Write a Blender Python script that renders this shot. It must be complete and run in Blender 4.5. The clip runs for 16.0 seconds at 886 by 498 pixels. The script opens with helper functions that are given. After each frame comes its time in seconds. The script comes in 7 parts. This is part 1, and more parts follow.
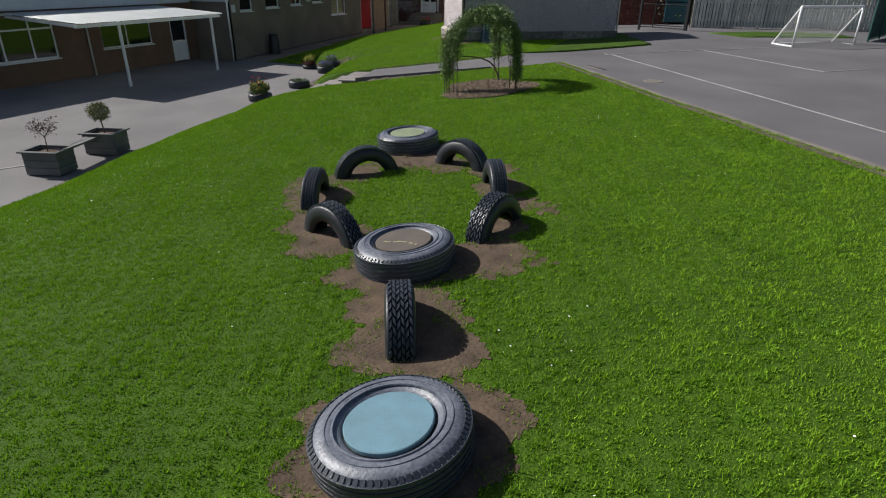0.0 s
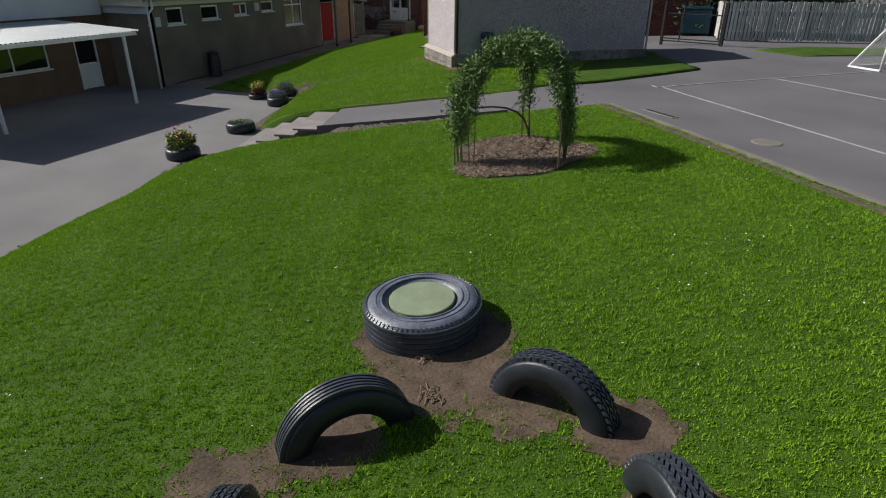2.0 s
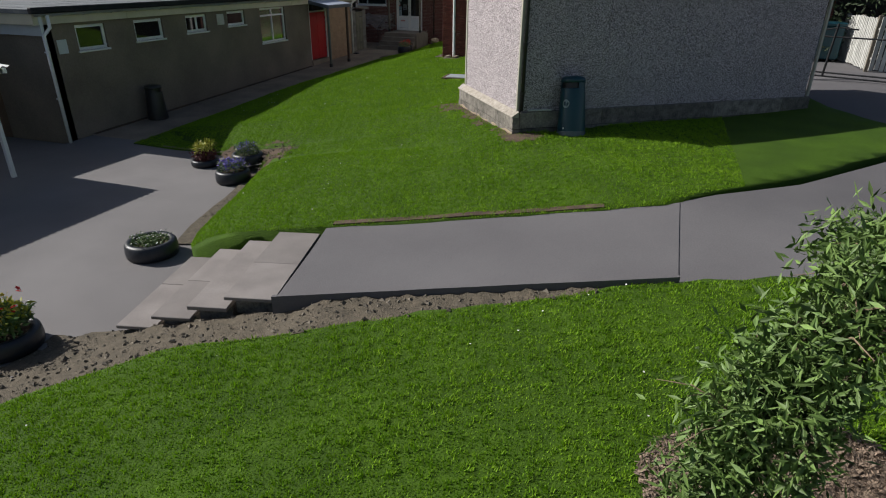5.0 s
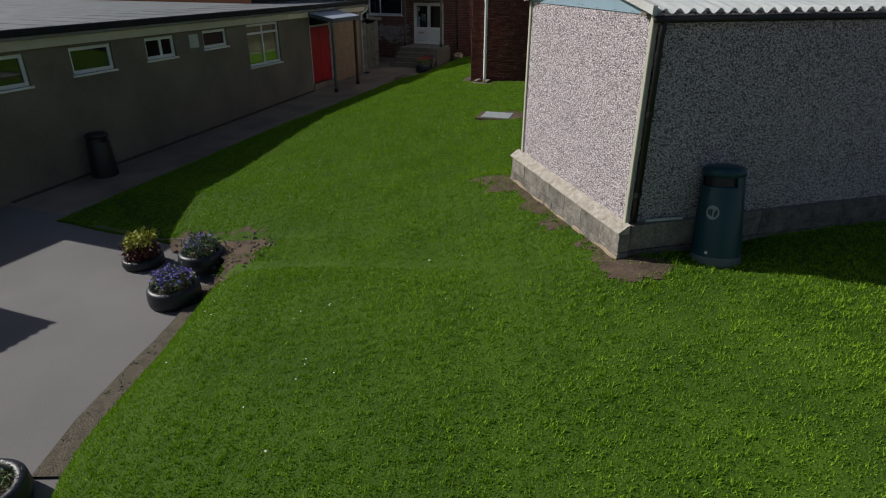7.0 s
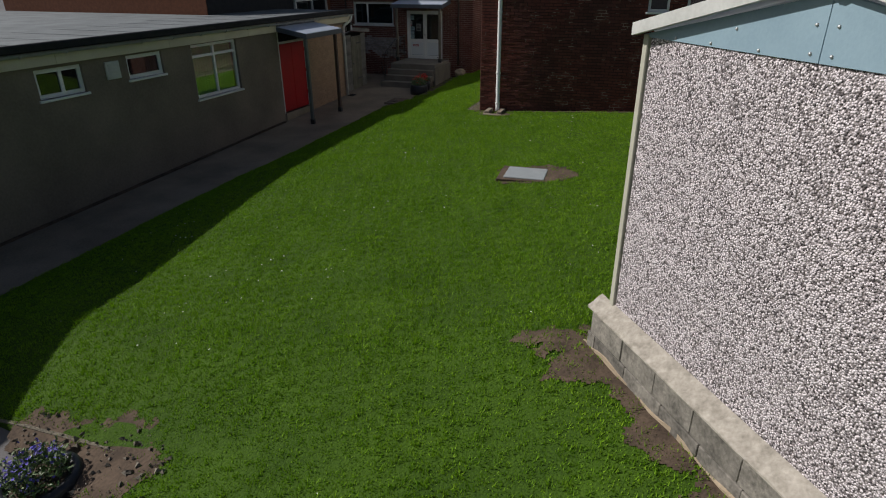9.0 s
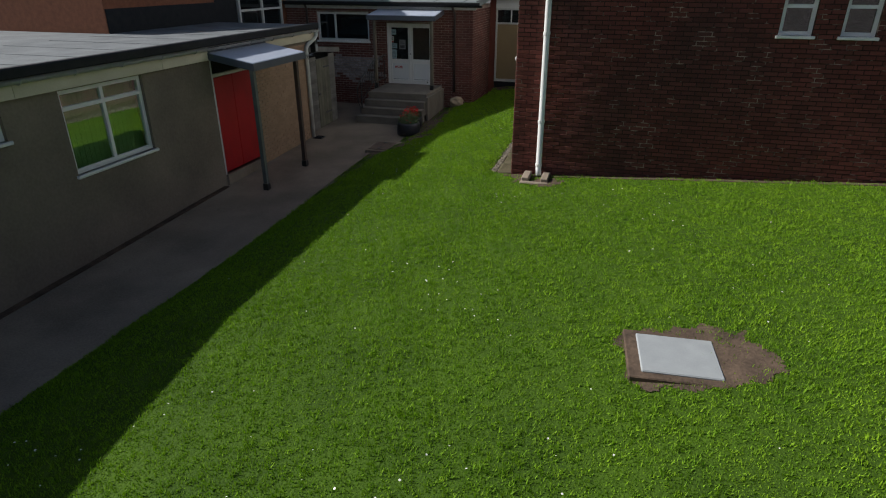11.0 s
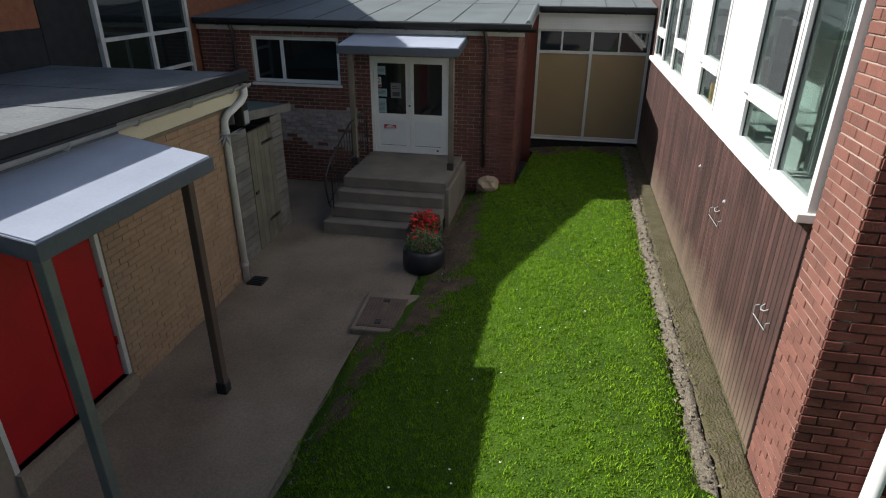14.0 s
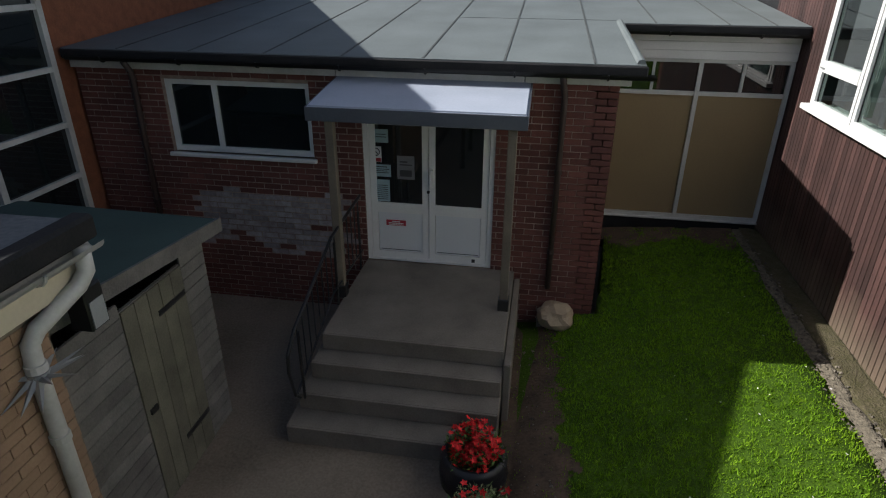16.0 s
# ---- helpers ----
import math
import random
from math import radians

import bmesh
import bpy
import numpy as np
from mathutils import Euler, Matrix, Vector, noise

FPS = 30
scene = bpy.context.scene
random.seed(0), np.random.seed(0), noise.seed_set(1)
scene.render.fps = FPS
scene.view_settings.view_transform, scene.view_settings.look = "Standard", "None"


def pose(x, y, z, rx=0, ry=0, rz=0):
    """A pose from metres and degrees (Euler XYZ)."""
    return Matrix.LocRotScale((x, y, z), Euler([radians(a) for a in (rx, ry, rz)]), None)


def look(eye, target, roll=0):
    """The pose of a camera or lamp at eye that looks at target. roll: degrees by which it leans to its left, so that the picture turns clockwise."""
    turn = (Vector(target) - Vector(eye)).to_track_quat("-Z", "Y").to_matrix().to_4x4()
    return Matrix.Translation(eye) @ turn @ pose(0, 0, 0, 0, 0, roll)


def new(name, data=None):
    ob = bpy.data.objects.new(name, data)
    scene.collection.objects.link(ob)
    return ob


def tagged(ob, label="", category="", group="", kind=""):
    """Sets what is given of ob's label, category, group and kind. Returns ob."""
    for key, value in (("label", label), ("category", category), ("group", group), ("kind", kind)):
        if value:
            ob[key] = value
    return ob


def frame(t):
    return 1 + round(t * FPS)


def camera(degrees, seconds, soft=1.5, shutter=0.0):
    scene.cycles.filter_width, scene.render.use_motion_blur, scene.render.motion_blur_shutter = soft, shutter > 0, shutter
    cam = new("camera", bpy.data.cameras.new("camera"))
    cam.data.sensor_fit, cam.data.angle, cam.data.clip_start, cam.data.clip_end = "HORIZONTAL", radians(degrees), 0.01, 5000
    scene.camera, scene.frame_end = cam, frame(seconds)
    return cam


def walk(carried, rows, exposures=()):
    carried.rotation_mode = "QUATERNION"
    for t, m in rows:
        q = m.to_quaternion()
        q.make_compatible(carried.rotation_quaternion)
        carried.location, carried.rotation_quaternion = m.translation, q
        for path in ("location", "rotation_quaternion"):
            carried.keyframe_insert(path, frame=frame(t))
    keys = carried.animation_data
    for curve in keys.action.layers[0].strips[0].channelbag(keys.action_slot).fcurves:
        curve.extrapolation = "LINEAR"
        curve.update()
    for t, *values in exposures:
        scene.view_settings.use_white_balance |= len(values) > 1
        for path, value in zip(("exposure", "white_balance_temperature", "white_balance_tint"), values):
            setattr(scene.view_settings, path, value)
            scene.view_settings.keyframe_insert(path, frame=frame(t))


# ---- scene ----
cam = camera(73.1, 16.0, soft=1.1)

PATH = [
    (0, (3.524, -1.073, 3.359), (2.831, 0.607, 2.523), 0.6),
    (0.5, (2.707, 0.294, 3.411), (2.072, 1.996, 2.575), 0.6),
    (1, (1.843, 1.768, 3.456), (1.238, 3.481, 2.619), 0.5),
    (1.5, (1.07, 3.113, 3.455), (0.465, 4.826, 2.62), 0.5),
    (2, (0.312, 4.518, 3.504), (-0.278, 6.236, 2.668), 0.5),
    (2.5, (-0.325, 5.768, 3.518), (-0.89, 7.495, 2.682), 0.5),
    (3, (-1.044, 7.03, 3.526), (-1.587, 8.764, 2.691), 0.6),
    (3.5, (-1.692, 8.257, 3.546), (-2.248, 9.987, 2.712), 0.7),
    (4, (-2.309, 9.605, 3.567), (-2.848, 11.34, 2.731), 0.6),
    (4.5, (-2.883, 10.86, 3.58), (-3.445, 12.587, 2.742), 0.7),
    (7, (-5.67, 16.893, 3.776), (-6.301, 18.595, 2.937), 0.2),
    (7.5, (-6.06, 17.881, 3.812), (-6.7, 19.58, 2.973), 0.2),
    (8, (-6.477, 19.033, 3.807), (-7.13, 20.728, 2.969), 0.1),
    (8.5, (-6.952, 20.096, 3.785), (-7.616, 21.788, 2.951), -0.0),
    (9, (-7.578, 21.275, 3.817), (-8.193, 22.985, 2.981), -0.2),
    (9.5, (-8.179, 22.442, 3.831), (-8.757, 24.165, 2.997), -0.3),
    (12, (-12.119, 29.189, 3.801), (-12.559, 30.953, 2.969), 0.4),
    (12.5, (-12.663, 30.389, 3.84), (-13.068, 32.16, 3.004), 0.4),
    (13, (-13.205, 31.738, 3.871), (-13.558, 33.518, 3.031), 0.3),
    (13.5, (-13.687, 32.977, 3.914), (-14.029, 34.757, 3.07), 0.5),
    (14, (-14.193, 34.266, 3.883), (-14.546, 36.049, 3.048), 0.4),
    (14.5, (-14.607, 35.454, 3.903), (-14.937, 37.239, 3.063), 0.4),
    (15, (-14.996, 36.762, 3.935), (-15.328, 38.544, 3.09), 0.3),
    (15.5, (-15.512, 37.969, 3.967), (-15.812, 39.755, 3.117), 0.5),
    (16, (-15.903, 39.116, 4.021), (-16.191, 40.897, 3.157), 0.4),
]
EXPOSURES = [(0, 0.2), (1.5, 0.13), (4.5, 0.1), (7, -0.3), (8, -0.18), (8.5, -0.32), (9, -0.32), (9.5, -0.35), (12, 0.5), (13, 0.58), (14, 0.64), (14.5, 0.42), (15, 0.34), (15.5, 0.3), (16, 0.36)]
walk(cam, [(t, look(eye, target, roll)) for t, eye, target, roll in PATH], EXPOSURES)

# ---- light ----
SUN = Vector((-1.35, -0.04, 1.0)).normalized()
world = bpy.data.worlds.new("world")
scene.world = world
world.use_nodes = True
wn = world.node_tree.nodes
sky = wn.new("ShaderNodeTexSky")
sky.sky_type = "NISHITA"
sky.sun_disc = False
sky.sun_elevation = math.asin(SUN.z)
sky.sun_rotation = math.atan2(SUN.x, SUN.y)
sky.dust_density = 1.7
sky.air_density = 1.0
wn["Background"].inputs["Strength"].default_value = 0.062
world.node_tree.links.new(sky.outputs["Color"], wn["Background"].inputs["Color"])
sun_data = bpy.data.lights.new("sun", "SUN")
sun_data.energy = 5.0
sun_data.angle = radians(0.55)
sun_data.color = (1.0, 0.975, 0.93)
sun = new("sun", sun_data)
sun.matrix_world = look((-40, 0, 40), Vector((-40, 0, 40)) - SUN)

# ---- materials ----
def mat(name, a, b=None, scale=6.0, fine=60.0, rough=0.8, bump=0.2, metal=0.0, fine_mix=0.35, spec=0.5, obj_random=0.0, island=0.0, dist=0.01):
    """Two scales of noise between two colours, with relief."""
    b = b or tuple(c * 0.75 for c in a)
    m = bpy.data.materials.new(name)
    m.use_nodes = True
    nt = m.node_tree
    n, l = nt.nodes, nt.links
    bs = n["Principled BSDF"]
    geo = n.new("ShaderNodeNewGeometry")
    big = n.new("ShaderNodeTexNoise")
    big.inputs["Scale"].default_value = scale
    big.inputs["Detail"].default_value = 5
    small = n.new("ShaderNodeTexNoise")
    small.inputs["Scale"].default_value = fine
    small.inputs["Detail"].default_value = 3
    l.new(geo.outputs["Position"], big.inputs["Vector"])
    l.new(geo.outputs["Position"], small.inputs["Vector"])
    ramp = n.new("ShaderNodeMapRange")
    ramp.inputs["From Min"].default_value, ramp.inputs["From Max"].default_value = 0.3, 0.7
    mixf = n.new("ShaderNodeMix")
    mixf.inputs[0].default_value = fine_mix
    l.new(big.outputs["Fac"], mixf.inputs[2])
    l.new(small.outputs["Fac"], mixf.inputs[3])
    l.new(mixf.outputs[0], ramp.inputs["Value"])
    mix = n.new("ShaderNodeMix")
    mix.data_type = "RGBA"
    mix.inputs[6].default_value = (*a, 1)
    mix.inputs[7].default_value = (*b, 1)
    l.new(ramp.outputs[0], mix.inputs[0])
    col = mix.outputs[2]
    if obj_random or island:
        hsv = n.new("ShaderNodeHueSaturation")
        mr = n.new("ShaderNodeMapRange")
        mr.inputs["To Min"].default_value = 1 - (obj_random or island)
        mr.inputs["To Max"].default_value = 1 + (obj_random or island)
        if obj_random:
            src = n.new("ShaderNodeObjectInfo").outputs["Random"]
        else:
            src = geo.outputs["Random Per Island"]
        l.new(src, mr.inputs["Value"])
        l.new(mr.outputs[0], hsv.inputs["Value"])
        l.new(col, hsv.inputs["Color"])
        col = hsv.outputs["Color"]
    l.new(col, bs.inputs["Base Color"])
    bs.inputs["Roughness"].default_value = rough
    bs.inputs["Metallic"].default_value = metal
    bs.inputs["Specular IOR Level"].default_value = spec
    if bump:
        bp = n.new("ShaderNodeBump")
        bp.inputs["Strength"].default_value = bump
        bp.inputs["Distance"].default_value = dist
        l.new(small.outputs["Fac"], bp.inputs["Height"])
        l.new(bp.outputs["Normal"], bs.inputs["Normal"])
    return m


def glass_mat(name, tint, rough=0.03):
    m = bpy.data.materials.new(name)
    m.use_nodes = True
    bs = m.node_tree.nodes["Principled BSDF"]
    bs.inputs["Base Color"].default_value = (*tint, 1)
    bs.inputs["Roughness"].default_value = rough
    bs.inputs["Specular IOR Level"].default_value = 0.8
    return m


GRASS = mat("grass", (0.066, 0.13, 0.007), (0.022, 0.05, 0.004), 1.2, 45, 0.9, 0.6, fine_mix=0.5, spec=0.2, dist=0.03)
EARTH = mat("bare_earth", (0.14, 0.098, 0.07), (0.045, 0.033, 0.025), 4.5, 30, 0.95, 0.5, spec=0.2, dist=0.02)
ASPHALT = mat("asphalt", (0.155, 0.148, 0.152), (0.096, 0.091, 0.096), 0.45, 60, 0.9, 0.4, spec=0.25)
PALE_ASPHALT = mat("pale_asphalt", (0.215, 0.203, 0.202), (0.132, 0.124, 0.125), 0.45, 60, 0.9, 0.4, spec=0.25)
CONCRETE = mat("concrete", (0.325, 0.265, 0.205), (0.132, 0.106, 0.081), 0.9, 40, 0.9, 0.4, spec=0.25)
SLAB = mat("paving_slab", (0.27, 0.243, 0.228), (0.17, 0.15, 0.142), 2.0, 80, 0.9, 0.3, obj_random=0.2)
RUBBER = mat("tyre_rubber", (0.009, 0.011, 0.016), (0.022, 0.025, 0.033), 9, 120, 0.42, 0.25)
DISC_BLUE = mat("blue_disc", (0.13, 0.26, 0.33), (0.10, 0.18, 0.22), 5, 80, 0.75, 0.2)
DISC_GREEN = mat("green_disc", (0.235, 0.285, 0.175), (0.14, 0.17, 0.105), 5, 80, 0.8, 0.2)
DISC_BROWN = mat("brown_disc", (0.12, 0.095, 0.075), (0.07, 0.06, 0.055), 5, 80, 0.85, 0.3)
RENDER_WALL = mat("grey_brown_wall", (0.255, 0.21, 0.165), (0.15, 0.125, 0.1), 0.9, 22, 0.95, 0.5, spec=0.2)
BUFF_BRICK = mat("buff_brick", (0.36, 0.24, 0.16), (0.27, 0.18, 0.12), 3, 60, 0.9, 0.4, obj_random=0.06, spec=0.25)
BUFF_BRICK_FAR = mat("buff_brick_far", (0.36, 0.24, 0.16), (0.27, 0.18, 0.12), 3, 60, 0.9, 0.4, island=0.06, spec=0.25)
RED_BRICK = mat("red_brick", (0.185, 0.05, 0.038), (0.056, 0.031, 0.027), 0.55, 60, 0.9, 0.4, obj_random=0.22, spec=0.25)
RED_BRICK_FAR = mat("red_brick_far", (0.185, 0.05, 0.038), (0.056, 0.031, 0.027), 0.55, 60, 0.9, 0.4, island=0.22, spec=0.25)
ENTRANCE_BRICK = mat("entrance_brick", (0.19, 0.072, 0.057), (0.092, 0.043, 0.038), 1.6, 60, 0.9, 0.4, obj_random=0.22, spec=0.25)
ENTRANCE_BRICK_FAR = mat("entrance_brick_far", (0.19, 0.072, 0.057), (0.092, 0.043, 0.038), 1.6, 60, 0.9, 0.4, island=0.22, spec=0.25)
MORTAR = mat("mortar", (0.46, 0.37, 0.31), (0.13, 0.092, 0.078), 2.6, 14, 0.95, 0.3, spec=0.2)
CREAM = mat("cream_paint", (0.62, 0.57, 0.44), (0.50, 0.45, 0.34), 2.2, 40, 0.6, 0.1)
WHITE = mat("white_paint", (0.80, 0.80, 0.79), (0.70, 0.70, 0.69), 2.0, 40, 0.45, 0.08)
WHITE_DIRTY = mat("weathered_white", (0.62, 0.62, 0.60), (0.45, 0.45, 0.43), 4.0, 40, 0.5, 0.1)
FELT = mat("roof_felt", (0.065, 0.075, 0.083), (0.175, 0.19, 0.2), 1.6, 26, 0.85, 0.5, fine_mix=0.4)
SEAM_TAR = mat("seam_tar", (0.05, 0.056, 0.056), (0.10, 0.11, 0.11), 6, 50, 0.8, 0.2)
GREY_FELT = mat("grey_roof_sheet", (0.165, 0.19, 0.195), (0.105, 0.122, 0.125), 1.2, 50, 0.7, 0.2)
LEAD = mat("lead_canopy", (0.42, 0.46, 0.55), (0.33, 0.37, 0.45), 2.0, 40, 0.45, 0.1)
DARK_TRIM = mat("dark_trim", (0.012, 0.013, 0.015), (0.028, 0.028, 0.03), 6, 60, 0.75, 0.2, spec=0.25)
RED_PAINT = mat("red_door_paint", (0.43, 0.008, 0.012), (0.30, 0.007, 0.010), 2.5, 40, 0.5, 0.1)
TIMBER = mat("weathered_timber", (0.20, 0.17, 0.13), (0.11, 0.095, 0.075), 3, 70, 0.9, 0.4)
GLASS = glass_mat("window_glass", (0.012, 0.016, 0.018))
BLUE_GREY = mat("blue_grey_board", (0.26, 0.37, 0.44), (0.21, 0.31, 0.38), 3, 50, 0.6, 0.1)
SHEET_WHITE = mat("corrugated_sheet", (0.78, 0.80, 0.80), (0.66, 0.69, 0.69), 1.5, 40, 0.5, 0.1)
BIN_GREEN = mat("green_plastic", (0.004, 0.04, 0.056), (0.007, 0.052, 0.07), 3, 60, 0.35, 0.05)
BLACK = mat("black_plastic", (0.012, 0.012, 0.013), (0.02, 0.02, 0.02), 5, 60, 0.4, 0.1)
GALV = mat("grey_metal", (0.45, 0.46, 0.46), (0.34, 0.35, 0.35), 6, 60, 0.5, 0.1, metal=0.6)
BROWN_PANEL = mat("tan_panel", (0.30, 0.215, 0.115), (0.26, 0.185, 0.10), 1.5, 40, 0.7, 0.1)
BARK = mat("bark", (0.13, 0.095, 0.06), (0.07, 0.05, 0.035), 12, 80, 0.9, 0.5)
MULCH = mat("wood_chip", (0.40, 0.30, 0.22), (0.17, 0.12, 0.085), 14, 60, 0.95, 0.8, island=0.35, dist=0.03)
LEAF = mat("willow_leaf", (0.16, 0.25, 0.055), (0.065, 0.12, 0.03), 8, 60, 0.6, 0.0, island=0.4)
MOSS = mat("mossy_strip", (0.05, 0.05, 0.010), (0.13, 0.105, 0.066), 7, 45, 0.95, 0.9, dist=0.04, fine_mix=0.5)
GRAVEL = mat("gravel", (0.23, 0.195, 0.145), (0.07, 0.06, 0.044), 25, 60, 0.95, 0.8, dist=0.03)
FENCE_WOOD = mat("fence_wood", (0.60, 0.595, 0.56), (0.40, 0.39, 0.36), 3, 60, 0.9, 0.3, obj_random=0.15)
LINE_PAINT = mat("line_paint", (0.36, 0.355, 0.35), (0.19, 0.185, 0.183), 6, 60, 0.8, 0.1)
TIMBER_GREEN = mat("grey_green_post", (0.15, 0.165, 0.145), (0.10, 0.11, 0.10), 4, 70, 0.85, 0.3)
TIMBER_DARK = mat("dark_brown_post", (0.10, 0.065, 0.05), (0.06, 0.045, 0.035), 4, 70, 0.85, 0.3)
PAINTED_BRICK = mat("worn_white_brick", (0.36, 0.35, 0.36), (0.20, 0.16, 0.16), 14, 70, 0.9, 0.4, island=0.25)
# Red brick of the corner return; its sunlit tone is put into the colour.
LIT_BRICK = mat("lit_brick", (0.20, 0.082, 0.06), (0.13, 0.055, 0.042), 5, 60, 0.9, 0.4, obj_random=0.15)
ORANGE_BRICK = mat("orange_brick_wall", (0.30, 0.11, 0.055), (0.18, 0.065, 0.035), 9, 40, 0.9, 0.4)
BROWN_BRICK_WALL = mat("brown_brick_wall", (0.20, 0.125, 0.085), (0.13, 0.085, 0.06), 2.0, 30, 0.95, 0.4, spec=0.2)
PALE_BOARD = mat("pale_board", (0.62, 0.64, 0.66), (0.52, 0.54, 0.56), 1.5, 30, 0.6, 0.1)
BROWN_PIPE = mat("brown_pipe", (0.05, 0.035, 0.032), (0.07, 0.05, 0.045), 5, 60, 0.5, 0.1)
PALE_CONCRETE = mat("pale_concrete_post", (0.50, 0.48, 0.40), (0.40, 0.38, 0.31), 3, 60, 0.9, 0.3)
BLOCK = mat("concrete_block", (0.30, 0.27, 0.235), (0.07, 0.064, 0.055), 7, 32, 0.95, 0.7, obj_random=0.25, fine_mix=0.45)
GREY_PLASTIC = mat("grey_plastic", (0.09, 0.11, 0.12), (0.12, 0.14, 0.15), 4, 60, 0.5, 0.05)
PALE_PLASTIC = mat("pale_symbol", (0.28, 0.34, 0.34), (0.22, 0.28, 0.28), 8, 60, 0.5, 0.05)
PLANTER_WOOD = mat("planter_wood", (0.17, 0.165, 0.16), (0.10, 0.10, 0.10), 3, 60, 0.9, 0.35, obj_random=0.15)
RED_LEAF = mat("red_leaf", (0.11, 0.03, 0.035), (0.07, 0.025, 0.03), 8, 60, 0.6, 0.0, island=0.3)
BALL_LEAF = mat("ball_leaf", (0.15, 0.16, 0.02), (0.08, 0.10, 0.015), 8, 60, 0.6, 0.0, island=0.35)
PLANT_LEAF = mat("plant_leaf", (0.09, 0.16, 0.03), (0.06, 0.11, 0.025), 8, 60, 0.6, 0.0, island=0.35)
PLANT_PALE = mat("pale_leaf", (0.22, 0.27, 0.14), (0.13, 0.18, 0.08), 8, 60, 0.6, 0.0, island=0.35)
PLANT_RED = mat("dark_red_leaf", (0.13, 0.02, 0.02), (0.07, 0.015, 0.015), 8, 60, 0.6, 0.0, island=0.35)
HEDGE_LEAF = mat("hedge_leaf", (0.03, 0.05, 0.015), (0.02, 0.035, 0.01), 8, 60, 0.7, 0.0, island=0.35)
PETAL_RED = mat("red_petal", (0.75, 0.02, 0.02), (0.55, 0.012, 0.015), 10, 60, 0.6, 0.0, island=0.25)
PETAL_YELLOW = mat("yellow_petal", (0.75, 0.55, 0.02), (0.6, 0.42, 0.02), 10, 60, 0.6, 0.0, island=0.2)
PETAL_WHITE = mat("white_petal", (0.8, 0.8, 0.76), (0.7, 0.7, 0.66), 10, 60, 0.6, 0.0, island=0.1)
PETAL_BLUE = mat("blue_petal", (0.16, 0.12, 0.52), (0.11, 0.09, 0.40), 10, 60, 0.6, 0.0, island=0.3)
PETAL_PURPLE = mat("purple_petal", (0.34, 0.22, 0.62), (0.24, 0.14, 0.48), 10, 60, 0.6, 0.0, island=0.2)
GALV_DULL = mat("dull_metal", (0.34, 0.36, 0.37), (0.27, 0.29, 0.30), 6, 60, 0.6, 0.15)
NET = mat("net", (0.55, 0.55, 0.55), (0.45, 0.45, 0.45), 8, 60, 0.8, 0.0)
GREEN_STEEL = mat("green_steel", (0.01, 0.075, 0.06), (0.008, 0.055, 0.045), 5, 60, 0.5, 0.05)
STEP_CONCRETE = mat("step_concrete", (0.225, 0.2, 0.168), (0.12, 0.105, 0.09), 2.5, 60, 0.9, 0.35)
WHITE_PANEL = mat("door_panel_white", (0.72, 0.74, 0.76), (0.66, 0.68, 0.70), 2, 40, 0.4, 0.05)
PAPER = mat("white_paper", (0.72, 0.72, 0.70), (0.66, 0.66, 0.64), 8, 40, 0.8, 0.0)
PAPER_BLUE = mat("pale_blue_paper", (0.34, 0.46, 0.50), (0.30, 0.41, 0.45), 8, 40, 0.8, 0.0)
PAPER_GREY = mat("grey_paper", (0.22, 0.22, 0.23), (0.16, 0.16, 0.17), 8, 40, 0.8, 0.0)
PAPER_RED = mat("red_plaque", (0.42, 0.03, 0.05), (0.36, 0.025, 0.04), 8, 40, 0.6, 0.0)
INK = mat("ink", (0.04, 0.04, 0.045), (0.05, 0.05, 0.055), 8, 40, 0.8, 0.0)
SHED_WOOD = mat("shed_wood", (0.21, 0.20, 0.185), (0.10, 0.097, 0.092), 4, 60, 0.9, 0.4, obj_random=0.2)
SHED_DOOR = mat("shed_door_wood", (0.175, 0.165, 0.125), (0.09, 0.087, 0.066), 4, 60, 0.9, 0.4, obj_random=0.15)
GREEN_FELT = mat("green_felt", (0.045, 0.085, 0.08), (0.035, 0.065, 0.06), 2, 80, 0.9, 0.4)
RUSTY = mat("rusty_steel", (0.16, 0.11, 0.085), (0.10, 0.075, 0.06), 5, 60, 0.8, 0.3)
SANDSTONE = mat("sandstone", (0.42, 0.33, 0.23), (0.30, 0.23, 0.16), 5, 50, 0.95, 0.6)


def blade_mat():
    m = mat("grass_blade", (0.25, 0.405, 0.018), (0.075, 0.185, 0.009), 2.2, 21, 0.7, 0.0, island=0.4, spec=0.2, fine_mix=0.55)
    n, l = m.node_tree.nodes, m.node_tree.links
    tr = n.new("ShaderNodeBsdfTranslucent")
    tr.inputs["Color"].default_value = (0.22, 0.42, 0.012, 1)
    mx = n.new("ShaderNodeMixShader")
    mx.inputs[0].default_value = 0.2
    out = n["Material Output"]
    l.new(n["Principled BSDF"].outputs[0], mx.inputs[1])
    l.new(tr.outputs[0], mx.inputs[2])
    l.new(mx.outputs[0], out.inputs["Surface"])
    return m


BLADE = blade_mat()


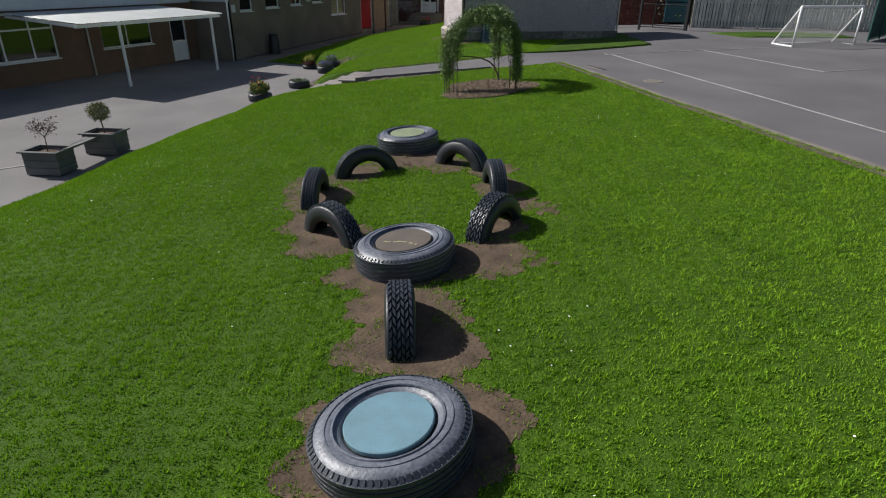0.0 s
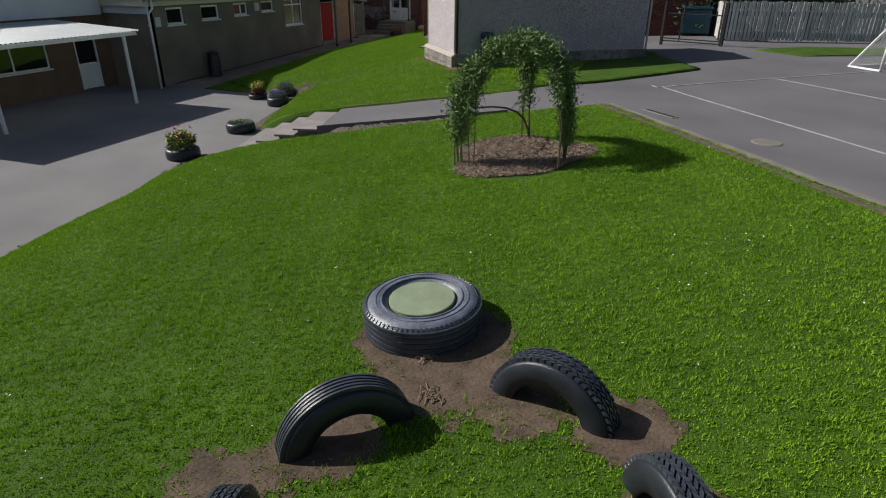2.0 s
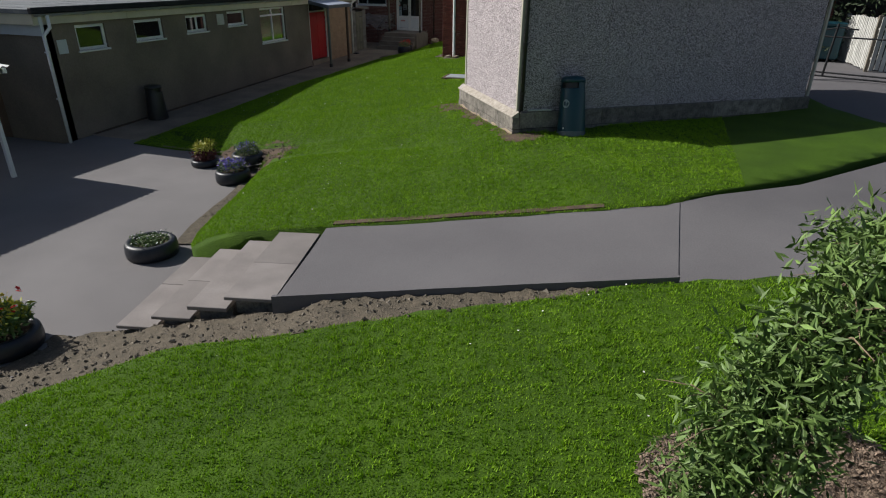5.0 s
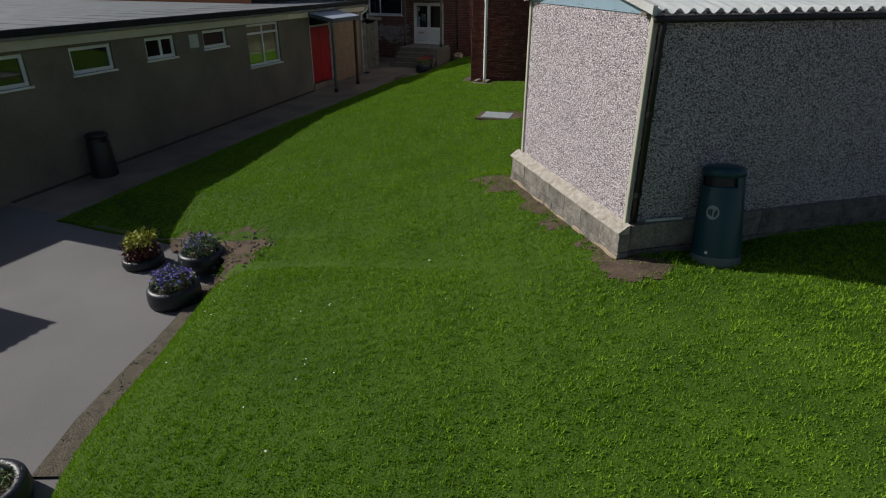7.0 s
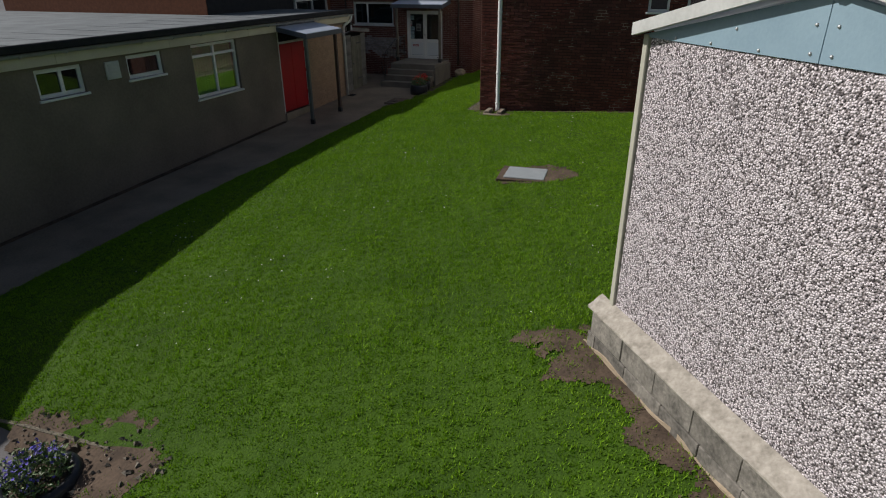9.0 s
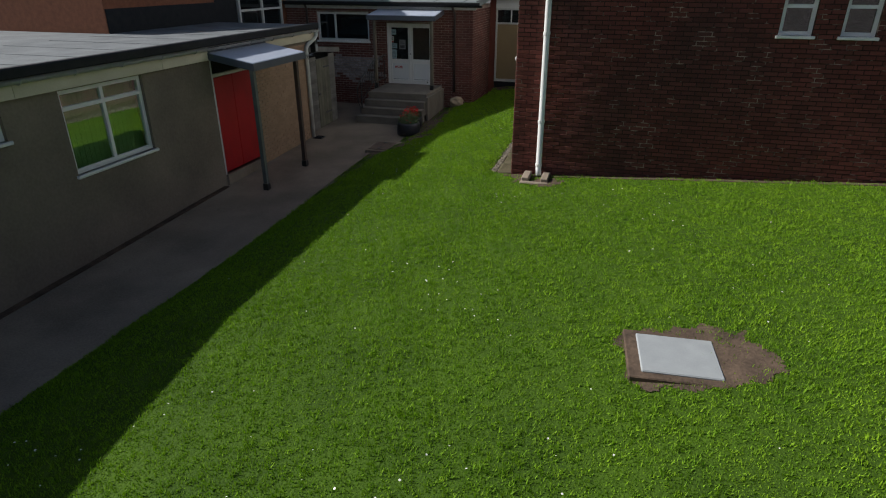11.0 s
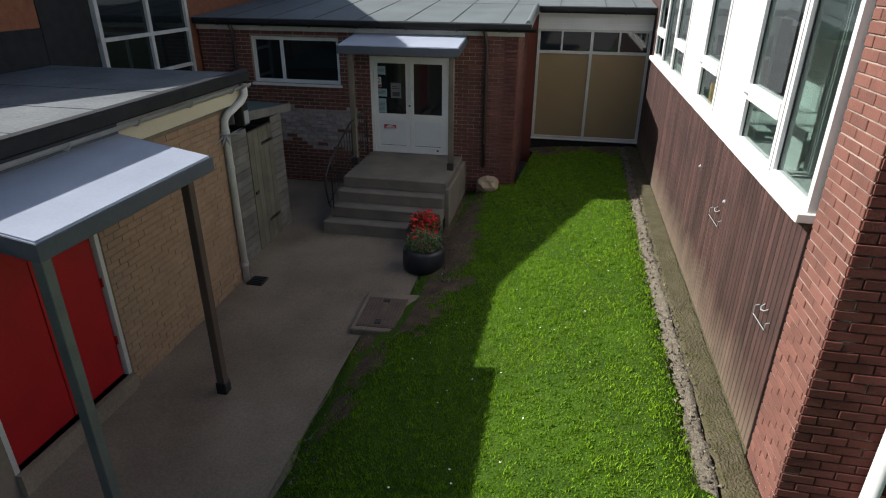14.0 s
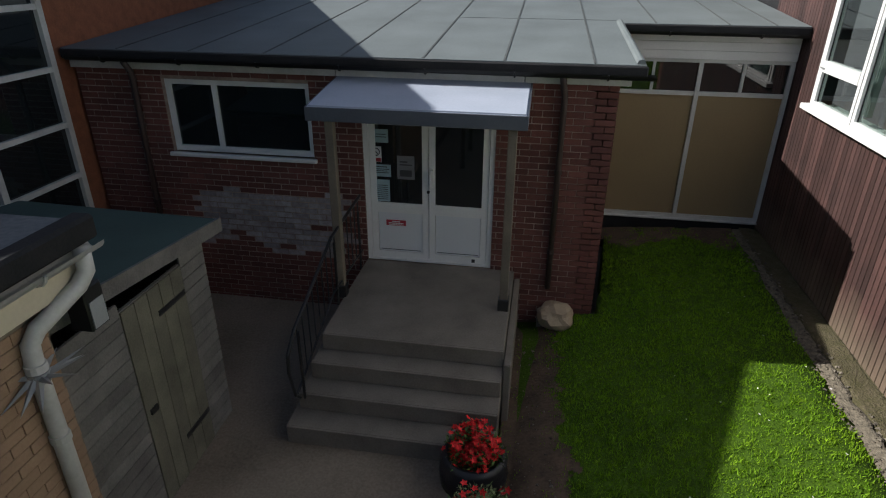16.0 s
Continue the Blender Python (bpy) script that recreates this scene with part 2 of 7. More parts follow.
def pebble_mat():
    """Pale and dark chippings pressed into grey render."""
    m = mat("pebbledash", (0.80, 0.72, 0.69), (0.40, 0.34, 0.33), 2.0, 160, 0.9, 0.0)
    n, l = m.node_tree.nodes, m.node_tree.links
    bs = n["Principled BSDF"]
    vor = n.new("ShaderNodeTexVoronoi")
    vor.inputs["Scale"].default_value = 86
    geo = n.new("ShaderNodeNewGeometry")
    l.new(geo.outputs["Position"], vor.inputs["Vector"])
    sep = n.new("ShaderNodeSeparateColor")
    l.new(vor.outputs["Color"], sep.inputs[0])
    ramp = n.new("ShaderNodeValToRGB")
    e = ramp.color_ramp.elements
    e[0].position, e[0].color = 0.1, (0.06, 0.05, 0.055, 1)
    e[1].position, e[1].color = 0.75, (0.84, 0.755, 0.79, 1)
    k = e.new(0.34)
    k.color = (0.39, 0.345, 0.36, 1)
    l.new(sep.outputs[0], ramp.inputs[0])
    gap = n.new("ShaderNodeMapRange")
    gap.inputs["From Min"].default_value, gap.inputs["From Max"].default_value = 0.45, 0.75
    gap.inputs["To Min"].default_value, gap.inputs["To Max"].default_value = 0.0, 0.75
    l.new(vor.outputs["Distance"], gap.inputs["Value"])
    mx = n.new("ShaderNodeMix")
    mx.data_type = "RGBA"
    mx.inputs[7].default_value = (0.13, 0.105, 0.10, 1)
    l.new(gap.outputs[0], mx.inputs[0])
    l.new(ramp.outputs[0], mx.inputs[6])
    l.new(mx.outputs[2], bs.inputs["Base Color"])
    bp = n.new("ShaderNodeBump")
    bp.invert = True
    bp.inputs["Strength"].default_value = 0.9
    bp.inputs["Distance"].default_value = 0.012
    l.new(vor.outputs["Distance"], bp.inputs["Height"])
    l.new(bp.outputs["Normal"], bs.inputs["Normal"])
    return m


PEBBLE = pebble_mat()


def cladding_mat():
    """Dark red boards, bleached and mossy towards the bottom edge by weather."""
    m = mat("cedar_cladding", (0.09, 0.044, 0.038), (0.037, 0.021, 0.02), 2.0, 50, 0.6, 0.3, obj_random=0.34)
    n, l = m.node_tree.nodes, m.node_tree.links
    bs = n["Principled BSDF"]
    src = bs.inputs["Base Color"].links[0].from_socket
    geo = n.new("ShaderNodeNewGeometry")
    sep = n.new("ShaderNodeSeparateXYZ")
    l.new(geo.outputs["Position"], sep.inputs[0])
    nz = n.new("ShaderNodeTexNoise")
    nz.inputs["Scale"].default_value = 3
    l.new(geo.outputs["Position"], nz.inputs["Vector"])
    add = n.new("ShaderNodeMath")
    add.operation = "MULTIPLY_ADD"
    add.inputs[1].default_value = 0.5
    l.new(nz.outputs["Fac"], add.inputs[0])
    l.new(sep.outputs["Z"], add.inputs[2])
    mr = n.new("ShaderNodeMapRange")
    mr.inputs["From Min"].default_value, mr.inputs["From Max"].default_value = 0.55, 1.15
    mr.inputs["To Min"].default_value, mr.inputs["To Max"].default_value = 0.65, 0.0
    l.new(add.outputs[0], mr.inputs["Value"])
    mx = n.new("ShaderNodeMix")
    mx.data_type = "RGBA"
    mx.inputs[7].default_value = (0.20, 0.155, 0.11, 1)
    l.new(mr.outputs[0], mx.inputs[0])
    l.new(src, mx.inputs[6])
    l.new(mx.outputs[2], bs.inputs["Base Color"])
    return m


CLAD = cladding_mat()
GRIT = mat("gritty_soil", (0.16, 0.13, 0.092), (0.045, 0.038, 0.026), 9, 55, 0.95, 0.8, dist=0.03, fine_mix=0.5)
STONE_BITS = mat("stone_bits", (0.21, 0.18, 0.14), (0.085, 0.072, 0.056), 6, 60, 0.9, 0.2, island=0.5)
DEAD_TWIG = mat("dead_twig", (0.30, 0.22, 0.14), (0.17, 0.12, 0.08), 9, 60, 0.9, 0.2)
BLIND = mat("green_blind", (0.28, 0.48, 0.18), (0.23, 0.40, 0.15), 3, 40, 0.8, 0.05)


def clear_glass():
    """Double glazing: most of the light passes, a sixth is mirrored."""
    m = bpy.data.materials.new("clear_glass")
    m.use_nodes = True
    n, l = m.node_tree.nodes, m.node_tree.links
    n.remove(n["Principled BSDF"])
    tr = n.new("ShaderNodeBsdfTransparent")
    tr.inputs["Color"].default_value = (0.8, 0.86, 0.84, 1)
    gl = n.new("ShaderNodeBsdfGlossy")
    gl.inputs["Color"].default_value = (1, 1, 1, 1)
    gl.inputs["Roughness"].default_value = 0.02
    mx = n.new("ShaderNodeMixShader")
    mx.inputs[0].default_value = 0.17
    l.new(tr.outputs[0], mx.inputs[1])
    l.new(gl.outputs[0], mx.inputs[2])
    l.new(mx.outputs[0], n["Material Output"].inputs["Surface"])
    return m


CLEAR_GLASS = clear_glass()
PLANT_YELLOW = mat("yellow_leaf", (0.42, 0.42, 0.03), (0.28, 0.30, 0.03), 8, 60, 0.6, 0.0, island=0.3)
# Same rubber made paler: highlights on the tread blocks are put into the colour.
GLINT_TREAD = mat("tyre_tread_glint", (0.024, 0.029, 0.040), (0.055, 0.061, 0.077), 12, 140, 0.3, 0.3)
SIDEWALL = mat("weathered_sidewall", (0.035, 0.042, 0.06), (0.19, 0.205, 0.25), 5, 38, 0.45, 0.4, fine_mix=0.45)
LETTERING = mat("pale_yellow_print", (0.48, 0.44, 0.26), (0.32, 0.29, 0.18), 14, 80, 0.8, 0.0)
FAR_WALL = mat("far_dark_wall", (0.045, 0.028, 0.024), (0.028, 0.018, 0.016), 1.5, 30, 0.9, 0.3)
CLASSROOM = mat("classroom_wall", (0.66, 0.74, 0.71), (0.58, 0.65, 0.63), 1.2, 30, 0.8, 0.05)
CARD = mat("cardboard", (0.36, 0.25, 0.12), (0.31, 0.21, 0.10), 4, 60, 0.85, 0.1)
PALE_BLIND = mat("pale_blind", (0.62, 0.66, 0.64), (0.55, 0.59, 0.57), 3, 40, 0.8, 0.05)
PLINTH_TOP = mat("plinth_ledge", (0.50, 0.45, 0.39), (0.22, 0.195, 0.16), 11, 38, 0.95, 0.5)

def damp_mortar():
    """Dark soiled joints with broken runs of pale mortar."""
    m = mat("damp_mortar", (0.06, 0.032, 0.026), (0.028, 0.018, 0.016), 0.8, 30, 0.95, 0.3, spec=0.2)
    n, l = m.node_tree.nodes, m.node_tree.links
    bs = n["Principled BSDF"]
    src = bs.inputs["Base Color"].links[0].from_socket
    geo = n.new("ShaderNodeNewGeometry")
    nz = n.new("ShaderNodeTexNoise")
    nz.inputs["Scale"].default_value = 5
    nz.inputs["Detail"].default_value = 4
    l.new(geo.outputs["Position"], nz.inputs["Vector"])
    mr = n.new("ShaderNodeMapRange")
    mr.inputs["From Min"].default_value, mr.inputs["From Max"].default_value = 0.56, 0.68
    mr.inputs["To Max"].default_value = 0.75
    l.new(nz.outputs["Fac"], mr.inputs["Value"])
    mx = n.new("ShaderNodeMix")
    mx.data_type = "RGBA"
    mx.inputs[7].default_value = (0.42, 0.34, 0.28, 1)
    l.new(mr.outputs[0], mx.inputs[0])
    l.new(src, mx.inputs[6])
    l.new(mx.outputs[2], bs.inputs["Base Color"])
    return m


DAMP_MORTAR = damp_mortar()

# ---- mesh helpers ----
def part(name, bm, material, parent=None, label="", smooth=False):
    """Links a bmesh as one mesh object under a thing or part."""
    me = bpy.data.meshes.new(name)
    bm.to_mesh(me)
    bm.free()
    for mt in material if isinstance(material, (list, tuple)) else [material]:
        me.materials.append(mt)
    if smooth:
        for p in me.polygons:
            p.use_smooth = True
    ob = new(name, me)
    if parent:
        ob.parent = parent
        ob.matrix_parent_inverse = parent.matrix_world.inverted()
    if label:
        ob["label"] = label
    return ob


def thing(name, label, category, at=(0, 0, 0), rz=0.0, group="", kind=""):
    ob = new(name)
    ob.empty_display_size = 0.1
    ob.matrix_world = pose(*at, 0, 0, rz)
    ob.location, ob.rotation_euler = at, (0, 0, radians(rz))
    bpy.context.view_layer.update()
    return tagged(ob, label, category, group, kind)


def sub(name, bm, material, parent, label="", smooth=False):
    """A part whose mesh is given in the thing's own axes."""
    ob = part(name, bm, material, None, label, smooth)
    ob.parent = parent
    return ob


def box(x0, y0, z0, x1, y1, z1, bevel=0.0, bm=None):
    bm = bm or bmesh.new()
    m = Matrix.Translation(((x0 + x1) / 2, (y0 + y1) / 2, (z0 + z1) / 2)) @ Matrix.Diagonal((abs(x1 - x0), abs(y1 - y0), abs(z1 - z0), 1))
    made = bmesh.ops.create_cube(bm, size=1, matrix=m)
    if bevel:
        edges = {e for v in made["verts"] for e in v.link_edges}
        bmesh.ops.bevel(bm, geom=list(edges), offset=bevel, segments=1, affect="EDGES")
    return bm


def tube(points, r, sides=8, bm=None, r_end=None, caps=True):
    """A round bar along a line of points."""
    bm = bm or bmesh.new()
    pts = [Vector(p) for p in points]
    rings = []
    side = None
    for i, p in enumerate(pts):
        d = (pts[min(i + 1, len(pts) - 1)] - pts[max(i - 1, 0)]).normalized()
        if side is None:
            side = d.orthogonal().normalized()
        side = (side - d * side.dot(d)).normalized()
        up = d.cross(side)
        rr = r if r_end is None else r + (r_end - r) * i / max(1, len(pts) - 1)
        rings.append([bm.verts.new(p + (side * math.cos(a) + up * math.sin(a)) * rr) for a in [2 * math.pi * k / sides for k in range(sides)]])
    for a, b in zip(rings, rings[1:]):
        for k in range(sides):
            bm.faces.new((a[k], a[(k + 1) % sides], b[(k + 1) % sides], b[k]))
    if caps:
        bm.faces.new(rings[0][::-1])
        bm.faces.new(rings[-1])
    return bm


def lathe(profile, sides=32, bm=None, m=None):
    """A turned shape from (radius, height) pairs."""
    bm = bm or bmesh.new()
    m = m or Matrix()
    rings = []
    for r, z in profile:
        if r < 1e-5:
            rings.append([bm.verts.new(m @ Vector((0, 0, z)))] * sides)
        else:
            rings.append([bm.verts.new(m @ Vector((r * math.cos(2 * math.pi * k / sides), r * math.sin(2 * math.pi * k / sides), z))) for k in range(sides)])
    for a, b in zip(rings, rings[1:]):
        for k in range(sides):
            vs = []
            for v in (a[k], a[(k + 1) % sides], b[(k + 1) % sides], b[k]):
                if v not in vs:
                    vs.append(v)
            if len(vs) > 2:
                bm.faces.new(vs)
    return bm


def prism(outline, z0, z1, bm=None):
    """An upright slab over an outline; z1 may be a function of x, y."""
    bm = bm or bmesh.new()
    f1 = z1 if callable(z1) else (lambda x, y: z1)
    f0 = z0 if callable(z0) else (lambda x, y: z0)
    lo = [bm.verts.new((x, y, f0(x, y))) for x, y in outline]
    hi = [bm.verts.new((x, y, f1(x, y))) for x, y in outline]
    n = len(outline)
    bm.faces.new(lo[::-1])
    bm.faces.new(hi)
    for k in range(n):
        bm.faces.new((lo[k], lo[(k + 1) % n], hi[(k + 1) % n], hi[k]))
    bmesh.ops.recalc_face_normals(bm, faces=bm.faces)
    return bm


# ---- the lie of the land ----
EDGE_Y = [-30, 0, 5.5, 6.7, 8.5, 11.5, 13.2, 14.2, 15.3, 17, 18.7, 20, 21.8, 23.5, 26, 30, 34, 39.5, 41.5, 46, 60]
EDGE_X = [-7.6, -7.8, -8.2, -8.4, -8.9, -9.5, -9.65, -9.9, -10.05, -10.1, -10.2, -10.9, -11.4, -12, -16.8, -16.75, -16.5, -16.38, -15.98, -15.85, -15.8]
TOP_Y = [-30, 0, 15, 24, 30, 37, 42, 45, 48, 60]
TOP_Z = [0.4, 0.55, 0.74, 0.8, 0.8, 0.7, 0.5, 0.57, 0.62, 0.62]


def land(x, y):
    """Height of the ground: a low yard, a bank, and the upper level."""
    x, y = np.asarray(x, float), np.asarray(y, float)
    low = -0.8 + 0.029 * np.clip(y - 24, 0, 24)
    xl = np.interp(y, EDGE_Y, EDGE_X)
    xr = np.where(y < 19, -0.65 + (18.9 - y) / 1.3, np.interp(y, [19, 22, 60], [-0.65, -4, -6]))
    s = np.clip((x + 2) / 4, 0, 1) * np.clip((y - 21) / 8, 0, 1)
    top = np.interp(y, TOP_Y, TOP_Z) + 0.22 * s
    u = (x - xl) / (xr - xl)
    uc = np.clip(u, 0, 1)
    rise = 0.35 * (1 - np.exp(-uc / 0.06)) + 0.65 * uc
    rise = rise - np.interp(y, [23.0, 24.5, 27.5, 32], [0, 0.23, 0.2, 0]) * uc / 0.15 * np.exp(1 - uc / 0.15)
    a = np.clip(((x + 5.9) * -2.2 + (y - 23.4) * 2.8) / 12.68, 0, 1)
    near = np.hypot(x + 5.9 + 2.2 * a, y - 23.4 - 2.8 * a)
    return low + (top - low) * rise + 0.19 * np.exp(-(near / 0.85) ** 2)


def lz(x, y):
    return float(land(x, y))


def inside(px, py, poly):
    """Which points lie inside an outline."""
    px, py = np.asarray(px), np.asarray(py)
    r = np.zeros(px.shape, bool)
    n = len(poly)
    for i in range(n):
        (x0, y0), (x1, y1) = poly[i], poly[(i + 1) % n]
        if y0 == y1:
            continue
        c = ((y0 > py) != (y1 > py)) & (px < (x1 - x0) * (py - y0) / (y1 - y0) + x0)
        r ^= c
    return r


def sheet(name, poly, lift, step, material, label, category, thick=0.0, wobble=0.0, height=None):
    """A piece of ground that follows the land within an outline."""
    from mathutils.geometry import delaunay_2d_cdt
    rng = np.random.default_rng(len(name))
    pts, edges = [], []
    n = len(poly)
    ring = []
    for i in range(n):
        a, b = np.array(poly[i]), np.array(poly[(i + 1) % n])
        k = max(1, int(np.linalg.norm(b - a) / step))
        nrm = np.array([-(b - a)[1], (b - a)[0]]) / (np.linalg.norm(b - a) + 1e-9)
        for j in range(k):
            q = a + (b - a) * j / k
            if wobble and j:
                q = q + nrm * rng.normal(0, wobble)
            ring.append(q)
    pts = [Vector(q) for q in ring]
    edges = [(i, (i + 1) % len(pts)) for i in range(len(pts))]
    xs, ys = [p[0] for p in poly], [p[1] for p in poly]
    gx, gy = np.meshgrid(np.arange(min(xs) + step / 2, max(xs), step), np.arange(min(ys) + step / 2, max(ys), step))
    gx, gy = gx.ravel(), gy.ravel()
    keep = inside(gx, gy, poly)
    pts += [Vector((a, b)) for a, b in zip(gx[keep], gy[keep])]
    vs, _, fs, *_ = delaunay_2d_cdt(pts, edges, [], 1, 1e-4)
    bm = bmesh.new()
    z = (height or land)(np.array([v.x for v in vs]), np.array([v.y for v in vs])) + lift
    made = [bm.verts.new((v.x, v.y, zz)) for v, zz in zip(vs, z)]
    for f in fs:
        if len(f) == 3:
            bm.faces.new([made[i] for i in f])
    for f in bm.faces:
        f.normal_update()
        if f.normal.z < 0:
            f.normal_flip()
    if thick:
        rim = [e for e in bm.edges if e.is_boundary]
        ext = bmesh.ops.extrude_edge_only(bm, edges=rim)
        for v in ext["geom"]:
            if isinstance(v, bmesh.types.BMVert):
                v.co.z -= thick
    ob = part(name, bm, material, smooth=True)
    return tagged(ob, label, category, kind="structure")

# ---- ground ----
KERB = [(-0.65, 18.95), (1.3, 16.36), (2.79, 14.28), (4.19, 12.5), (6.36, 9.67), (13.3, 0.6), (25, -15)]
SOUTH_EDGE = [(-7.4, -26), (-7.8, 0), (-8.2, 5.5), (-8.4, 6.7), (-8.85, 8.5), (-9.45, 11.5), (-9.64, 13.2), (-9.75, 14.2)]
STEP_SIDE = [(-9.35, 14.9), (-8.69, 15.5), (-8.0, 16.19), (-6.94, 16.65), (-6.17, 17.09)]
PATH_NEAR = [(-4.25, 17.95), (-3.3, 18.4), (-0.9, 18.95)]
PATH_FAR = [(-7.85, 19.48), (-5.68, 19.93), (-3.9, 20.3), (-3.1, 20.5)]
NORTH_EDGE = [(-8.55, 19.36), (-10.0, 19.02), (-10.35, 19.3), (-10.74, 19.7), (-11.06, 20.5), (-11.32, 21.46), (-11.54, 22.58), (-12.0, 23.5), (-12.0, 24.35), (-14.1, 24.55), (-16.8, 24.62),
              (-16.78, 29), (-16.6, 32.2), (-16.5, 35), (-16.46, 40.35), (-16.42, 41.46), (-16.09, 41.5), (-16.06, 45.7), (-15.0, 45.7), (-14.75, 48.25), (-12.87, 48.25), (-12.87, 38.1), (-12.5, 37.85), (-2.5, 37.85), (-2.2, 31)]
south = SOUTH_EDGE + STEP_SIDE + PATH_NEAR + KERB
south_lawn = sheet("lawn_south", south, 0.03, 0.35, GRASS, "sloping mown green lawn with daisies", "lawn", thick=0.3, wobble=0.035)
north = PATH_FAR[::-1] + NORTH_EDGE + [(0.1, 29.2), (0.33, 27.9), (0.94, 26.6), (1.57, 25.15), (-1.25, 22.07)]
north_lawn = sheet("lawn_north", north, 0.03, 0.35, GRASS, "mown grass bank rising to the garage", "lawn", thick=0.5, wobble=0.035)
far_lawn = [(3.6, 30.3), (5.0, 28.9), (9.5, 31.0), (9.0, 33.5), (5.6, 32.6)]
sheet("lawn_far", far_lawn, 0.03, 0.5, GRASS, "small patch of grass before the paling fence", "lawn", thick=0.1)
bm = bmesh.new()
bmesh.ops.create_grid(bm, x_segments=40, y_segments=40, size=400, matrix=Matrix.Translation((0, 0, -1.35)))
tagged(part("ground", bm, ASPHALT), "plain ground around the school", "ground", kind="structure")
lower = [(-40, -30), (-7.1, -30)] + [(x + 0.5, y) for x, y in SOUTH_EDGE] + [(-8.8, 16.0), (-8.6, 17.3), (-8.2, 19.3), (-9.5, 19.4), (-10.5, 20.0), (-11.0, 22), (-11.7, 24.5), (-15.9, 25.0), (-18.6, 25.0), (-18.6, 24.0), (-40, 24.0)]
sheet("playground_lower", lower, 0.0, 0.8, PALE_ASPHALT, "pale grey worn asphalt yard", "playground", height=lambda x, y: -0.8 + 0.029 * np.clip(y - 24, 0, 24))
upper = KERB[::-1] + [(-3.0, 18.4), (-3.2, 20.4), (-1.2, 21.9), (1.6, 25.0), (0.9, 26.5), (0.2, 28.1), (-2.6, 30.6), (-2.6, 44), (60, 44), (60, -14)]
sheet("playground_upper", upper, 0.0, 0.5, ASPHALT, "grey asphalt court with white line markings", "playground")
sheet("footpath", [(-7.42, 17.43), (-5.08, 18.05), (-2.9, 18.6), (-2.9, 20.6), (-3.9, 20.35), (-5.68, 20.0), (-7.88, 19.53)], 0.012, 0.3, ASPHALT, "narrow grey asphalt footpath across the grass", "footpath")
sheet("path_concrete", [(-18.7, 24.9), (-16.6, 24.9), (-16.6, 29), (-16.4, 32.2), (-16.35, 40.4), (-16.35, 41.45), (-16.12, 41.48), (-16.1, 45.8), (-21.5, 45.8), (-21.5, 41.7), (-18.7, 41.7)], 0.01, 0.5, CONCRETE, "worn concrete path beside the school wall", "footpath")


def strip(name, line, width, lift, height, material, label, category):
    """A raised edging along a line on the land."""
    bm = bmesh.new()
    pts = []
    for a, b in zip(line, line[1:]):
        k = max(1, int(math.dist(a, b) / 0.45))
        pts += [(a[0] + (b[0] - a[0]) * j / k, a[1] + (b[1] - a[1]) * j / k) for j in range(k)]
    pts.append(line[-1])
    rows = []
    for i, (x, y) in enumerate(pts):
        ax, ay = pts[max(0, i - 1)]
        bx, by = pts[min(len(pts) - 1, i + 1)]
        d = math.hypot(bx - ax, by - ay)
        nx, ny = -(by - ay) / d * width / 2, (bx - ax) / d * width / 2
        z = lz(x, y) + lift + random.uniform(-0.006, 0.006)
        rows.append([bm.verts.new(p) for p in ((x + nx, y + ny, z - 0.2), (x + nx, y + ny, z + height), (x - nx, y - ny, z + height), (x - nx, y - ny, z - 0.2))])
    for a, b in zip(rows, rows[1:]):
        for k in range(3):
            bm.faces.new((a[k], a[k + 1], b[k + 1], b[k]))
    bmesh.ops.recalc_face_normals(bm, faces=bm.faces)
    return tagged(part(name, bm, material), label, category, kind="structure")


strip("kerb_court", [(x + 0.05, y + 0.04) for x, y in KERB], 0.09, 0.0, 0.05, STEP_CONCRETE, "low concrete edging kerb of the court", "kerb")
strip("edge_kerb_soil", [(x - 0.1, y - 0.075) for x, y in KERB], 0.2, 0.03, 0.012, GRIT, "gritty soil between the lawn and the court kerb", "edging")
strip("kerb_path", [(-7.42, 17.36), (-5.08, 17.98), (-2.9, 18.53)], 0.05, 0.03, 0.06, ASPHALT, "thin dark edging of the footpath", "kerb")
strip("kerb_lawn", [(x - 0.1, y) for x, y in SOUTH_EDGE[1:]], 0.16, 0.0, 0.02, GRAVEL, "gritty soil edge of the lawn", "edging")
strip("kerb_bank", [(x - 0.1, y) for x, y in NORTH_EDGE[3:8]], 0.42, 0.0, 0.025, GRIT, "gritty soil edge of the grass bank", "edging")
strip("kerb_yard", [(-12.0, 24.45), (-14.1, 24.63), (-16.1, 24.68)], 0.12, 0.0, 0.03, GRAVEL, "soil edge at the top of the yard", "edging")
BANK = [(-9.75, 14.2), (-9.35, 14.9), (-8.69, 15.48), (-8.0, 16.14), (-6.94, 16.6), (-6.17, 17.04), (-4.25, 17.9), (-3.3, 18.35), (-3.3, 18.42), (-5.08, 18.0), (-7.42, 17.4), (-8.06, 17.32), (-9.7, 16.98), (-10.45, 16.75), (-10.4, 15.2)]


def bank_height(x, y):
    rough = 0.02 * np.sin(11 * x + 3 * y) * np.sin(9 * y - 4 * x) + 0.012 * np.sin(31 * x) * np.sin(27 * y)
    return np.minimum(land(x, y) + 0.015, np.interp(x, [-10.4, -9.6, -7.6, -7.1, -5], [-0.79, -0.68, -0.2, -0.08, 1.0])) + rough


sheet("bank_soil", BANK, 0.0, 0.12, GRIT, "loose gritty soil and stones beside the steps and path", "soil", height=bank_height)


